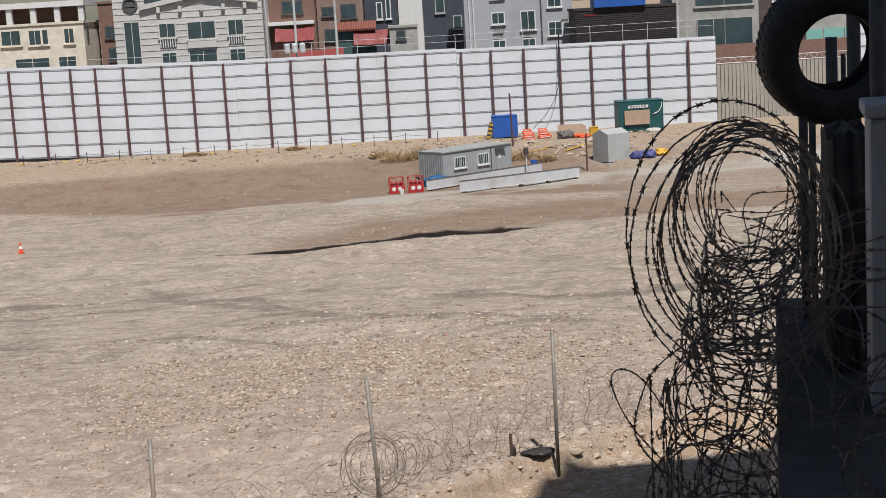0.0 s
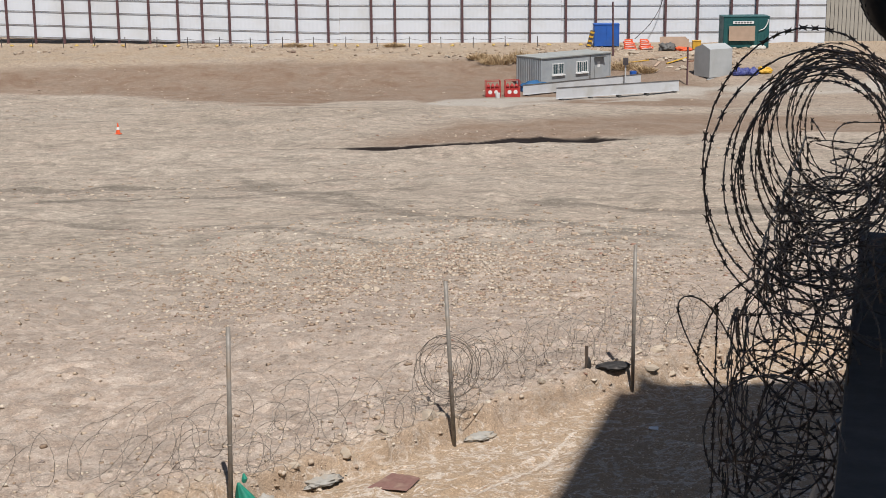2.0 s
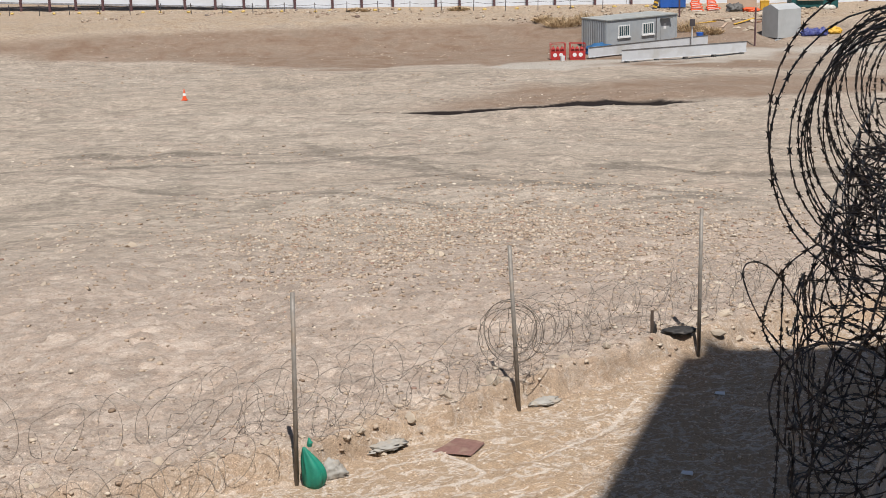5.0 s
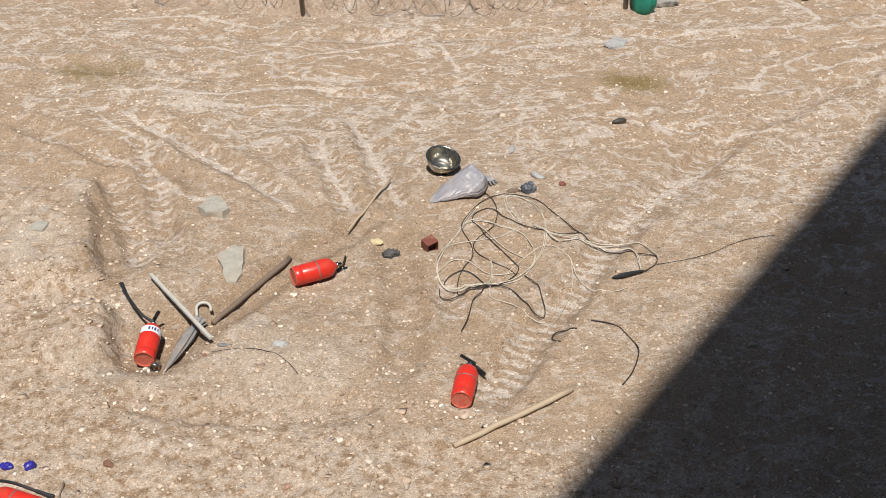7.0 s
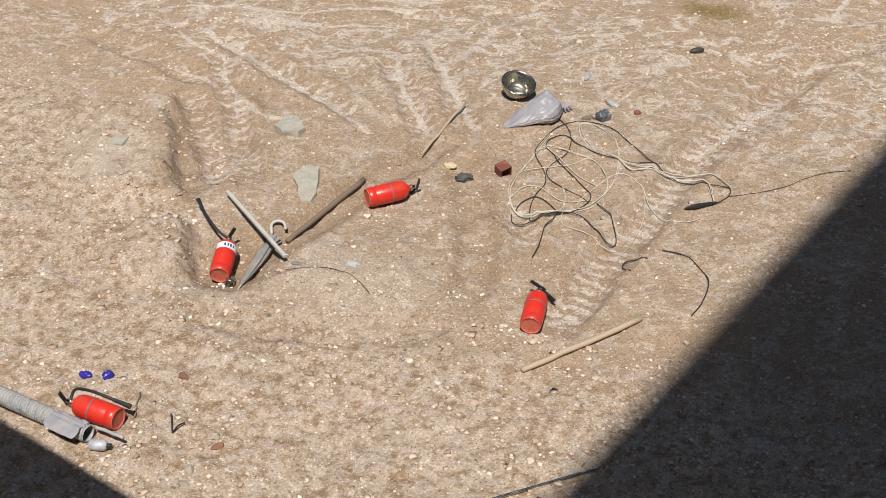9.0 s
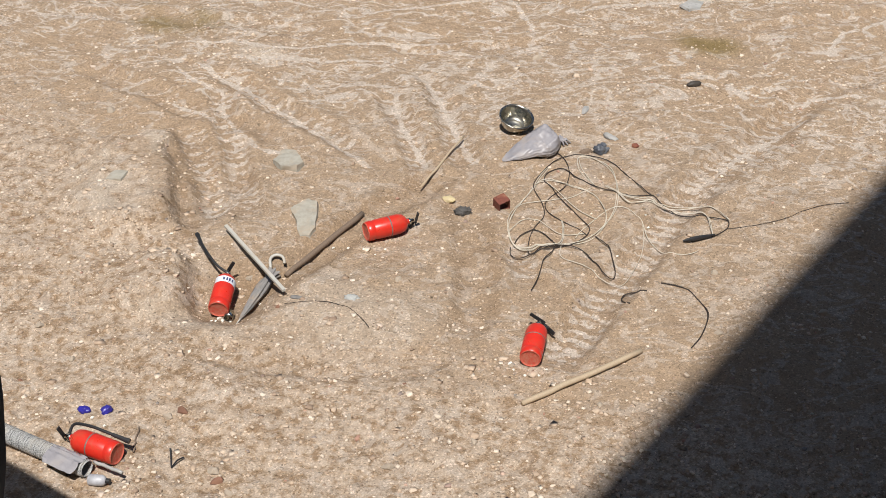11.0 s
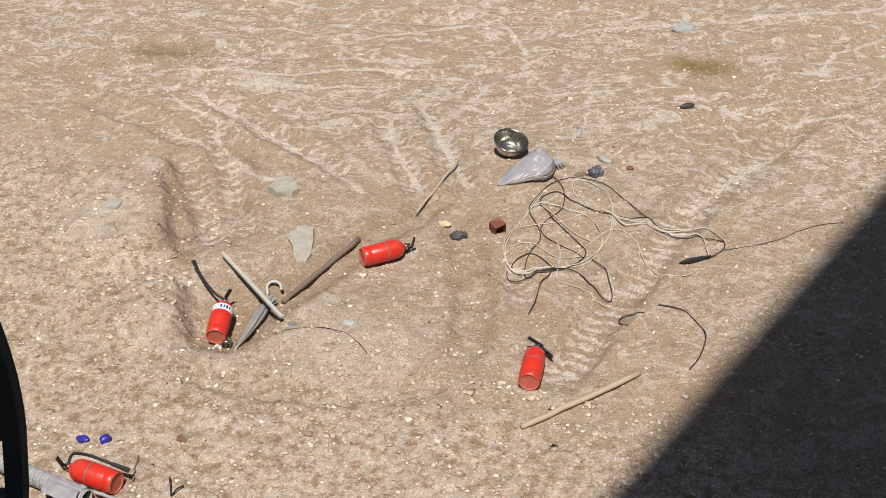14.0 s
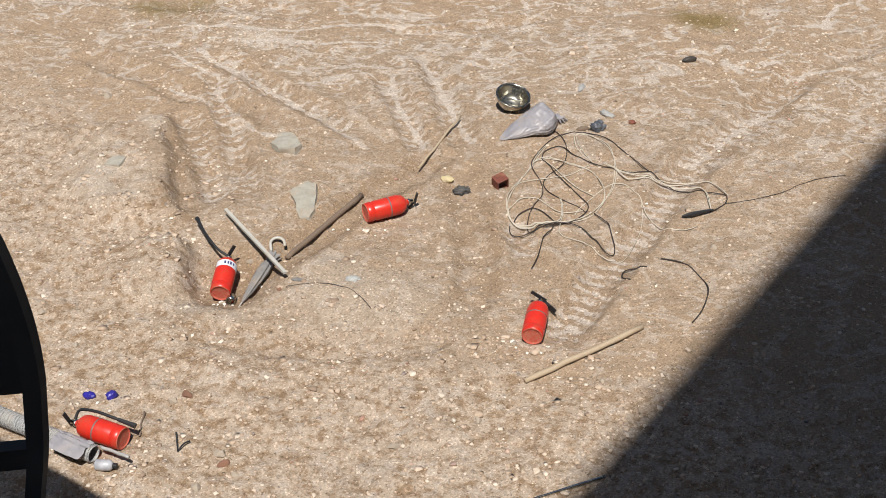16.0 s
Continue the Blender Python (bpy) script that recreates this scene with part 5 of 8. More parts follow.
def loose_coil(name, s0, s1, behind, radius, pitch, seed, label, sag=0.1, high=0.0):
    """A pulled-out coil lying along the bank, its loops uneven."""
    t = thing(name, label, "barbed coil", group="loose wire coils along the bank")
    r = random.Random(seed)
    s, pts, u = s0, [], 0.0
    rad, ph = radius, 0.0
    while s < s1:
        step = radians(18)
        u += step
        if u > ph + 2 * math.pi:
            ph = u
            rad = radius * r.uniform(0.72, 1.2)
            tilt, off = r.uniform(-0.5, 0.5), r.uniform(-sag, sag)
            drop = r.uniform(-0.06, 0.10)
            pit = pitch * r.uniform(0.5, 1.7)
        elif u <= step * 1.01:
            tilt, off, drop, pit = 0.0, 0.0, 0.0, pitch
        s += pit * step / (2 * math.pi)
        c, w = bank_line(s)
        n = Vector((-w.y, w.x, 0))
        p = c + n * (behind + off + rad * 0.55 * math.cos(u)) + w * (-rad * 0.62 * math.cos(u + 0.6) + tilt * rad * math.sin(u))
        p.z = max(on_ground(p.x, p.y) + 0.01, on_ground(c.x + n.x * behind, c.y + n.y * behind) + rad * (1 + math.sin(u)) - 0.04 + drop + high)
        pts.append(p)
    part("wire", wire_mesh([pts], 0.0028, 0.13, 0.030, 0.010, seed, 4), wire_grey, t)
    return t


loose_coil("wire_coil", 0.0, 9.0, 0.10, 0.25, 0.20, 3, "loose barbed wire coil at the foot of the bank")
loose_coil("wire_coil", 9.6, 13.2, 0.30, 0.26, 0.20, 4, "loose barbed wire coil on pale rubble")
loose_coil("wire_coil", 12.6, 19.5, 0.55, 0.31, 0.21, 5, "loose barbed wire coil on the rubble bank")
loose_coil("wire_coil", 0.0, 9.2, 1.25, 0.33, 0.34, 6, "stretched barbed wire coil on the bank top", 0.25)
loose_coil("wire_coil", 8.0, 15.0, 1.05, 0.30, 0.32, 8, "stretched barbed wire coil on the bank top", 0.25)
loose_coil("wire_coil", 13.5, 19.8, 1.25, 0.34, 0.26, 9, "barbed wire coil heaped behind a post", 0.25)


def wire_bundle(x, y, z, radius, turns, seed):
    t = thing("wire_bundle", "bundle of coiled wire hung on a pipe post", "wire bundle")
    r = random.Random(seed)
    for k in range(turns):
        rad, ax, az = radius * r.uniform(0.86, 1.1), r.uniform(-0.09, 0.09), r.uniform(-0.06, 0.06)
        yaw = radians(r.uniform(-16, 16) + (55 if k > turns - 3 else 0))
        pts = []
        for i in range(33):
            u = 2 * math.pi * i / 32
            w = Vector((math.cos(yaw), math.sin(yaw), 0))
            pts.append(Vector((x + ax + (0.28 if k > turns - 3 else 0), y + 0.08 + 0.05 * math.sin(u * 2 + k), z + az)) + w * rad * math.cos(u) * (0.92 if k <= turns - 3 else 0.75) + Vector((0, 0, rad * math.sin(u) * (1.0 if k <= turns - 3 else 0.62))))
        part("loop", tube(bmesh.new(), pts, 0.0042, 5), wire_grey, t)
    return t


wire_bundle(-0.96, 16.12, 0.86, 0.36, 6, 3)


def green_bag(x, y):
    t = thing("green_bag", "green sheeting bag knotted against a pipe post", "bag")
    bm = bmesh.new()
    n, m_ = 14, 22
    rings = []
    g = on_ground(x, y)
    for i in range(n + 1):
        s = i / n
        rad = 0.098 * math.sin(math.pi * min(1.0, 0.22 + 0.78 * s ** 0.9)) + 0.012
        rings.append([bm.verts.new((x + 0.05 - 0.06 * s + 0.03 * math.sin(s * 4) + rad * (1 + 0.24 * math.sin(k * 2 * math.pi / m_ * 6 + s * 2)) * math.cos(2 * math.pi * k / m_) * 1.0, y + 0.75 * rad * (1 + 0.16 * math.cos(k * 2 * math.pi / m_ * 5)) * math.sin(2 * math.pi * k / m_), g - 0.01 + 0.43 * s)) for k in range(m_)])
    for p, q in zip(rings, rings[1:]):
        for k in range(m_):
            bm.faces.new((p[k], p[(k + 1) % m_], q[(k + 1) % m_], q[k]))
    bm.faces.new(rings[-1])
    bm.faces.new(rings[0][::-1])
    part("bag_cloth", bm, green_cloth, t, smooth=True)
    part("knot", tube(bmesh.new(), [(x + 0.02, y, g + 0.43), (x + 0.03, y, g + 0.47), (x + 0.02, y, g + 0.52)], 0.03, 8, taper=[0.8, 1.0, 0.3]), green_cloth, t)
    return t


green_bag(-2.90, 13.70)

# a black lump stands in for the dark pit opening beside the last post
pit_dark = stuff("pit_and_rag_black", (0.030, 0.027, 0.025), (0.018, 0.016, 0.015), 0.6, grain=9, wear=6, dirt=(0.07, 0.06, 0.05), relief=0.5, depth=0.01)
lump("pit_opening_lump", (1.04, 18.50), (0.22, 0.12, 0.05), pit_dark, "black lump standing in for a dark pit opening beside a post", "sack", 33, 0.28, 8, 0.32)
lump("dark_rag", (0.70, 18.28), (0.04, 0.035, 0.11), pit_dark, "dark rag hung on a stake", "rag", 31, 0.3, 0, 0.2)


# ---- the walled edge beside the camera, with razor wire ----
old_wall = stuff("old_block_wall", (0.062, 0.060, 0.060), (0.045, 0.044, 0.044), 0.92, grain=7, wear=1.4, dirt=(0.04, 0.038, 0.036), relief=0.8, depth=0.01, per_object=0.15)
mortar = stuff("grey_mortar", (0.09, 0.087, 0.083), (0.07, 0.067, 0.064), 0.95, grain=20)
rubber = stuff("tyre_rubber", (0.022, 0.022, 0.023), (0.014, 0.014, 0.015), 0.7, grain=20, relief=0.2)
tarp_blue = stuff("faded_tarpaulin", (0.075, 0.105, 0.155), (0.035, 0.05, 0.08), 0.42, grain=6, wear=2.6, dirt=(0.11, 0.12, 0.14), relief=0.9, depth=0.03)

wall_east = thing("wall_east", "old concrete block boundary wall", "wall", SITE.copy(), kind="structure")
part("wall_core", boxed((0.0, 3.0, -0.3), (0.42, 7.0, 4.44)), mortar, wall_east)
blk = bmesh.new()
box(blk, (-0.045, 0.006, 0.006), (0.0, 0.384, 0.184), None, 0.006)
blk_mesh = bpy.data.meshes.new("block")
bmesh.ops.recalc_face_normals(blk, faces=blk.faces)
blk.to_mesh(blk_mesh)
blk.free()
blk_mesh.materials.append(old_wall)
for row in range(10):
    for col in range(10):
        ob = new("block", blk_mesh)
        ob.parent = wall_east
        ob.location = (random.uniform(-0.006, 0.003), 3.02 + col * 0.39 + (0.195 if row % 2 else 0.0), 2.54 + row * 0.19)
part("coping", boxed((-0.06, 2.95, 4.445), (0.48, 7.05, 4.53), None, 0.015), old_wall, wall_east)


def razor_coil(name, d0, d1, turns, centre, radius, seed, label, flat=1.0, strands=1, jitter=0.05):
    t = thing(name, label, "razor wire", SITE.copy())
    r = random.Random(seed)
    for k in range(strands):
        pts, per = [], 30
        n = turns * per
        dx = [r.uniform(-jitter, jitter) for _ in range(turns + 2)]
        dz = [r.uniform(-jitter, jitter) for _ in range(turns + 2)]
        rr = [radius * r.uniform(0.88, 1.12) for _ in range(turns + 2)]
        tl = [r.uniform(-0.5, 0.5) for _ in range(turns + 2)]
        for i in range(n + 1):
            f = i / per
            a, b = int(f), min(int(f) + 1, turns + 1)
            w = f - a
            lerp = lambda arr: arr[a] * (1 - w) + arr[b] * w
            u = 2 * math.pi * f + k * 2.1
            s = i / n
            e, z = centre(s)
            rad = lerp(rr)
            pts.append(Vector((e + lerp(dx) + rad * 0.86 * math.cos(u), d0 + (d1 - d0) * s + lerp(tl) * rad * 0.75 * math.sin(u) + 0.22 * math.sin(u * 0.5 + k), z + lerp(dz) + rad * flat * math.sin(u))))
        for j in range(turns):
            part("loop", wire_mesh([pts[j * per:(j + 1) * per + 1]], 0.0023, 0.036, 0.029, 0.0115, seed + k + j), razor_steel, t)
    return t


razor_coil("razor_coil", 3.75, 7.7, 16, lambda s: (-0.18, 5.33 - 0.36 * s), 0.295, 11, "rusty razor wire coil along the wall top", 1.12)
razor_coil("razor_coil", 4.1, 7.6, 10, lambda s: (-0.14 + 0.04 * s, 5.26 - 0.30 * s), 0.315, 12, "rusty razor wire coil along the wall top", 1.1)
razor_coil("razor_coil", 4.4, 7.2, 8, lambda s: (-0.16 + 0.12 * s, 4.68 - 0.05 * s), 0.26, 13, "sagging razor wire coil hung down the wall", 0.95, 1, 0.07)
razor_coil("razor_coil", 4.7, 7.4, 9, lambda s: (0.08 + 0.10 * s, 4.80 - 0.04 * s), 0.27, 14, "crushed razor wire heaped on the wall", 0.8, 1, 0.10)


razor_coil("razor_coil", 4.0, 6.0, 9, lambda s: (-0.25, 4.50 + 0.05 * s), 0.20, 15, "tangled razor wire coil slumped beside the wall", 0.95, 1, 0.07)
razor_coil("razor_coil", 4.4, 6.6, 9, lambda s: (0.30, 4.98 - 0.05 * s), 0.27, 16, "rusty razor wire coil behind the tyre", 0.9, 1, 0.08)
razor_coil("razor_coil", 4.2, 5.6, 7, lambda s: (-0.22, 4.22), 0.17, 17, "tangled razor wire coil slumped beside the wall", 1.0, 1, 0.06)
razor_coil("razor_coil", 3.7, 4.6, 6, lambda s: (0.30 + 0.1 * s, 4.70), 0.22, 18, "crushed razor wire heaped on the wall", 0.8, 1, 0.08)


def strand_set(name, lines, seed, label):
    t = thing(name, label, "razor wire", SITE.copy())
    for k, line in enumerate(lines):
        part("razor_strand", wire_mesh([smooth_line(line, 8)], 0.0023, 0.036, 0.029, 0.0115, seed + k), razor_steel, t)
    return t


strand_set("razor_ends", [
    [(-0.40, 4.4, 4.56), (-0.50, 4.4, 4.68), (-0.555, 4.4, 4.80), (-0.55, 4.42, 4.85), (-0.50, 4.44, 4.845), (-0.44, 4.46, 4.78), (-0.36, 4.5, 4.62)],
    [(-0.30, 3.95, 5.05), (-0.40, 4.0, 4.95), (-0.46, 4.1, 4.78), (-0.46, 4.3, 4.64), (-0.40, 4.4, 4.50), (-0.36, 4.5, 4.2)],
    [(-0.42, 4.2, 4.9), (-0.44, 4.4, 4.5), (-0.44, 4.4, 4.2), (-0.45, 4.4, 3.9), (-0.43, 4.45, 3.6), (-0.38, 4.5, 3.45)],
    [(-0.25, 4.6, 4.8), (-0.32, 4.6, 4.4), (-0.36, 4.6, 4.0), (-0.34, 4.7, 3.5), (-0.30, 4.8, 3.0)],
    [(-0.15, 4.6, 4.8), (-0.25, 4.7, 4.4), (-0.36, 4.7, 4.1), (-0.46, 4.7, 3.85), (-0.52, 4.7, 3.6)],
    [(-0.10, 5.0, 4.9), (-0.20, 5.1, 4.3), (-0.24, 5.2, 3.7), (-0.20, 5.2, 3.2)],
    [(-0.05, 5.4, 4.7), (-0.16, 5.5, 4.2), (-0.30, 5.5, 3.8), (-0.38, 5.5, 3.4)]], 60, "loose hanging ends of rusty razor wire")


def heap_lines(seed, count, lo, hi):
    r = random.Random(seed)
    out = []
    for _ in range(count):
        p = Vector([r.uniform(a, b) for a, b in zip(lo, hi)])
        line = [tuple(p)]
        w = Vector((r.uniform(-1, 1), r.uniform(-0.3, 1), r.uniform(-0.8, 0.8))).normalized()
        for _ in range(6):
            w = (w + Vector((r.uniform(-0.8, 0.8), r.uniform(-0.5, 0.5), r.uniform(-0.8, 0.8))) * 0.8).normalized()
            p = p + w * 0.17
            p = Vector([min(max(c, a), b) for c, a, b in zip(p, lo, hi)])
            line.append(tuple(p))
        out.append(line)
    return out


strand_set("razor_heap", heap_lines(21, 54, (-0.30, 4.4, 4.55), (0.55, 7.0, 5.05)), 90, "crushed heap of razor wire on the wall")
strand_set("razor_heap", heap_lines(22, 48, (-0.42, 4.3, 4.0), (-0.05, 5.4, 4.72)), 120, "tangle of razor wire hanging down the wall face")


strand_set("razor_heap", heap_lines(23, 12, (-0.46, 4.2, 3.2), (-0.04, 5.2, 4.2)), 160, "tangle of razor wire hanging low beside the wall")


strand_set("razor_heap", heap_lines(24, 40, (-0.34, 4.5, 4.50), (-0.02, 6.2, 4.96)), 210, "crushed razor wire packed against the wall edge")


def tyre(e, d, z, outer, wide, yaw, lean):
    t = thing("old_tyre", "worn black car tyre hung on pipe posts", "tyre", SITE.copy())
    k, w = outer, wide / 2
    prof = [(k * 0.52, -w * 0.62), (k * 0.56, -w * 0.9), (k * 0.80, -w * 1.05), (k * 0.95, -w * 0.92), (k, -w * 0.6), (k * 1.005, 0), (k, w * 0.6), (k * 0.95, w * 0.92), (k * 0.80, w * 1.05), (k * 0.56, w * 0.9), (k * 0.52, w * 0.62), (k * 0.58, w * 0.5), (k * 0.90, w * 0.6), (k * 0.92, 0), (k * 0.90, -w * 0.6), (k * 0.58, -w * 0.5), (k * 0.52, -w * 0.62)]
    m = Matrix.Translation((e, d, z)) @ Matrix.Rotation(radians(yaw), 4, "Z") @ Matrix.Rotation(radians(90 + lean), 4, "X")
    part("tyre_carcass", lathe(bmesh.new(), prof, 56, m), rubber, t, smooth=True)
    tread = bmesh.new()
    for i in range(56):
        a = 2 * math.pi * i / 56
        for sg in (-1, 1):
            box(tread, (-0.006, -w * 0.28, 0), (0.006, w * 0.28, 0.0035), m @ Matrix.Rotation(a, 4, "Z") @ Matrix.Translation((k * 1.0, 0, sg * w * 0.33)) @ Matrix.Rotation(radians(90), 4, "Y") @ Matrix.Rotation(radians(90 + 20 * sg), 4, "Z"))
    part("tread", tread, rubber, t)
    return t


tyre(0.19, 6.2, 5.735, 0.30, 0.20, 14, 10)


def wall_pipe(e, d, z0, z1, radius, label):
    t = thing("wall_pipe", label, "pipe post", SITE.copy(), group="pipe posts on the wall")
    part("pipe", lathe(bmesh.new(), [(0, z0), (radius, z0), (radius, z1), (radius * 0.8, z1), (radius * 0.8, z1 - 0.01), (0, z1 - 0.01)], 14, Matrix.Translation((e, d, 0))), dark_pipe, t, smooth=True)
    return t


dark_pipe = stuff("dark_painted_pipe", (0.07, 0.07, 0.072), (0.05, 0.05, 0.052), 0.6, metal=0.2, grain=12)
wall_pipe(0.075, 6.6, 4.53, 5.52, 0.020, "thin dark steel pipe on the wall top")
wall_pipe(0.12, 6.9, 4.53, 5.52, 0.016, "thin dark steel pipe on the wall top")
wall_pipe(0.21, 6.9, 4.53, 5.76, 0.026, "dark steel pipe holding up an old tyre")
wall_pipe(0.245, 6.55, 4.53, 5.70, 0.010, "thin dark rod behind an old tyre")
wall_pipe(0.30, 6.75, 4.53, 6.15, 0.030, "thick dark steel pipe behind an old tyre")
wall_pipe(0.315, 5.4, 4.53, 6.35, 0.030, "thick dark steel pipe on the wall")

t = thing("water_tank", "pale plastic water tank standing on the wall", "tank", SITE.copy())
tank_plastic = stuff("pale_tank_plastic", (0.36, 0.38, 0.42), (0.30, 0.32, 0.36), 0.55, grain=6, wear=3, dirt=(0.26, 0.26, 0.27))
part("tank_body", boxed((0.262, 5.05, 4.53), (0.44, 5.35, 5.55), None, 0.02), tank_plastic, t)
part("tank_lid", boxed((0.245, 5.03, 5.552), (0.46, 5.37, 5.60), None, 0.012), tank_plastic, t)

def rough_pillar(e0, e1, d0, d1, z0, z1):
    """A stump of old masonry on the wall top, its faces spalled in upright streaks."""
    t = thing("masonry_stump", "rough dark masonry stump on the wall beside a tank", "masonry", SITE.copy())
    bm = bmesh.new()
    rings, n = [], 44
    for i in range(27):
        z = z0 + (z1 - z0) * i / 26
        ring = []
        for k in range(n):
            u = 2 * math.pi * k / n
            c, s_ = math.cos(u), math.sin(u)
            q = 1 / max(abs(c), abs(s_))
            f = 1 + 0.16 * noise.noise(Vector((c * 3, s_ * 3, z * 1.2))) + 0.10 * noise.noise(Vector((c * 9, s_ * 9, z * 3)))
            ring.append(bm.verts.new(((e0 + e1) / 2 + (e1 - e0) / 2 * c * q * f, (d0 + d1) / 2 + (d1 - d0) / 2 * s_ * q * f, z - (0.10 * abs(noise.noise(Vector((c * 4, s_ * 4, 7)))) if i == 26 else 0))))
        rings.append(ring)
    for p, q in zip(rings, rings[1:]):
        for k in range(n):
            bm.faces.new((p[k], p[(k + 1) % n], q[(k + 1) % n], q[k]))
    bm.faces.new(rings[0][::-1])
    bm.faces.new(rings[-1])
    part("masonry", bm, old_wall, t)
    return t


rough_pillar(0.135, 0.30, 5.62, 6.1, 4.53, 5.46)

# a bank of rubble and old sheeting against the foot of the wall
bm = bmesh.new()
rows = []
for i in range(110):
    d = 3.0 + 8.0 * i / 109
    row = []
    for j in range(64):
        s = j / 63
        e = 0.05 - (0.78 + 0.25 * noise.noise(Vector((d * 0.5, 3, 0)))) * s ** 1.15
        z = 3.75 * (1 - s) ** 1.25 + 0.35 * noise.noise(Vector((d * 1.1, s * 3.0, 1))) * math.sin(s * math.pi) + 0.22 * (abs(noise.noise(Vector((d * 4, s * 9, 4)))) - 0.2) * math.sin(s * math.pi)
        e -= 0.16 * abs(noise.noise(Vector((d * 2.3, s * 6.0, 9)))) * math.sin(s * math.pi)
        p = site(e, d)
        row.append(bm.verts.new((e, d, (z if s < 1 else -0.05) + (on_ground(p.x, p.y) if s > 0.9 else 0))))
    rows.append(row)
for p, q in zip(rows, rows[1:]):
    for j in range(63):
        bm.faces.new((p[j], p[j + 1], q[j + 1], q[j]))
foot = part("rubble_bank", bm, tarp_blue, smooth=True)
foot.matrix_world = SITE
tagged(foot, "steep rubble bank under faded torn tarpaulin", "bank", kind="structure")

# ---- dark moulded chair on the terrace, at the edge of view ----
chair_plastic = stuff("dark_chair_plastic", (0.030, 0.026, 0.024), (0.022, 0.019, 0.018), 0.5, grain=12)


def moulded_chair(m):
    """A one-piece garden chair; its back faces the yard."""
    t = thing("garden_chair", "dark moulded plastic garden chair on the terrace", "chair", m)
    bm = bmesh.new()

    def back_x(z):
        return sum(float(np.interp(z + dz, heights_, widths_)) for dz in (-0.03, -0.02, -0.01, 0.0, 0.01, 0.02, 0.03)) / 7 if z < 0.88 else float(np.interp(z, heights_, widths_))

    heights_ = [0.40, 0.514, 0.575, 0.604, 0.646, 0.70, 0.739, 0.761, 0.80, 0.85, 0.89, 0.915, 0.922]
    widths_ = [0.229, 0.255, 0.263, 0.265, 0.266, 0.261, 0.252, 0.247, 0.234, 0.205, 0.15, 0.08, 0.03]

    zs = [0.40, 0.42, 0.505, 0.532, 0.605] + [0.615 + 0.307 * k / 27 for k in range(28)]
    xs = [-1, -0.93, -0.5, 0.0, 0.5, 0.93, 1]
    grid = {}
    for i, z in enumerate(zs):
        for j, u in enumerate(xs):
            for k, y in enumerate((0.0, 0.018)):
                grid[i, j, k] = bm.verts.new((u * back_x(z), y + 0.05 * u * u + 0.10 * (z - 0.42), z))
    hole = {(1, j) for j in range(1, 5)} | {(3, j) for j in range(1, 5)}
    cells = [(i, j) for i in range(len(zs) - 1) for j in range(6) if (i, j) not in hole]
    for i, j in cells:
        bm.faces.new((grid[i, j, 0], grid[i, j + 1, 0], grid[i + 1, j + 1, 0], grid[i + 1, j, 0]))
        bm.faces.new((grid[i, j, 1], grid[i + 1, j, 1], grid[i + 1, j + 1, 1], grid[i, j + 1, 1]))
    count = {}
    for i, j in cells:
        for a, b in (((i, j), (i, j + 1)), ((i, j + 1), (i + 1, j + 1)), ((i + 1, j + 1), (i + 1, j)), ((i + 1, j), (i, j))):
            count[frozenset((a, b))] = count.get(frozenset((a, b)), 0) + 1
    for key, c in count.items():
        if c == 1:
            a, b = tuple(key)
            bm.faces.new((grid[*a, 0], grid[*b, 0], grid[*b, 1], grid[*a, 1]))
    part("backrest", bm, chair_plastic, t, smooth=False)
    part("seat", boxed((-0.23, -0.42, 0.405), (0.23, 0.02, 0.435), None, 0.01), chair_plastic, t)
    for sx in (-1, 1):
        for y0, y1 in ((-0.40, -0.36), (0.0, 0.04)):
            part("leg", tube(bmesh.new(), [(sx * 0.24, (y0 + y1) / 2, 0.0), (sx * 0.215, (y0 + y1) / 2, 0.41)], 0.026, 8, taper=[0.8, 1.0]), chair_plastic, t)
    return t


moulded_chair(Matrix.Translation((-1.176, 0.80, 4.3)) @ Matrix.Rotation(radians(14), 4, "Z") @ Matrix.Diagonal((1, 1, 1.06, 1)))


# ---- things on the far side of the site ----
cabin_grey = stuff("cabin_grey_paint", (0.33, 0.35, 0.365), (0.28, 0.30, 0.315), 0.55, grain=1.6, wear=0.5, dirt=(0.30, 0.30, 0.29), relief=0.1)
roof_grey = stuff("cabin_roof", (0.30, 0.31, 0.30), (0.25, 0.26, 0.25), 0.7, grain=1.2, wear=0.4, dirt=(0.36, 0.33, 0.28))
dark_glass = stuff("dark_window_glass", (0.035, 0.060, 0.068), (0.055, 0.085, 0.095), 0.12, grain=0.6, relief=0)
white_paint = stuff("white_paint", (0.70, 0.70, 0.69), (0.62, 0.62, 0.61), 0.5, grain=2)
beam_grey = stuff("primed_beam", (0.52, 0.53, 0.545), (0.47, 0.48, 0.495), 0.55, grain=0.9, wear=0.5, dirt=(0.40, 0.39, 0.37))
beam_dark = stuff("beam_shade_edge", (0.10, 0.095, 0.09), (0.07, 0.065, 0.06), 0.7, grain=1.5)
rack_red = stuff("red_cage_paint", (0.42, 0.030, 0.028), (0.33, 0.025, 0.022), 0.5, grain=2)
tank_blue = stuff("blue_crate", (0.020, 0.105, 0.42), (0.015, 0.08, 0.33), 0.5, grain=1.0, wear=0.8, dirt=(0.03, 0.10, 0.30))
barrier_orange = stuff("orange_barrier", (0.72, 0.10, 0.025), (0.60, 0.08, 0.02), 0.5, grain=2)
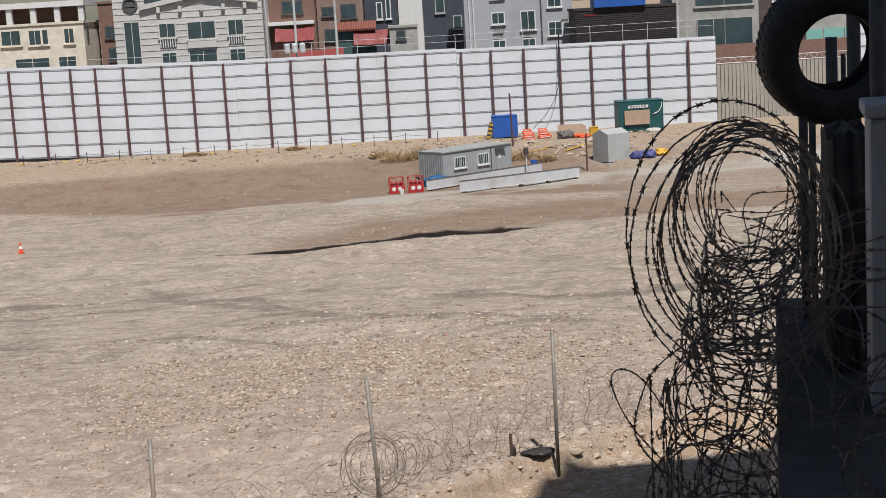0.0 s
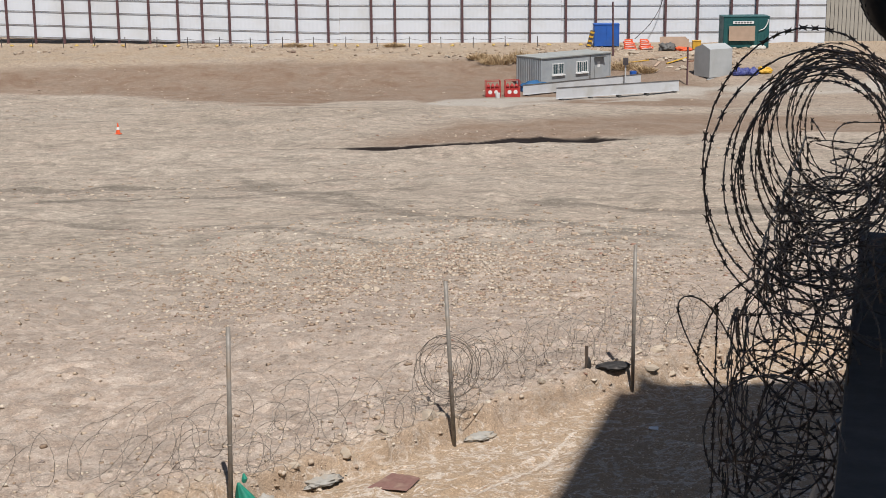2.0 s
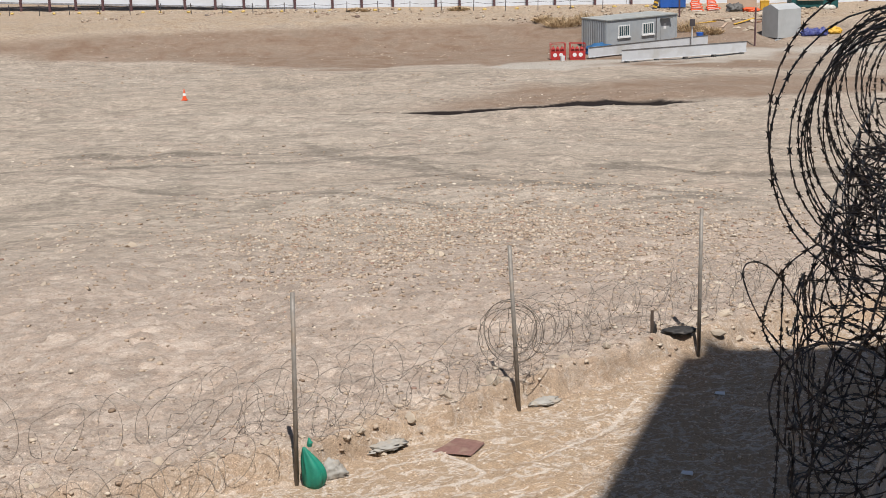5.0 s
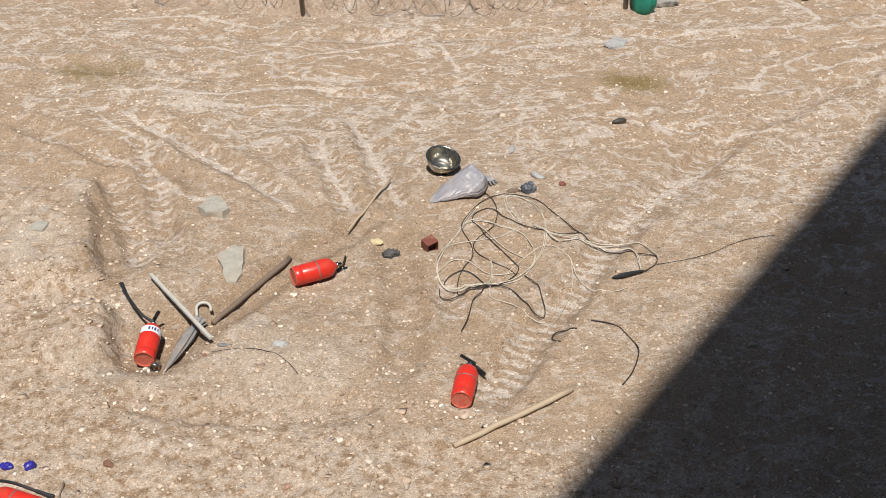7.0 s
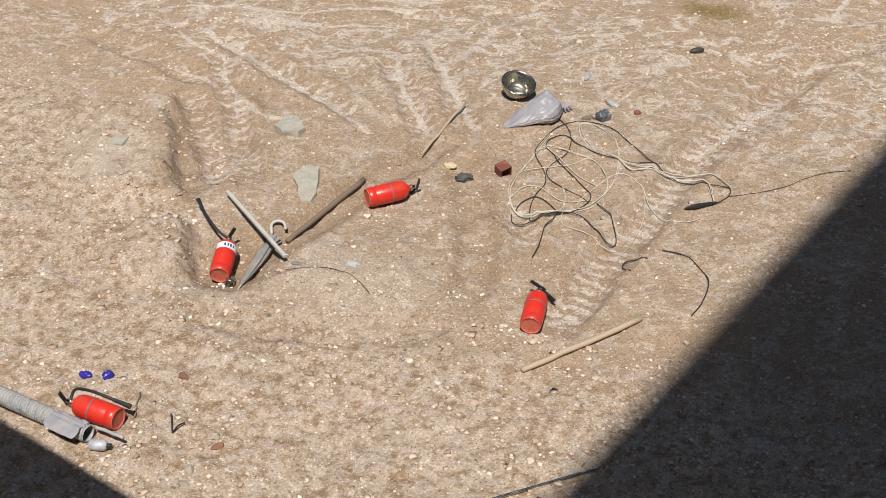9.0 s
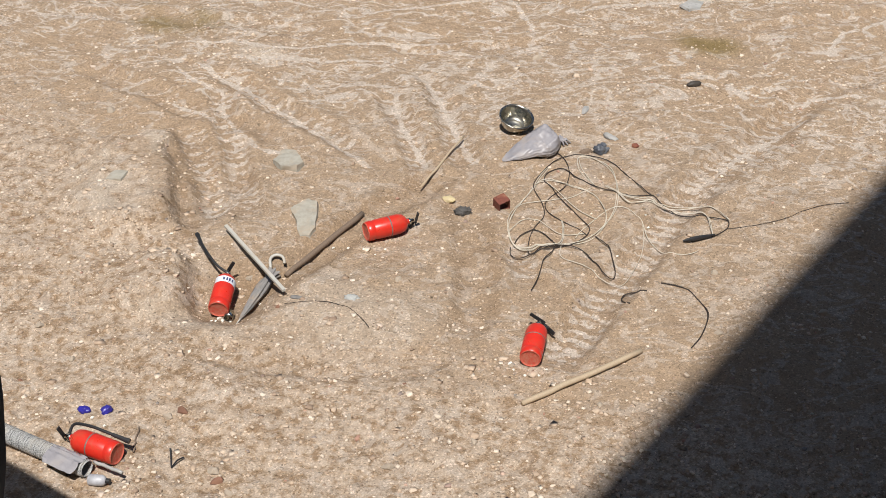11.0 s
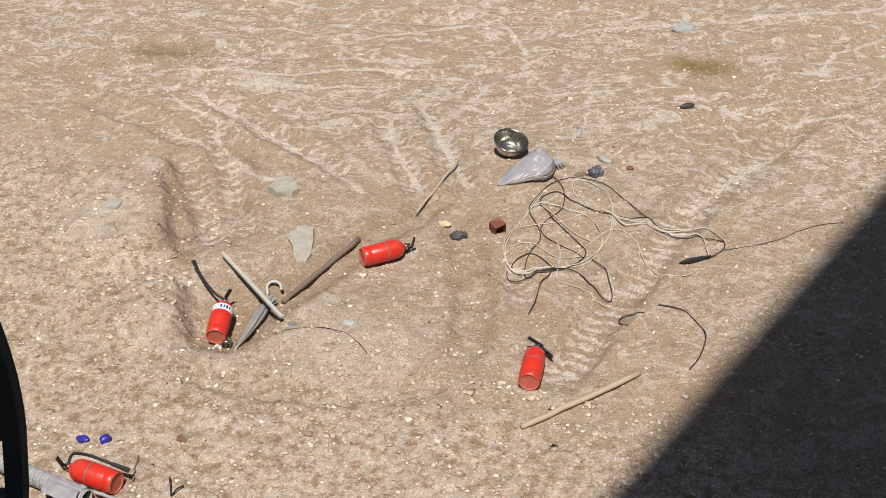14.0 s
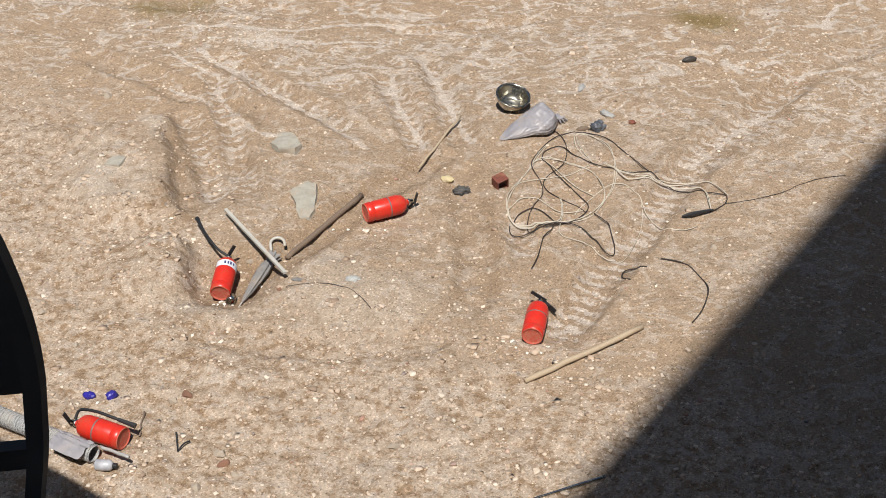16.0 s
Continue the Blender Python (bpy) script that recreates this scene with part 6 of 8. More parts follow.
teal_steel = stuff("teal_container", (0.010, 0.085, 0.088), (0.008, 0.068, 0.070), 0.5, grain=1.2, wear=0.6, dirt=(0.03, 0.11, 0.10))
ply = stuff("site_plywood", (0.42, 0.30, 0.22), (0.36, 0.26, 0.19), 0.8, grain=1.4)
yellow_paint = stuff("yellow_paint", (0.60, 0.34, 0.03), (0.50, 0.29, 0.03), 0.6, grain=3)
box_grey = stuff("grey_cabinet", (0.40, 0.41, 0.41), (0.34, 0.35, 0.35), 0.5, grain=0.9, wear=0.4, dirt=(0.32, 0.31, 0.30))


def footing(x, y):
    return on_ground(x, y)


def cabin(x, y, turn, length, wide, high):
    z = min(footing(x, y), footing(x + 6, y + 5)) - 0.05
    t = thing("site_cabin", "grey steel site cabin with two barred windows", "site cabin", Matrix.Translation((x, y, z)) @ Matrix.Rotation(radians(turn), 4, "Z"))
    part("cabin_shell", boxed((0, 0.04, 0), (length, wide, high - 0.12)), cabin_grey, t)
    part("roof", boxed((-0.06, -0.06, high - 0.12), (length + 0.06, wide + 0.06, high), None, 0.02), roof_grey, t, "flat weathered grey roof")
    part("sill_beam", boxed((0, 0.0, 0), (length, 0.039, 0.16)), cabin_grey, t)
    for k in range(11):
        v = 0.12 + k * (wide - 0.24) / 10
        part("corrugation", boxed((-0.045, v, 0.15), (-0.001, v + 0.15, high - 0.2), None, 0.01), cabin_grey, t)
    for u in (0.0, length - 0.12):
        part("corner_post", boxed((u, 0.0, 0.161), (u + 0.12, 0.039, high - 0.13)), cabin_grey, t)
    for u in (1.35, 4.15):
        w = part("window", boxed((u, 0.005, 1.05), (u + 1.35, 0.038, 2.02)), white_paint, t, "white framed sliding window")
        for a in (0.07, 0.70):
            part("pane", boxed((u + a, -0.012, 1.13), (u + a + 0.58, 0.004, 1.95)), dark_glass, w)
        for k in range(6):
            part("bar", boxed((u + 0.10 + k * 0.23, -0.035, 1.08), (u + 0.125 + k * 0.23, -0.013, 2.0)), white_paint, w)
        part("window_sill", boxed((u - 0.08, -0.10, 0.93), (u + 1.43, 0.004, 1.045)), white_paint, w)
    d = part("door", boxed((6.35, -0.012, 0.10), (7.35, 0.0, 2.25)), cabin_grey, t, "grey steel door")
    part("door_canopy", boxed((6.25, -0.35, 2.27), (7.45, 0.0, 2.31)), beam_dark, d)
    part("notice", boxed((6.65, -0.018, 1.35), (6.98, -0.0125, 1.85)), white_paint, d)
    part("downpipe", tube(bmesh.new(), [(5.75, -0.05, high - 0.15), (5.75, -0.05, 0.4), (5.95, -0.05, 0.2)], 0.03, 6), dark_steel, t)
    return t


cabin(0.45, 128.0, 41, 8.3, 3.2, 2.62)


def girder(a, b, high, flange, label):
    za, zb = footing(*a), footing(*b)
    a, b = Vector((*a, za + 0.12)), Vector((*b, zb + 0.12))
    m = Matrix.Translation(a) @ (b - a).to_track_quat("X", "Z").to_matrix().to_4x4()
    t = thing("steel_girder", label, "girder", m, group="steel girders on the ground")
    ln, w = (b - a).length, flange / 2
    part("web", boxed((0, -0.02, 0.03), (ln, 0.02, high - 0.03)), beam_grey, t)
    part("top_flange", boxed((0, -w, high - 0.03), (ln, w, high)), beam_dark, t)
    part("bottom_flange", boxed((0, -w, 0), (ln, w, 0.03)), beam_grey, t)
    for k in range(5):
        part("timber_bearer", boxed((0.4 + k * (ln - 1.0) / 4, -w - 0.15, -0.2), (0.62 + k * (ln - 1.0) / 4, w + 0.15, -0.002)), beam_dark, t)
    return t


girder((-1.04, 122.0), (9.2, 130.2), 0.84, 0.13, "long pale steel girder lying on bearers")
girder((1.64, 118.0), (12.0, 125.0), 0.90, 0.13, "long pale steel girder lying on bearers")


def bottle_cage(x, y, turn):
    t = thing("bottle_cage", "red steel cage holding gas bottles", "gas cage", Matrix.Translation((x, y, footing(x, y))) @ Matrix.Rotation(radians(turn), 4, "Z"), group="red cages")
    part("cage_floor", boxed((0, 0, 0.0), (1.25, 0.9, 0.08)), rack_red, t)
    for u in (0.0, 1.19):
        for v in (0.0, 0.84):
            part("cage_post", boxed((u, v, 0.08), (u + 0.06, v + 0.06, 1.35)), rack_red, t)
    for u0, v0, u1, v1 in ((0.06, 0, 1.19, 0.04), (0.06, 0.86, 1.19, 0.9), (0, 0.06, 0.04, 0.84), (1.21, 0.06, 1.25, 0.84)):
        part("cage_rail", boxed((u0, v0, 1.30), (u1, v1, 1.349)), rack_red, t)
    part("side_sheet", boxed((0.06, -0.001, 0.1), (1.19, 0.02, 0.72)), rack_red, t)
    for k in range(3):
        b = part("gas_bottle", lathe(bmesh.new(), [(0.15, 0.08), (0.16, 0.12), (0.16, 0.85), (0.10, 0.98), (0.04, 1.02), (0.04, 1.10), (0, 1.10)], 12, Matrix.Translation((0.26 + 0.36 * k, 0.45, 0))), rack_red, t)
    for k in range(2):
        part("white_disc", lathe(bmesh.new(), [(0.0, -0.02), (0.17, -0.02), (0.17, 0.0), (0, 0.0)], 16, Matrix.Translation((0.36 + 0.5 * k, -0.004, 0.42)) @ Matrix.Rotation(radians(90), 4, "X")), white_paint, t, "white round sign")
    return t


bottle_cage(-4.1, 121.6, 8)
bottle_cage(-2.5, 121.4, 8)
t = thing("white_pail", "white plastic pail beside red cages", "pail", Matrix.Translation((-3.1, 120.6, footing(-3.1, 120.6))))
part("pail_body", lathe(bmesh.new(), [(0, 0), (0.17, 0.0), (0.21, 0.42), (0.19, 0.42), (0.16, 0.03), (0, 0.03)], 16), white_paint, t)
lump("blue_tarp", (-0.2, 126.0), (1.3, 0.8, 0.6), stuff("blue_tarp_cloth", (0.03, 0.11, 0.24), (0.02, 0.08, 0.18), 0.5, grain=1.5), "heap covered with a blue tarpaulin", "tarpaulin", 41, 0.25, 30, 0.3)


def crate(x, y, turn, size, mat, name, label, category, ribs=6):
    t = thing(name, label, category, Matrix.Translation((x, y, footing(x, y))) @ Matrix.Rotation(radians(turn), 4, "Z"))
    sx, sy, sz = size
    part("body", boxed((0, 0, 0.08), (sx, sy, sz), None, 0.03), mat, t)
    for k in range(ribs):
        part("rib", boxed((0.05 + k * (sx - 0.15) / (ribs - 1), -0.03, 0.12), (0.10 + k * (sx - 0.15) / (ribs - 1), -0.001, sz - 0.06)), mat, t)
    part("lid_rim", boxed((-0.02, -0.04, sz), (sx + 0.02, sy + 0.02, sz + 0.07), None, 0.01), mat, t)
    for u in (0.0, sx - 0.3):
        part("skid", boxed((u, 0, 0), (u + 0.3, sy, 0.079)), beam_dark, t)
    return t


crate(5.65, 145.2, 3, (2.45, 1.6, 2.15), tank_blue, "blue_crate", "bright blue lidded steel crate by the hoarding", "crate", 3)
c = crate(18.0, 144.4, 4, (4.4, 2.4, 3.0), teal_steel, "teal_container", "teal steel container with a pale flap and white sign", "container", 14)
part("awning_flap", boxed((0.5, -0.22, 0.75), (3.0, -0.16, 2.15)), ply, c, "pale plywood flap")
part("sign", boxed((0.9, -0.06, 2.35), (2.9, -0.035, 2.62)), white_paint, c, "white sign with dark bars")
for k in range(6):
    part("sign_bar", boxed((1.1 + k * 0.28, -0.07, 2.41), (1.26 + k * 0.28, -0.061, 2.56)), beam_dark, c)
part("white_hose", tube(bmesh.new(), smooth_line([(3.4, -0.06, 1.7), (3.9, -0.08, 1.9), (4.2, -0.08, 2.4), (4.25, -0.08, 2.8)], 5), 0.05, 6), white_paint, c)
for k in range(3):
    lump("stacked_sack", (20.9 + 0.35 * k, 143.6), (0.45, 0.3, 0.30), white_plastic, "white sacks stacked beside a container", "sack", 50 + k, 0.15, 10 * k, group="white sacks")


def barrier_pile(x, y, seed):
    t = thing("barrier_pile", "pile of orange plastic barriers", "barriers", Matrix.Translation((x, y, footing(x, y))), group="orange barrier piles")
    r = random.Random(seed)
    for k in range(5):
        m = Matrix.Translation((0.1 * r.random(), 0.2 * k, 0.19 * k)) @ Matrix.Rotation(radians(r.uniform(-9, 9)), 4, "Z") @ Matrix.Rotation(radians(r.uniform(-6, 6)), 4, "Y")
        b = part("barrier", boxed((0, 0, 0), (1.25 - 0.12 * k, 0.42, 0.19), m, 0.04), barrier_orange, t)
        part("barrier_band", boxed((0.1, -0.012, 0.06), (1.1 - 0.12 * k, -0.001, 0.12), m), white_paint, b)
    return t


barrier_pile(8.45, 143.2, 1)
barrier_pile(9.95, 143.2, 2)
t = thing("ply_stack", "leaning pinkish plywood sheets with dark scraps", "plywood", Matrix.Translation((11.9, 143.8, footing(11.9, 143.8))))
for k in range(3):
    part("sheet", boxed((0.2 * k, 0.12 * k, 0), (2.5 + 0.15 * k, 0.05 + 0.12 * k, 1.2 - 0.1 * k), Matrix.Rotation(radians(-10), 4, "X")), ply, t)
lump("dark_scrap_heap", (12.6, 142.9), (0.75, 0.5, 0.55), beam_dark, "heap of dark scrap by plywood sheets", "scrap heap", 61, 0.4, 0, 0.4)
lump("red_scrap_heap", (14.0, 142.6), (0.8, 0.4, 0.28), barrier_orange, "low heap of red plastic scrap", "scrap heap", 62, 0.4, 0, 0.4)
crate(14.95, 143.0, 0, (0.8, 0.6, 0.85), yellow_paint, "yellow_bin", "small yellow steel bin", "bin", 3)
t = thing("grey_cabinet", "tall grey steel cabinet with a pitched lid", "cabinet", Matrix.Translation((15.35, 132.0, footing(15.35, 132.0) - 0.05)) @ Matrix.Rotation(radians(32), 4, "Z"))
bm = bmesh.new()
w_, d_, h_ = 2.5, 2.2, 2.7
q = [bm.verts.new(p) for p in ((0, 0, 0.22), (w_, 0, 0.22), (w_, d_, 0.22), (0, d_, 0.22), (0, 0, h_), (w_, 0, h_), (w_, d_, h_), (0, d_, h_), (0, d_ / 2, h_ + 0.4), (w_, d_ / 2, h_ + 0.4))]
for f in ((0, 1, 5, 4), (2, 3, 7, 6), (1, 2, 6, 9, 5), (3, 0, 4, 8, 7), (4, 5, 9, 8), (6, 7, 8, 9), (3, 2, 1, 0)):
    bm.faces.new([q[i] for i in f])
part("cabinet_body", bm, box_grey, t)
for u in (0.0, w_ - 0.14):
    for v in (0.0, d_ - 0.14):
        part("foot", boxed((u, v, 0), (u + 0.14, v + 0.14, 0.219)), dark_steel, t)
part("foot_rail", boxed((-0.3, -0.06, 0.05), (w_ - 0.2, -0.005, 0.15)), box_grey, t)
for k in range(3):
    lump("blue_sack", (18.0 + 0.7 * k, 133.0), (0.6, 0.4, 0.45), stuff("blue_sack_cloth", (0.05, 0.06, 0.22), (0.04, 0.05, 0.15), 0.6, grain=2) if k == 0 else bpy.data.materials["blue_sack_cloth"], "dark blue filled sack by a grey cabinet", "sack", 70 + k, 0.3, 30 * k, 0.3, group="blue sacks")
lump("yellow_heap", (20.4, 133.4), (0.6, 0.4, 0.4), yellow_paint, "small heap of yellow straps", "strap heap", 75, 0.4, 0, 0.4)


def pole(name, x, y, high, radius, mat, label, lean=0.0):
    t = thing(name, label, "pole", Matrix.Translation((x, y, footing(x, y) - 0.1)))
    part("shaft", tube(bmesh.new(), [(0, 0, 0), (lean, 0, high + 0.1)], radius, 8), mat, t)
    return t


pole("rusty_pole", 13.2, 130.0, 3.3, 0.075, red_steel, "rusty brown steel pole beside a grey cabinet")
pole("red_steel_pole", 7.25, 140.0, 5.0, 0.085, red_steel, "red-leaded steel pole standing by a blue crate", -0.1)
t = pole("meter_pole", 7.75, 128.6, 2.5, 0.07, beam_grey, "grey pole carrying an electric meter box")
part("meter_box", boxed((-0.22, -0.2, 2.0), (0.22, 0.12, 2.6), None, 0.02), dark_steel, t)
t = thing("blue_drum", "small blue plastic drum behind a girder", "drum", Matrix.Translation((8.6, 131.5, footing(8.6, 131.5))))
part("drum_body", lathe(bmesh.new(), [(0, 0), (0.3, 0), (0.32, 0.3), (0.3, 0.6), (0.31, 0.9), (0, 0.9)], 16), tank_blue, t)
t = thing("striped_board", "black and yellow striped board leaning on a crate", "board", Matrix.Translation((5.1, 144.9, footing(5.1, 144.9))) @ Matrix.Rotation(radians(14), 4, "Y"))
part("board", boxed((-0.22, 0, 0), (0.22, 0.05, 1.7)), dark_steel, t)
for k in range(4):
    part("stripe", boxed((-0.2, -0.012, 0.15 + 0.42 * k), (0.2, -0.001, 0.33 + 0.42 * k)), yellow_paint, t)
def traffic_cone(x, y):
    t = thing("traffic_cone", "orange traffic cone with a white band", "traffic cone", Matrix.Translation((x, y, footing(x, y))))
    part("cone_foot", boxed((-0.2, -0.2, 0), (0.2, 0.2, 0.05), None, 0.01), barrier_orange, t)
    part("cone_body", lathe(bmesh.new(), [(0.15, 0.05), (0.105, 0.30), (0.07, 0.48), (0.03, 0.72), (0, 0.72)], 16), barrier_orange, t)
    part("band", lathe(bmesh.new(), [(0.108, 0.30), (0.112, 0.30), (0.077, 0.47), (0.072, 0.48)], 16), white_paint, t)
    return t


traffic_cone(-27.3, 94.5)

# rope line with marker posts in front of the hoarding
t = thing("rope_line", "low rope on short stakes in front of the hoarding", "rope line")
xs = [-66 + 3.15 * k for k in range(22)]
for k, x in enumerate(xs):
    g = footing(x, 145.6)
    part("stake", tube(bmesh.new(), [(x, 145.6, g - 0.1), (x + 0.05 * math.sin(k * 3), 145.6, g + 1.05)], 0.04, 6), dark_steel, t)
rp = [(x + u * 3.15, 145.56, footing(x + u * 3.15, 145.6) + 0.85 - 0.5 * u * (1 - u)) for x in xs[:-1] for u in (0, 0.33, 0.66)]
part("rope", tube(bmesh.new(), rp, 0.018, 4), dark_steel, t)
straw_yellow = stuff("faded_yellow_cloth", (0.52, 0.36, 0.10), (0.44, 0.30, 0.10), 0.8, grain=3)
for k in range(24):
    x = -65 + 3.0 * k + 0.9 * math.sin(k * 2.3)
    lump("yellow_marker", (x, 146.8), (0.24, 0.16, 0.14), straw_yellow, "yellow fabric marker at the foot of the hoarding", "marker", 130 + k, 0.4, k * 40, 0.3, 2, group="yellow markers")

# guard wire posts and lamp above the hoarding
for k, x in enumerate([-12.0, -14.2, -10.7, -7.4, -4.6, 2.5, 6.0, 9.3, 16.1, 19.4, 21.9, 25.9, 28.6, -16.8, -23.5]):
    t = thing("guard_rod", "thin steel rod above the hoarding", "rod", group="rods above the hoarding")
    part("rod", tube(bmesh.new(), [(x, 150.1, 0.6), (x, 150.1, 3.0 if x > -15 else 2.2)], 0.03, 5), beam_grey, t)
t = thing("guard_wire", "thin wires strung above the hoarding", "wire")
for z in (2.95, 2.3):
    part("wire", tube(bmesh.new(), [(-15, 150.1, z), (2.5, 150.1, z - 0.1), (28.6, 150.1, z)], 0.016, 4), beam_grey, t)
part("wire", tube(bmesh.new(), [(-72, 150.1, 3.4), (-40, 150.1, 2.6), (-15, 150.1, 2.3)], 0.016, 4), beam_grey, t)
t = thing("site_lamp", "flood lamp on a bracket with a hanging cable", "lamp")
part("bracket", tube(bmesh.new(), smooth_line([(12.85, 149.5, -1.0), (12.85, 149.5, 2.6), (13.0, 149.4, 3.4), (13.5, 149.3, 3.7)], 5), 0.06, 6), dark_steel, t)
part("lamp_head", boxed((13.2, 149.05, 3.62), (13.85, 149.4, 3.78), None, 0.03), dark_steel, t)
part("cable", tube(bmesh.new(), smooth_line([(12.9, 149.4, 2.4), (12.75, 149.3, -1.5), (12.3, 149.2, -3.8), (11.2, 149.0, -5.6), (9.8, 148.5, -6.9)], 6), 0.035, 5), dark_steel, t)

# slatted gate east of the hoarding, and more hoarding beyond
slat = stuff("beige_gate_slat", (0.36, 0.335, 0.29), (0.30, 0.28, 0.245), 0.6, grain=1.5)
t = thing("site_gate", "beige slatted steel gate with a truss top", "gate", kind="structure")
for k in range(34):
    part("slat", boxed((28.95 + 0.40 * k, 151.0, -8.0), (29.29 + 0.40 * k, 151.06, -1.72)), slat, t)
part("gate_backing", boxed((28.9, 151.061, -8.0), (42.6, 151.10, -1.75)), beam_dark, t)
for z in (-1.65, -1.10):
    part("truss_rail", tube(bmesh.new(), [(28.9, 151.0, z), (42.6, 151.0, z)], 0.05, 6), beam_grey, t)
for k in range(12):
    part("truss_brace", tube(bmesh.new(), [(29 + 1.1 * k, 151.0, -1.65), (29.55 + 1.1 * k, 151.0, -1.1), (30.1 + 1.1 * k, 151.0, -1.65)], 0.03, 5), beam_grey, t)
COLUMNS += [46.5, 49.5, 52.5, 55.5]
hoarding("hoarding_gate", 43.2, 60.0, 2.2, 2.2, -7.4, -7.4)

# ---- houses behind the hoarding ----


def plaster(name, a, b=None, grain=0.9, **kw):
    return stuff(name, a, b, 0.85, grain=grain, wear=0.25, dirt=tuple(c * 0.8 for c in a), relief=0.25, depth=0.02, **kw)


def house(name, x0, x1, y, z1, deep, mat, label, windows=(), flat_roof=True, z0=-9.0, frame_mat=None, bands=()):
    t = thing(name, label, "building")
    part("wall", boxed((x0, y, z0), (x1, y + deep, z1)), mat, t)
    if flat_roof:
        part("roof_coping", boxed((x0 - 0.15, y - 0.15, z1), (x1 + 0.15, y + deep + 0.15, z1 + 0.3)), mat, t)
    for wx0, wz0, wx1, wz1 in windows:
        w = part("window", boxed((wx0 - 0.1, y - 0.07, wz0 - 0.1), (wx1 + 0.1, y - 0.002, wz1 + 0.1)), frame_mat or white_paint, t)
        n = 2 if wx1 - wx0 > 1.1 else 1
        for k in range(n):
            a = wx0 + (wx1 - wx0) * k / n
            part("pane", boxed((a + 0.04, y - 0.10, wz0 + 0.04), (a + (wx1 - wx0) / n - 0.04, y - 0.071, wz1 - 0.04)), dark_glass, w)
        part("window_sill", boxed((wx0 - 0.2, y - 0.22, wz0 - 0.25), (wx1 + 0.2, y - 0.003, wz0 - 0.101)), frame_mat or white_paint, w)
    for z in bands:
        part("string_course", boxed((x0 - 0.02, y - 0.05, z), (x1 + 0.02, y - 0.001, z + 0.10)), mat, t)
    return t


cream = plaster("cream_render", (0.74, 0.68, 0.57))
stone_grey = plaster("pale_stone", (0.57, 0.56, 0.54), (0.51, 0.50, 0.48))
brick_brown = plaster("brown_brick", (0.22, 0.13, 0.10), (0.17, 0.10, 0.08), 2.2)
slate_blue = plaster("slate_panel", (0.055, 0.065, 0.085), (0.045, 0.052, 0.07))
block_grey = plaster("pale_grey_brick", (0.38, 0.395, 0.42), (0.34, 0.355, 0.38), 1.6)
louvre = plaster("dark_brown_board", (0.045, 0.036, 0.036), (0.032, 0.026, 0.027), 2.0)
modern_grey = plaster("fair_concrete", (0.40, 0.39, 0.365))
awning_red = stuff("red_awning", (0.21, 0.016, 0.015), (0.16, 0.014, 0.013), 0.6, grain=1.5)
frame_dark = stuff("dark_window_frame", (0.10, 0.10, 0.10), (0.07, 0.07, 0.07), 0.5, grain=1)

h = house("cream_house", -57.0, -43.9, 190, 6.3, 9, cream, "cream rendered house with a roof terrace", [(-54.4, 4.0, -52.0, 5.8), (-50.9, 3.9, -49.4, 5.7), (-49.2, 3.9, -48.5, 5.7), (-46.4, 3.9, -45.2, 5.7), (-52.9, 1.0, -48.6, 2.2), (-47.4, 0.9, -45.2, 2.2)], frame_mat=cream)
for k in range(5):
    part("terrace_column", boxed((-56.6 + 3.05 * k, 190.0, 6.61), (-55.9 + 3.05 * k, 190.6, 8.5)), white_paint, h)
part("terrace_roof", boxed((-57.2, 189.8, 8.5), (-43.6, 199, 9.2)), white_paint, h)
part("terrace_back", boxed((-57, 193.0, 6.61), (-44.2, 193.2, 8.49)), brick_brown, h)
part("side_window", boxed((-43.89, 191.4, 4.0), (-43.8, 192.4, 5.8)), dark_glass, h)
house("brick_house", -43.2, -38.4, 196, 8.6, 8, brick_brown, "narrow brown brick house between larger ones", [(-42.4, 4.2, -41.0, 5.6), (-42.2, 1.2, -40.2, 2.8)], frame_mat=frame_dark)
h = house("stone_house", -37.9, -20.0, 180, 11.5, 10, stone_grey, "pale stone-faced house with tall dark windows", [(-36.7, 0.9, -34.9, 6.0), (-32.5, 4.0, -30.6, 5.6), (-29.1, 3.6, -25.8, 5.6), (-24.2, 3.8, -22.4, 5.6), (-32.4, 0.8, -30.7, 2.1), (-29.1, 0.7, -25.8, 2.2), (-24.2, 0.6, -22.4, 2.1)], bands=[0.2 + 0.75 * k for k in range(12)], frame_mat=stone_grey)
part("round_window", lathe(bmesh.new(), [(0, 0), (0.72, 0), (0.72, 0.12), (0.9, 0.12), (0.95, 0), (0.95, -0.05)], 24, Matrix.Translation((-35.8, 179.95, 8.0)) @ Matrix.Rotation(radians(90), 4, "X")), frame_dark, h)
for wx0, wx1 in ((-32.5, -30.6), (-24.2, -22.4)):
    for k in range(7):
        part("lattice_bar", boxed((wx0 + k * (wx1 - wx0) / 6.5, 179.80, 2.75), (wx0 + k * (wx1 - wx0) / 6.5 + 0.1, 179.9, 3.85)), white_paint, h)
    part("lattice_back", boxed((wx0, 179.91, 2.75), (wx1, 179.99, 3.74)), frame_dark, h)
part("balcony_panel", boxed((-29.2, 179.7, 2.5), (-25.7, 179.9, 3.3)), stone_grey, h)
for k in range(5):
    part("bracket", boxed((-32.6 + 2.6 * k, 179.6, 6.9), (-32.2 + 2.6 * k, 179.99, 7.6)), stone_grey, h)
part("attic_glazing", boxed((-34.0, 179.80, 8.2), (-21.2, 179.995, 11.4)), dark_glass, h, "dark glazed attic front")
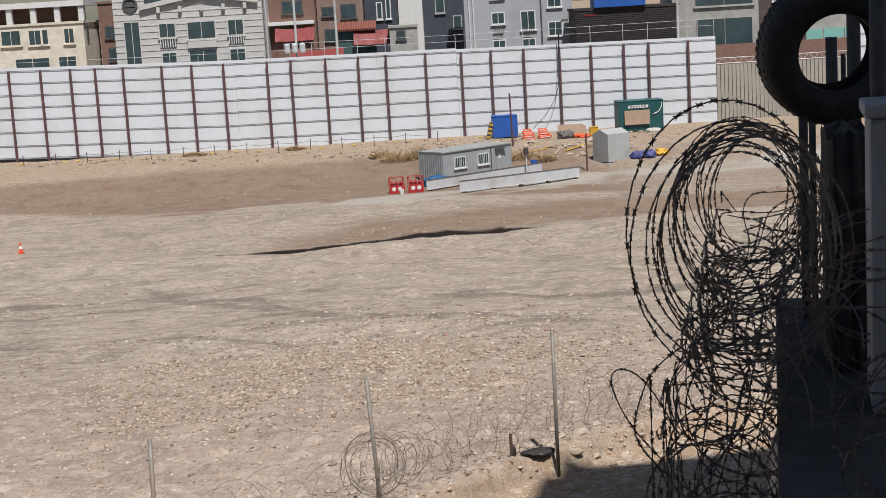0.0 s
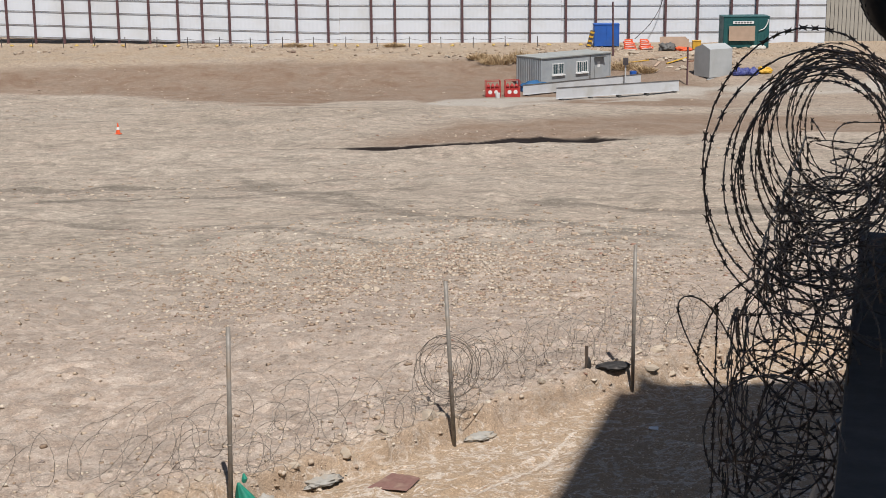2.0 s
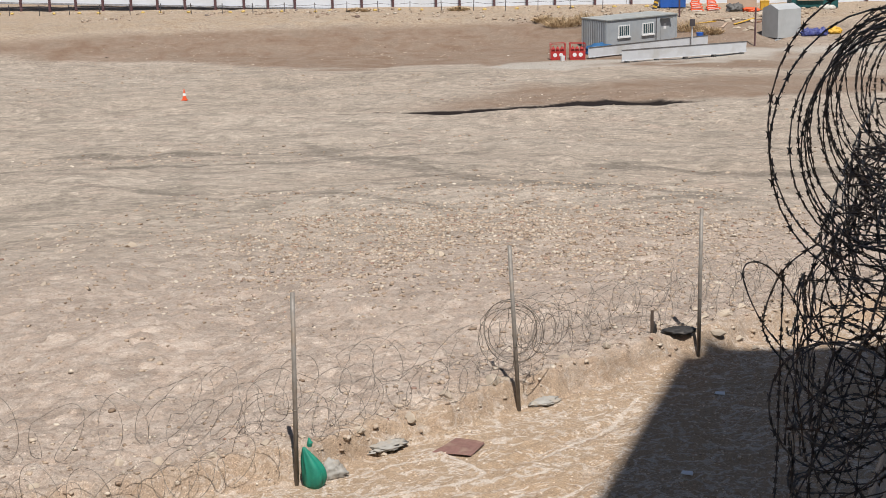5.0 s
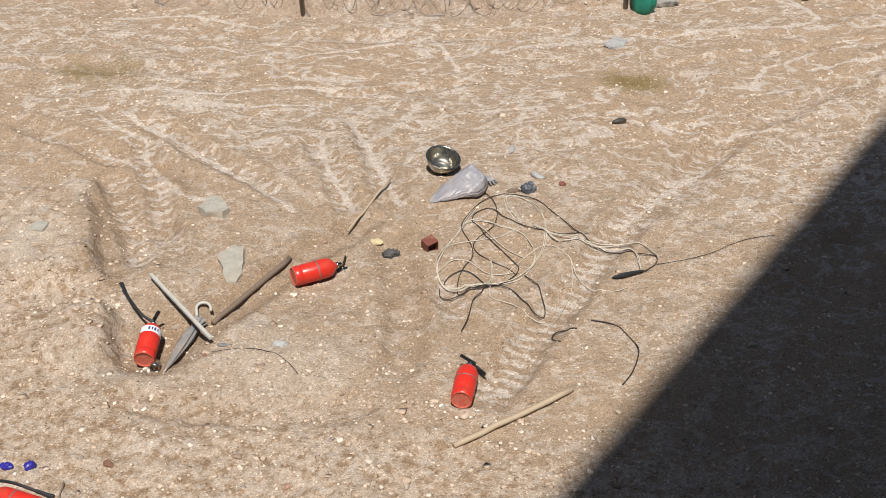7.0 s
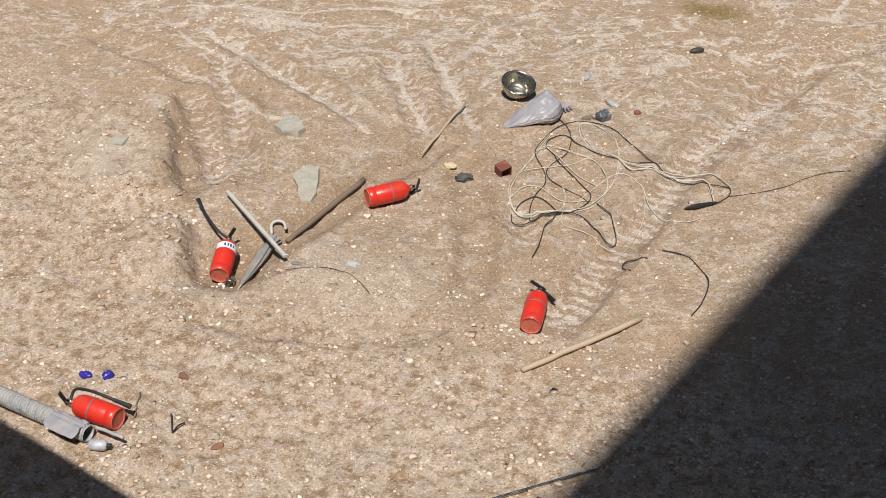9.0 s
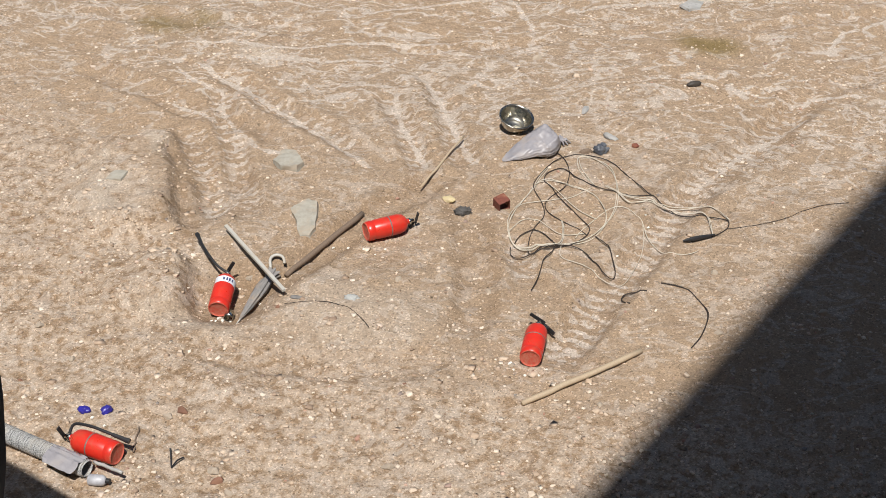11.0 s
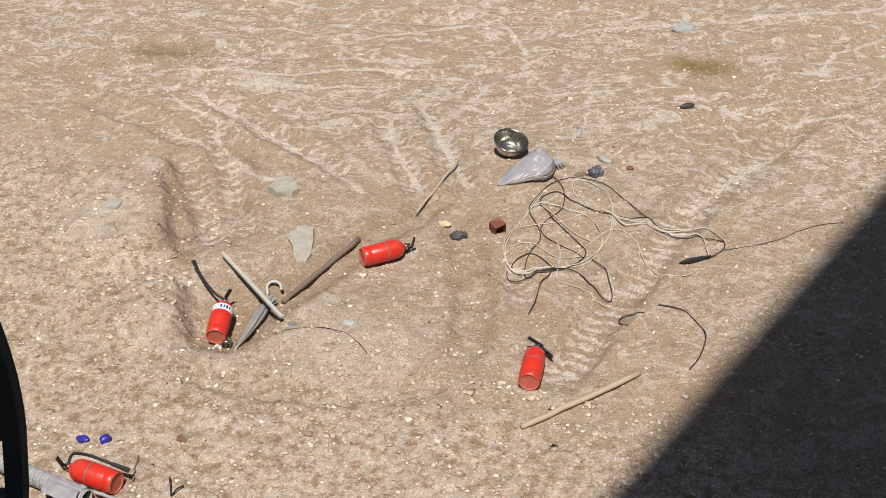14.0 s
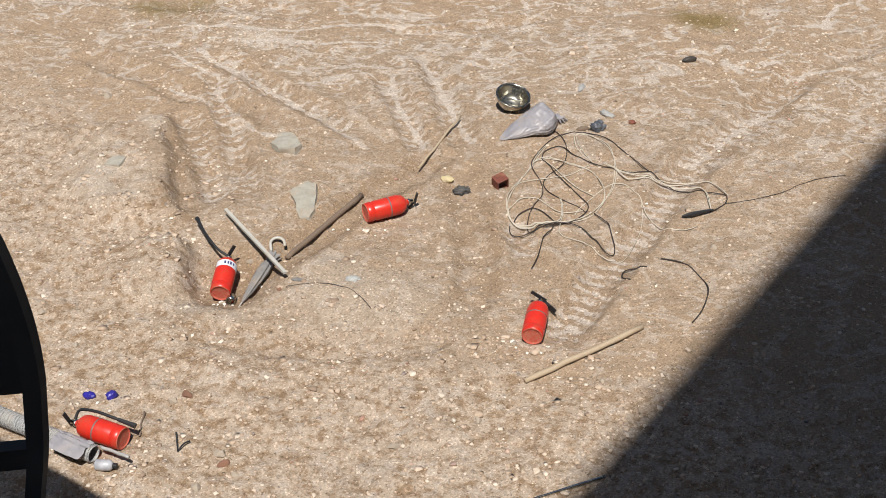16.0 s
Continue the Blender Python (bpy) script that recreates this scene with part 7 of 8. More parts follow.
bm = bmesh.new()
lo = [bm.verts.new((x, 179.55, z)) for x, z in ((-34.6, 7.35), (-34.6, 7.9), (-27.6, 9.15), (-20.4, 8.0), (-20.4, 7.5), (-27.6, 8.55))]
hi = [bm.verts.new((v.co.x, 179.79, v.co.z)) for v in lo]
for k in range(6):
    bm.faces.new((lo[k], lo[(k + 1) % 6], hi[(k + 1) % 6], hi[k]))
for ring in (lo, hi):
    bm.faces.new((ring[0], ring[1], ring[2], ring[5]))
    bm.faces.new((ring[5], ring[2], ring[3], ring[4]))
part("gable_moulding", bm, stone_grey, h)
part("side_pipe", tube(bmesh.new(), [(-19.6, 179.9, -2), (-19.6, 179.9, 11)], 0.10, 8), beam_grey, h)
house("brick_house", -20.0, -14.2, 187, 9.5, 8, brick_brown, "brown brick house with a pale balcony", [(-18.2, 6.0, -15.8, 7.4), (-18.6, 2.8, -16.2, 4.2)], frame_mat=frame_dark)
house("brick_house", -14.1, -8.3, 189, 9.8, 8, plaster("rose_brick", (0.27, 0.19, 0.16), (0.22, 0.15, 0.13), 2.2), "rose brick house with small windows", [(-13.4, 5.4, -12.0, 6.4), (-11.0, 5.0, -9.2, 6.6), (-13.2, 2.2, -11.9, 3.6)], frame_mat=frame_dark)
house("slate_house", -8.2, -4.0, 192, 10.0, 8, slate_blue, "dark slate-clad house with slim windows", [(-6.6, 4.6, -6.0, 6.6), (-5.4, 4.6, -4.9, 7.5)])
house("white_house", -3.9, -0.8, 194, 10.0, 8, white_paint, "plain white rendered house", [])
h = house("roof_hut", -4.8, -1.5, 178, 3.5, 4, modern_grey, "small flat-roofed rooftop hut", [(-3.9, 2.2, -3.0, 3.1)], frame_mat=frame_dark)


def awning(x0, x1, y, z0, z1, out):
    t = thing("awning", "red cloth awning between houses", "awning", group="red awnings")
    bm = bmesh.new()
    n = 10
    rows = []
    for k in range(n + 1):
        x = x0 + (x1 - x0) * k / n
        sag = 0.18 * math.sin(k / n * math.pi)
        rows.append([bm.verts.new(p) for p in ((x, y - out, z0 - sag * 0.3), (x, y, z1 - sag), (x, y + 0.05, z1 - sag - 0.05), (x, y - out + 0.05, z0 - 0.05 - sag * 0.3))])
    for p, q in zip(rows, rows[1:]):
        for i in range(4):
            bm.faces.new((p[i], q[i], q[(i + 1) % 4], p[(i + 1) % 4]))
    part("awning_cloth", bm, awning_red, t)
    for x in (x0 + 0.1, x1 - 0.1):
        part("awning_pole", tube(bmesh.new(), [(x, y - out, z0), (x, y - out, -6.0)], 0.05, 6), dark_steel, t)
    return t


awning(-19.0, -14.2, 184, 2.6, 4.2, 1.4)
awning(-16.6, -10.4, 178, 0.3, 1.6, 1.4)
awning(-9.3, -4.4, 182, 1.7, 3.5, 1.2)
t = thing("canopy_strip", "white canopy strip over a balcony", "canopy")
part("canopy_sheet", boxed((-20.1, 185.5, 4.5), (-14.3, 186.9, 4.95), None, 0.05), white_paint, t)
t = thing("tile_roof", "low red tiled lean-to roof", "roof")
bm = bmesh.new()
for k in range(16):
    tube(bm, [(-11.2 + 0.3 * k, 181.5, 3.5), (-11.2 + 0.3 * k, 184.5, 4.4)], 0.16, 6)
part("tile_rows", bm, stuff("red_clay_tile", (0.25, 0.09, 0.06), (0.19, 0.07, 0.05), 0.8, grain=3), t)
part("lean_to_wall", boxed((-11.2, 182.2, -8), (-6.6, 184.4, 3.4)), stuff("teal_board", (0.05, 0.11, 0.11), None, 0.7, grain=2), t)
house("slate_house", -0.75, 4.6, 200, 12.0, 9, slate_blue, "tall dark slate-clad house", [(3.3, 2.7, 4.3, 4.3), (1.0, 4.9, 2.1, 7.2)], frame_mat=block_grey)
h = house("grey_apartment", 4.4, 17.8, 185, 12.0, 10, block_grey, "pale grey brick apartment house with small windows", [(7.8, 3.2, 9.3, 4.5), (11.4, 2.3, 13.1, 4.5), (14.8, 1.4, 16.4, 3.0), (7.8, -0.7, 9.3, 1.1), (11.5, -0.7, 13.0, 1.1), (14.8, 4.9, 16.4, 6.4), (7.8, 6.3, 9.3, 7.6)])
for x in (5.0, 5.5, 13.9):
    part("downpipe", tube(bmesh.new(), [(x, 184.9, -6), (x, 184.9, 12)], 0.09, 6), frame_dark if x > 10 else white_paint, h)
for x0, x1 in ((7.9, 9.2), (11.5, 13.0)):
    part("flower_rail", boxed((x0, 184.6, 1.9), (x1, 184.66, 2.0)), frame_dark, h)
    part("flower_rail", boxed((x0, 184.6, 2.5), (x1, 184.66, 2.6)), frame_dark, h)
    for k in range(6):
        part("rail_bar", boxed((x0 + k * (x1 - x0) / 5.4, 184.6, 2.0), (x0 + k * (x1 - x0) / 5.4 + 0.05, 184.66, 2.5)), frame_dark, h)
h = house("boarded_house", 17.2, 29.4, 176, 4.2, 8, louvre, "dark brown house faced with horizontal boards", [])
for k in range(30):
    part("board", boxed((17.2, 175.9, -2.2 + 0.21 * k), (29.4, 175.998, -2.05 + 0.21 * k)), louvre, h)
part("roof_sheet", boxed((19.5, 175.5, 4.5), (25.5, 180, 5.6)), tank_blue, h, "blue sheeting on the roof")
for k in range(3):
    part("red_mark", boxed((18.2 + 0.55 * k, 175.86, 3.55), (18.6 + 0.55 * k, 175.899, 3.75)), awning_red, h)
h = house("concrete_house", 29.5, 40.0, 181, 12.0, 9, modern_grey, "grey concrete house with wide dark windows", [(32.5, -1.1, 39.2, 2.3), (32.3, 3.9, 39.3, 7.5), (32.5, -6.5, 39.2, -3.2)], frame_mat=modern_grey)
house("brick_house", 40.05, 46.0, 182, 12.0, 9, plaster("dark_brick", (0.10, 0.072, 0.066), (0.075, 0.055, 0.05), 2.2), "dark brick house beside a concrete one", [(42.0, 0.0, 44.0, 2.0), (42.0, 4.0, 44.0, 6.0)])
h = house("green_glass_house", 46.2, 60.0, 186, 12.0, 9, modern_grey, "house with pale green glazing above a gate", [], frame_mat=white_paint)
for k in range(5):
    part("glass_bay", boxed((46.6 + 2.6 * k, 185.9, -3.0), (49.0 + 2.6 * k, 185.99, 0.2)), stuff("pale_green_glass", (0.22, 0.48, 0.44), (0.20, 0.42, 0.40), 0.2, grain=0.5, relief=0) if k == 0 else bpy.data.materials["pale_green_glass"], h)


def street_pole(x, y, high, gear):
    t = thing("utility_pole", "concrete utility pole with wires", "utility pole", group="utility poles")
    part("mast", tube(bmesh.new(), [(x, y, -8.0), (x + 0.1, y, high)], 0.17, 10, taper=[1.0, 0.75]), beam_grey, t)
    part("cross_arm", boxed((x - 1.0, y - 0.06, high - 1.2), (x + 1.0, y + 0.06, high - 1.05)), dark_steel, t)
    if gear:
        for k in range(3):
            part("transformer", lathe(bmesh.new(), [(0, 0), (0.32, 0), (0.34, 0.1), (0.34, 0.9), (0.25, 1.05), (0, 1.1)], 14, Matrix.Translation((x - 0.95 + 0.85 * k, y - 0.45, 1.6))), beam_grey, t)
    for k in range(3):
        part("service_wire", tube(bmesh.new(), [(x, y, high - 1.1 + 0.3 * k), (x + 8, y + 3, high - 1.9 + 0.3 * k), (x + 17, y + 5, high - 1.0 + 0.2 * k)], 0.02, 4), dark_steel, t)
    return t


street_pole(-14.9, 165.0, 9.5, True)
street_pole(-10.6, 168.0, 9.0, False)
street_pole(27.4, 165.0, 9.5, False)
lane = tagged(part("lane_wall", boxed((-75, 171.0, -9.0), (70, 171.3, -0.5)), brick_brown), "long brown brick garden wall behind the hoarding", "wall", kind="structure")
house("brick_house", -72, -58.2, 192, 8.0, 8, brick_brown, "red-brown brick house with teal glazing", [(-68, 3.6, -66, 5.4), (-63.5, 1.0, -60, 6.0)], frame_mat=white_paint)
house("cream_house", -90, -72.5, 192, 7.0, 8, cream, "pale rendered house at the end of the lane", [(-84, 3, -82, 5), (-78, 3, -76, 5)])
house("grey_apartment", 61, 80, 190, 12.0, 9, block_grey, "grey brick apartment house past the gate", [(65, 2, 67, 4), (71, 2, 73, 4)])

h = house("glass_stair_tower", -60.4, -57.1, 191, 9.0, 7, white_paint, "narrow white stair tower with dark teal glazing", [])
teal_glass = stuff("teal_glass", (0.035, 0.13, 0.13), (0.02, 0.085, 0.09), 0.12, grain=0.5, relief=0)
for k in range(6):
    part("glass_bay", boxed((-59.7, 190.9, -2.0 + 1.75 * k), (-57.2, 190.99, -0.35 + 1.75 * k)), teal_glass, h)


# ---- stones ----
def stone_material(name, light):
    m, nt, p = shader(name)
    geo = nt.nodes.new("ShaderNodeNewGeometry")
    col = ramp(nt, geo.outputs["Random Per Island"], [(0.0, (0.187, 0.132, 0.092)), (0.3, (0.306, 0.230, 0.166)), (0.7, (0.357, 0.285, 0.217)), (0.95, (0.451, 0.391, 0.319)), (0.98, (0.24, 0.13, 0.09)), (1.0, (0.16, 0.145, 0.13))])
    g = noise_tex(nt, 30, 4)
    col = mix(nt, 1.0, col, ramp(nt, g, [(0.3, 0.8), (0.7, 1.15)]), "MULTIPLY")
    col = mix(nt, 1.0, col, (light, light, light), "MULTIPLY")
    nt.links.new(col, p.inputs["Base Color"])
    p.inputs["Roughness"].default_value = 0.93
    return m


mixed_stone = stone_material("mixed_stone", 1.0)
pale_grit = stone_material("pale_grit", 1.65)
bank_grit = stone_material("bank_grit", 1.2)
CHIP_V = np.array([(a, b, c) for a in (-1, 1) for b in (-1, 1) for c in (-1, 1)]) * 0.72
CHIP_F = np.array([(0, 1, 3, 2), (4, 6, 7, 5), (0, 4, 5, 1), (2, 3, 7, 6), (0, 2, 6, 4), (1, 5, 7, 3)])


def gravel(name, xs, ys, sizes, label, seed, mat=mixed_stone, flat=1.0):
    g = np.random.default_rng(seed)
    n = len(xs)
    zs = heights(xs, ys)
    v = CHIP_V[None] + 0.42 * (g.random((n, 8, 3)) - 0.5) * 2
    v[:, 1::2, :2] *= g.uniform(0.45, 1.0, (n, 1, 1))
    v = v * np.stack([g.uniform(0.7, 1.3, n), g.uniform(0.7, 1.3, n), g.uniform(0.35, 0.75, n) * flat], -1)[:, None] * sizes[:, None, None]
    a = g.uniform(0, 6.28, n)
    c, s = np.cos(a)[:, None], np.sin(a)[:, None]
    x = v[..., 0] * c - v[..., 1] * s + xs[:, None]
    y = v[..., 0] * s + v[..., 1] * c + ys[:, None]
    z = v[..., 2] + zs[:, None] + sizes[:, None] * 0.22 * flat
    co = np.stack([x, y, z], -1).reshape(-1, 3)
    f = (CHIP_F[None] + 8 * np.arange(n)[:, None, None]).reshape(-1, 4)
    me_ = bpy.data.meshes.new(name)
    me_.vertices.add(len(co))
    me_.vertices.foreach_set("co", co.astype(np.float32).ravel())
    me_.loops.add(len(f) * 4)
    me_.loops.foreach_set("vertex_index", f.ravel().astype(np.int32))
    me_.polygons.add(len(f))
    me_.polygons.foreach_set("loop_start", np.arange(0, len(f) * 4, 4, dtype=np.int32))
    me_.update(calc_edges=True)
    me_.materials.append(mat)
    return tagged(new(name, me_), label, "stones", kind="stuff")


g_ = np.random.default_rng(11)
n = 70000
xs, ys = g_.uniform(-9, 3, n), g_.uniform(4.0, 19.0, n)
keep = (ys < np.interp(xs, LINE_X, LINE_Y)) & (g_.random(n) < 0.25 + 0.75 * ease(0.45, 0.62, fbm(xs * 0.6, ys * 0.6, 3, 2)) + 0.35 * (ys < 7.4))
xs, ys = xs[keep], ys[keep]
gravel("yard_pebbles", xs, ys, 0.004 + 0.013 * g_.random(len(xs)) ** 3.2 + 0.018 * g_.random(len(xs)) * (g_.random(len(xs)) > 0.965), "small pale pebbles scattered over the sandy yard", 1, pale_grit, 0.7)
n = 150000
xs, ys = g_.uniform(-14, 7, n), 11 + 36 * g_.random(n) ** 1.15
past = ys - np.interp(xs, LINE_X, LINE_Y)
belt = np.exp(-(((xs + 2.0) / 5.5) ** 2 + ((ys - 30) / 10.5) ** 2) ** 1.5)
dens = ease(0.05, 0.3, past) * (0.05 + 0.85 * belt * (0.35 + 0.65 * ease(0.40, 0.56, fbm(xs * 0.4 + 3, ys * 0.3, 3, 4))) + 0.16 * (past < 2.0))
keep = g_.random(n) < dens
xs, ys = xs[keep], ys[keep]
gravel("bank_rubble", xs, ys, (0.008 + 0.032 * g_.random(len(xs)) ** 3.0) * (1 + 0.030 * (ys - 15)), "pale broken concrete rubble on the slope", 2, bank_grit, 0.85)
n = 1100
xs = g_.uniform(-11, 3.5, n)
ys = np.interp(xs, LINE_X, LINE_Y) + 0.10 + 1.05 * g_.random(n) ** 1.2
keep = g_.random(n) < 0.15 + 0.85 * ease(0.42, 0.58, fbm(xs * 0.8, ys * 0.8, 3, 5))
xs, ys = xs[keep], ys[keep]
gravel("bank_edge_lumps", xs, ys, 0.008 + 0.038 * g_.random(len(xs)) ** 3.4, "broken lumps of soil along the edge of the bank", 6, bank_grit, 0.8)
n = 16000
xs, ys = g_.uniform(-45, 25, n), g_.uniform(35, 134, n)
keep = (g_.random(n) < 0.10 + 0.9 * ease(0.5, 0.64, fbm(xs * 0.07 + 2, ys * 0.06, 3, 5))) & (np.abs(ys - np.interp(xs, DITCH_X, DITCH_Y)) > 1.4)
xs, ys = xs[keep], ys[keep]
gravel("slope_stones", xs, ys, 0.02 + 0.10 * g_.random(len(xs)) ** 4, "scattered stones on the far slope", 3, bank_grit, 0.7)
n = 7000
xs, ys = g_.uniform(-8.5, -0.2, n), g_.uniform(4.4, 10.0, n)
keep = (ys < np.interp(xs, GRAVEL_X, GRAVEL_Y) + 0.4) & (g_.random(n) < 0.3 + 0.7 * ease(0.42, 0.58, fbm(xs * 1.3, ys * 1.3, 3, 1)))
xs, ys = xs[keep], ys[keep]
gravel("yard_stones", xs, ys, 0.006 + 0.020 * g_.random(len(xs)) ** 2.8, "flat broken stones trodden into the gravelly yard", 5, pale_grit, 0.45)
n = 1500
xs, ys = g_.uniform(-50, 30, n), g_.uniform(138.5, 148, n)
keep = g_.random(n) < 0.15 + 0.85 * ease(0.46, 0.6, fbm(xs * 0.12 + 4, ys * 0.2, 3, 1))
xs, ys = xs[keep], ys[keep]
gravel("hoarding_foot_rubble", xs, ys, 0.06 + 0.20 * g_.random(len(xs)) ** 3, "lumps of soil and rubble along the foot of the hoarding", 4)


def rock_mesh(seed, mat):
    bm = bmesh.new()
    bmesh.ops.create_icosphere(bm, subdivisions=2, radius=1.0)
    off = Vector((seed * 3.7, seed * 1.3, 0))
    r = random.Random(seed)
    planes = [(Vector((r.uniform(-1, 1), r.uniform(-1, 1), r.uniform(-0.4, 1))).normalized(), r.uniform(0.42, 0.72)) for _ in range(10)]
    for v in bm.verts:
        for nrm, dist in planes:
            k = v.co.dot(nrm)
            if k > dist:
                v.co -= nrm * (k - dist)
        v.co += v.co * 0.12 * noise.noise(v.co * 2.2 + off)
    bmesh.ops.recalc_face_normals(bm, faces=bm.faces)
    me_ = bpy.data.meshes.new("stone")
    bm.to_mesh(me_)
    bm.free()
    me_.materials.append(mat)
    return me_


PALE_ROCKS = [rock_mesh(k, concrete) for k in range(6)]
BROWN_ROCKS = [rock_mesh(k + 10, brown_stone) for k in range(3)]


white_crumb = stuff("white_plaster", (0.74, 0.72, 0.66), (0.66, 0.63, 0.56), 0.9, grain=30)
CRUMBS = [rock_mesh(k + 20, white_crumb) for k in range(3)]


def crumb(x, y, size, kind):
    ob = new("plaster_crumb", CRUMBS[kind % 3])
    ob.matrix_world = Matrix.Translation((x, y, on_ground(x, y) + size * 0.3)) @ Matrix.Rotation(kind * 1.9, 4, "Z") @ Matrix.Diagonal((size, size * 0.8, size * 0.6, 1))
    return tagged(ob, "white plaster crumb lying beside a fire extinguisher", "crumb", "white plaster crumbs")


for k, (x, y, s) in enumerate([(-4.62, 6.86, 0.022), (-4.57, 6.83, 0.017), (-4.66, 6.83, 0.014), (-4.53, 6.86, 0.012), (-4.60, 6.79, 0.012), (-4.45, 7.13, 0.018), (-4.52, 7.27, 0.020), (-2.57, 7.09, 0.020), (-2.53, 7.05, 0.012), (-2.36, 7.06, 0.015), (-2.33, 7.12, 0.012),
                               (-2.44, 7.02, 0.014), (-3.88, 7.99, 0.014), (-3.92, 7.90, 0.012), (-4.02, 7.92, 0.014), (-4.15, 7.93, 0.016), (-4.27, 7.92, 0.018), (-4.72, 5.52, 0.016), (-4.62, 5.50, 0.014), (-4.52, 5.45, 0.016), (-2.30, 8.55, 0.014), (-2.20, 9.0, 0.016), (-2.25, 9.08, 0.014)]):
    crumb(x, y, s, k)


def stone(x, y, size, kind=0, flat=0.6, turn=0.0, brown=False):
    ob = new("stone", (BROWN_ROCKS if brown else PALE_ROCKS)[kind % (3 if brown else 6)])
    ob.matrix_world = Matrix.Translation((x, y, on_ground(x, y) + size * flat * 0.35)) @ Matrix.Rotation(turn, 4, "Z") @ Matrix.Diagonal((size * 1.15, size * 0.9, size * flat, 1))
    return tagged(ob, "brown broken stone on gravelly soil" if brown else "pale broken concrete lump on soil", "stone", "larger loose stones")


for k in range(30):
    r = random.Random(500 + k)
    x, y = r.uniform(7.6, 16.5), r.uniform(135.0, 140.8)
    z = r.uniform(0.2, 0.55)
    ob = new("boulder", (PALE_ROCKS + BROWN_ROCKS[:1])[k % 7])
    ob.matrix_world = Matrix.Translation((x, y, on_ground(x, y) + z * 0.15)) @ Matrix.Rotation(k * 1.7, 4, "Z") @ Matrix.Rotation(r.uniform(-0.5, 0.5), 4, "X") @ Matrix.Diagonal((z * r.uniform(0.9, 1.8), z * 0.8, z * r.uniform(0.4, 0.8), 1))
    tagged(ob, "pale angular boulder or building scrap on the far bank", "rubble", "boulders on the far bank")
for k, (x, y, turn, ln) in enumerate([(8.4, 137.5, 20, 2.2), (10.2, 138.6, -12, 1.8), (12.0, 137.0, 35, 2.4), (13.6, 138.4, 5, 1.9), (15.6, 136.6, -25, 1.6), (10.9, 136.2, 70, 1.5)]):
    ob = part("plank", boxed((0, -0.11, 0), (ln, 0.11, 0.06), None, 0.008), ply if k % 2 else yellow_paint)
    ob.matrix_world = Matrix.Translation((x, y, on_ground(x, y) + 0.05)) @ Matrix.Rotation(radians(turn), 4, "Z") @ Matrix.Rotation(radians(-4 - 3 * (k % 3)), 4, "Y")
    tagged(ob, "loose building plank lying among rubble", "plank", "loose planks on the far bank")
for k, (x, y, s) in enumerate([(1.55, 18.75, 0.11), (1.85, 19.0, 0.09), (1.7, 19.35, 0.13), (2.05, 18.8, 0.07), (2.25, 19.3, 0.11), (1.4, 19.1, 0.08), (1.15, 18.9, 0.09), (2.45, 19.0, 0.06), (2.6, 19.6, 0.10), (1.95, 19.7, 0.09), (1.3, 19.5, 0.07), (0.8, 18.8, 0.06)]):
    stone(x, y, s, k, 0.55, k * 2.1)


def dry_bush(x, y, wide, high, count, seed):
    """A dead clump of straw-coloured stems, leaning outward."""
    r = random.Random(seed)
    t = thing("dry_bush", "dead straw-coloured bush on the far bank", "bush", Matrix.Translation((x, y, on_ground(x, y) - 0.05)), group="dry bushes on the far bank")
    for tuft in range(4):
        verts, faces = [], []
        for _ in range(count // 4):
            a, q = r.uniform(0, 6.28), r.random() ** 0.6
            foot = Vector((math.cos(a), math.sin(a) * 0.6, 0)) * wide * 0.45 * q
            tip = foot * 1.7 + Vector((r.uniform(-0.3, 0.3), r.uniform(-0.3, 0.3), high * r.uniform(0.35, 1.0) * (1.1 - 0.6 * q)))
            half = (foot + tip) / 2 + Vector((r.uniform(-0.15, 0.15), r.uniform(-0.15, 0.15), 0.12))
            side = Vector((r.uniform(-1, 1), r.uniform(-1, 1), 0)).normalized() * 0.022
            n = len(verts)
            verts += [foot - side, foot + side, half + side, half - side, tip]
            faces += [(n, n + 1, n + 2, n + 3), (n + 3, n + 2, n + 4)]
        ob = link_mesh("tuft", verts, faces, dry_stem)
        ob.parent = t
    return t


dry_stem = stuff("dry_stem", (0.50, 0.37, 0.22), (0.36, 0.25, 0.14), 0.9, grain=3)
for k, (x, y, w_, h_) in enumerate([(-3.6, 137.5, 3.0, 1.3), (-1.6, 138.2, 2.6, 1.5), (-5.2, 139.0, 2.2, 0.9), (8.0, 135.5, 2.6, 1.3), (9.8, 134.4, 2.0, 1.0), (-14.0, 146.0, 1.8, 0.6), (-24.0, 146.2, 2.2, 0.6), (16.8, 136.5, 2.0, 0.8)]):
    dry_bush(x, y, w_, h_, 520, 900 + k)

pale_cloth = stuff("pale_torn_sheet", (0.33, 0.315, 0.285), (0.25, 0.235, 0.21), 0.7, grain=14, wear=7, dirt=(0.36, 0.30, 0.23), relief=0.5, depth=0.006)
lump("torn_sheet", (-2.72, 13.98), (0.15, 0.08, 0.13), pale_cloth, "crumpled pale plastic sheet beside a green bag", "sheet", 51, 0.28, 20, 0.38)
lump("torn_sheet", (-2.25, 14.74), (0.26, 0.12, 0.05), pale_cloth, "torn pale plastic sheet trodden into the bank", "sheet", 52, 0.30, 45, 0.42)
lump("torn_sheet", (-0.62, 16.35), (0.18, 0.10, 0.045), pale_cloth, "torn pale plastic sheet trodden into the bank", "sheet", 53, 0.30, 30, 0.42)
BANK = 0.72
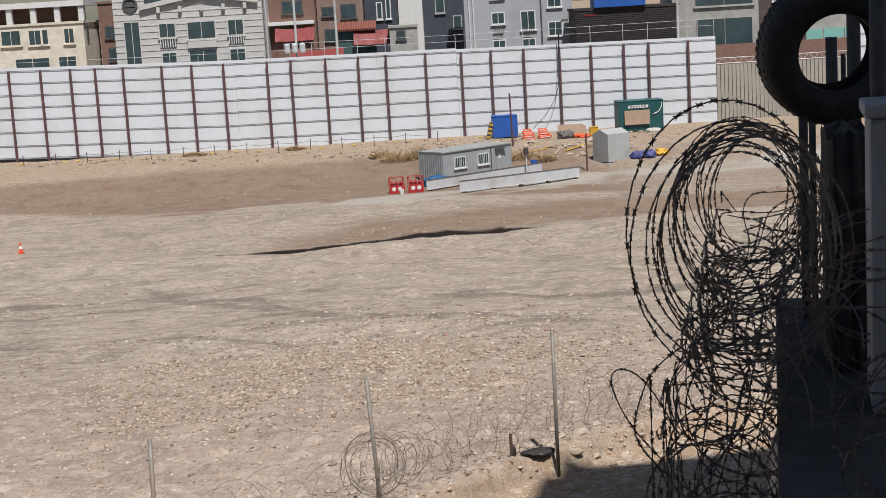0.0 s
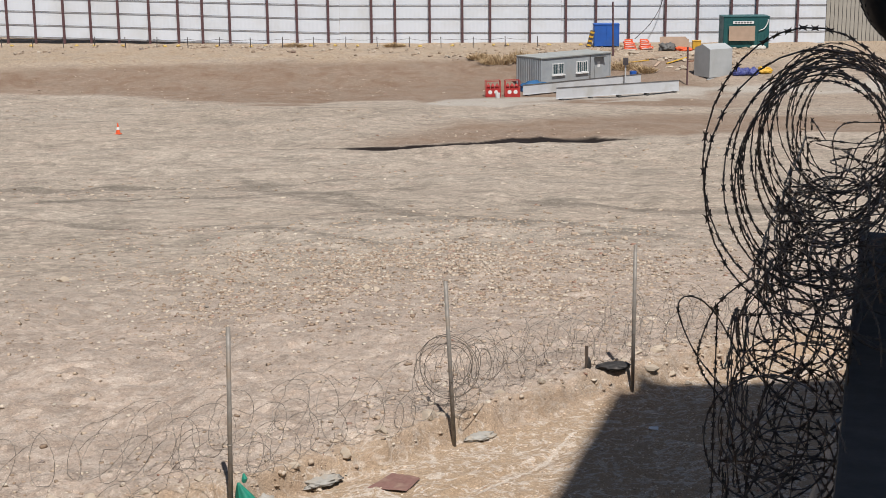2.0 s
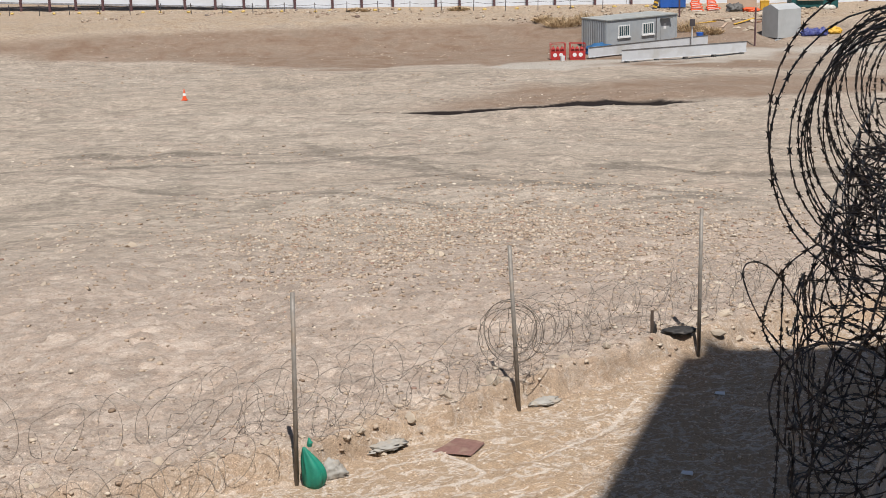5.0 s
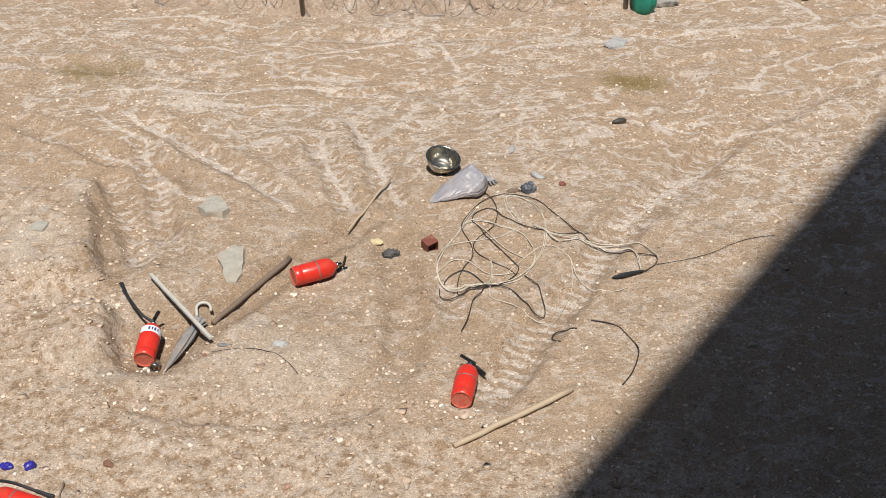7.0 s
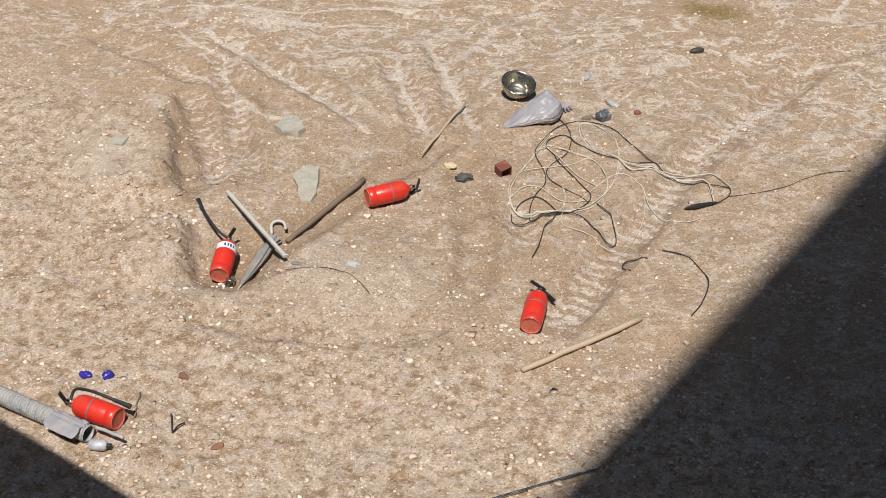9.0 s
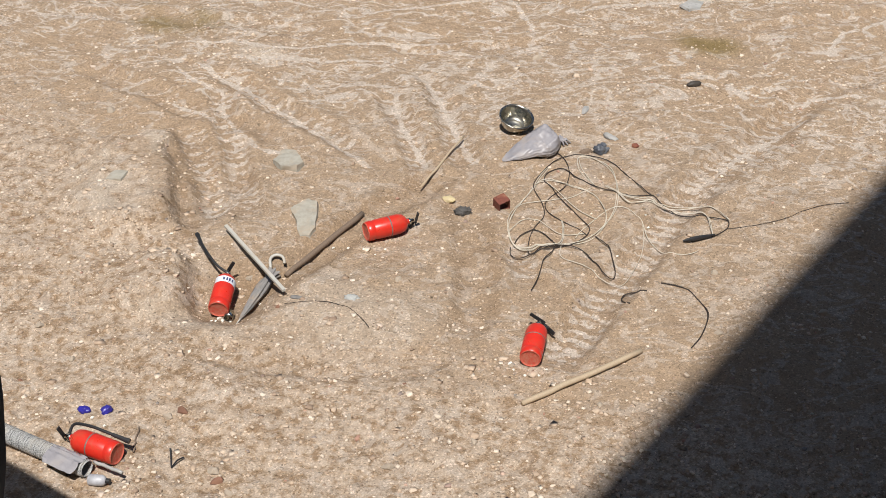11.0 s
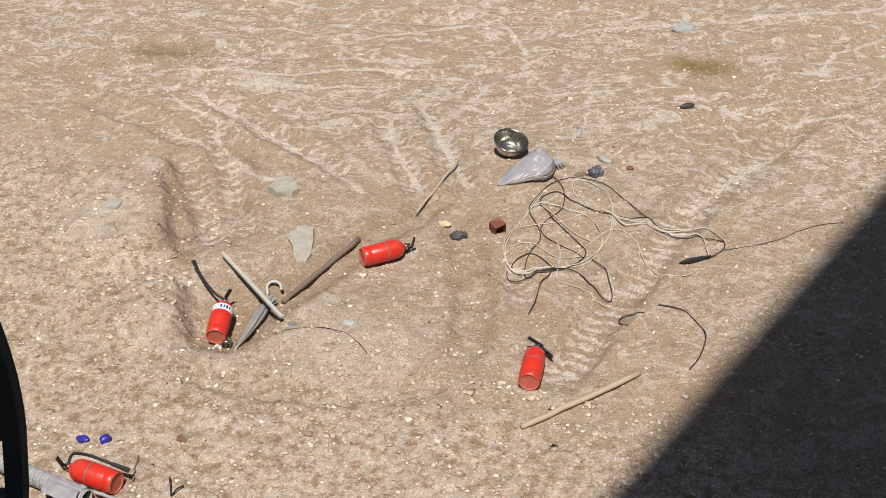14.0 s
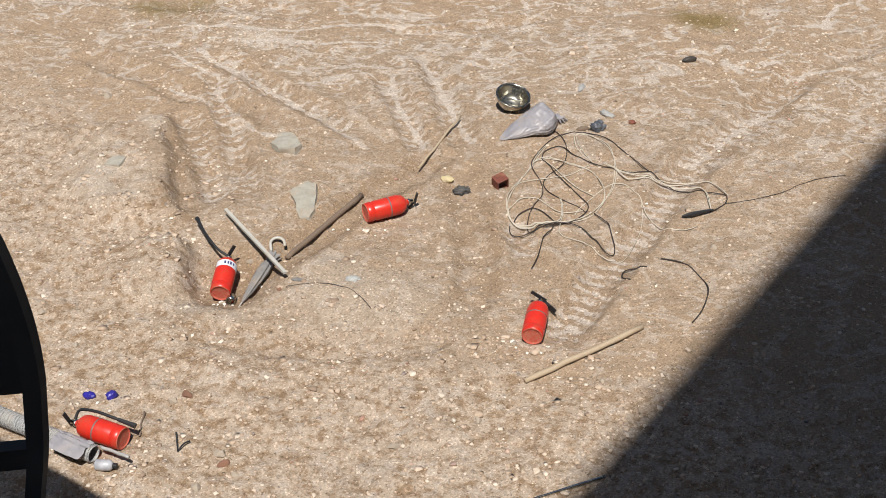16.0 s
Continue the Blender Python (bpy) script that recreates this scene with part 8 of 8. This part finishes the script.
for k, (x, y, s) in enumerate([(-2.52, 14.60, 0.10), (-2.28, 14.62, 0.10), (-2.05, 15.1, 0.14), (-4.51, 13.85, 0.12), (-4.94, 13.88, 0.10), (-1.05, 16.30, 0.15), (-1.22, 16.2, 0.18),
                               (-3.4, 14.05, 0.10), (-3.9, 13.75, 0.09), (-1.7, 15.6, 0.13), (-0.4, 17.1, 0.10), (0.1, 17.6, 0.11), (-5.6, 13.2, 0.10), (-6.6, 12.9, 0.13), (-7.3, 12.75, 0.10), (-2.94, 26.7, 0.16), (-9.5, 23.7, 0.14), (-10.4, 31.0, 0.22), (-3.2, 27.2, 0.14), (-3.33, 17.1, 0.05)]):
    stone(x, y, s * BANK, k, 0.7, k * 1.3)
for k, (x, y, s) in enumerate([(-4.32, 5.75, 0.035), (-3.81, 5.42, 0.05), (-3.65, 5.31, 0.035), (-3.80, 5.12, 0.04), (-3.76, 5.01, 0.03), (-4.35, 7.03, 0.018), (-4.65, 7.35, 0.03), (-4.62, 6.88, 0.022), (-4.59, 6.84, 0.02), (-4.66, 6.92, 0.02), (-2.56, 7.08, 0.022), (-2.36, 7.06, 0.018), (-2.40, 7.32, 0.018),
                               (-6.7, 7.0, 0.04), (-6.3, 6.3, 0.03), (-5.6, 6.2, 0.035), (-5.2, 6.0, 0.03), (-2.9, 5.9, 0.04), (-2.5, 6.3, 0.03), (-1.9, 6.9, 0.03), (-3.3, 6.2, 0.03), (-3.6, 7.6, 0.035), (-3.0, 7.8, 0.03), (-5.0, 9.3, 0.04), (-5.9, 9.8, 0.04), (-6.9, 9.0, 0.05), (-4.3, 9.9, 0.03), (-1.6, 8.6, 0.035),
                               (-1.4, 7.9, 0.03), (-1.0, 7.5, 0.035), (-0.8, 8.4, 0.04), (-0.3, 9.3, 0.04), (0.0, 10.4, 0.03), (-2.0, 10.6, 0.03), (-3.9, 11.3, 0.05), (-5.1, 11.0, 0.05), (-6.4, 11.4, 0.04), (-0.9, 12.6, 0.04)]):
    stone(x, y, s, k, 0.7, k * 1.7)
for k, (x, y, s) in enumerate([(-4.25, 5.81, 0.04), (-3.76, 5.36, 0.045), (-4.23, 7.0, 0.022), (-5.4, 5.7, 0.02), (-3.1, 6.6, 0.016)]):
    stone(x, y, s, k, 0.6, k * 1.1, True)


# ---- the house behind the camera: unseen blocks added to shade the yard ----
render_wall = stuff("house_render", (0.56, 0.55, 0.53), (0.50, 0.49, 0.47), 0.85, grain=8, wear=0.6, dirt=(0.42, 0.41, 0.40))


def house_block(name, e0, e1, d0, d1, z0, z1, label):
    ob = part(name, boxed((e0, d0, z0), (e1, d1, z1)), render_wall)
    ob.matrix_world = SITE
    return tagged(ob, label, "building", kind="structure")


SLANT = radians(13.0 - SUN_SIDE)       # the sun's bearing against the house front


def roof_for(reach):
    """The height of a roof edge whose shade falls so far in front of the house, and how far sideways it falls."""
    run = (reach + 0.4) / math.cos(SLANT)
    return run * math.tan(radians(SUN_UP)), run * math.sin(SLANT)


TALL, SIDE = roof_for(18.47)
LOW, _ = roof_for(3.79)
# unseen block, placed and sized so its shadow edge crosses the yard
house_block("shade_tower", -3.06 + SIDE * (1 - 0.9 / TALL), 34.0, -22.0, -0.4, -0.5, TALL - 0.9, "unseen tall block behind the terrace, added to shade the yard")
parapet = bmesh.new()
# the canted corner is made up to turn the far shadow edge
plan = [(0.0, -0.4), (5.5, 1.58), (5.5, -0.4), (34.0, -0.4), (34.0, -22.0), (0.0, -22.0)]
rims = [[parapet.verts.new((e - 2.86 + SIDE, d, z)) for e, d in plan] for z in (TALL - 0.9, TALL)]
for k in range(len(plan)):
    j = (k + 1) % len(plan)
    parapet.faces.new((rims[0][j], rims[0][k], rims[1][k], rims[1][j]))
parapet.faces.new(rims[0])
parapet.faces.new(list(reversed(rims[1])))
ob = part("shade_tower_parapet", parapet, render_wall)
ob.matrix_world = SITE
tagged(ob, "unseen roof edge of the tall block, canted to fit its shade", "building", kind="structure")
# unseen low block, its height set by where its shade should end
house_block("shade_low_wing", -30.0, -3.07 + SIDE * (1 - 0.9 / TALL), -14.0, -0.4, -0.5, LOW, "unseen low block beside the tall one, added to cast shade")
terrace = part("terrace", boxed((-1.62, -0.39, 4.12), (3.0, 0.85, 4.3)), render_wall)
terrace.matrix_world = SITE
tagged(terrace, "bare concrete terrace slab on the house front", "terrace", kind="structure")
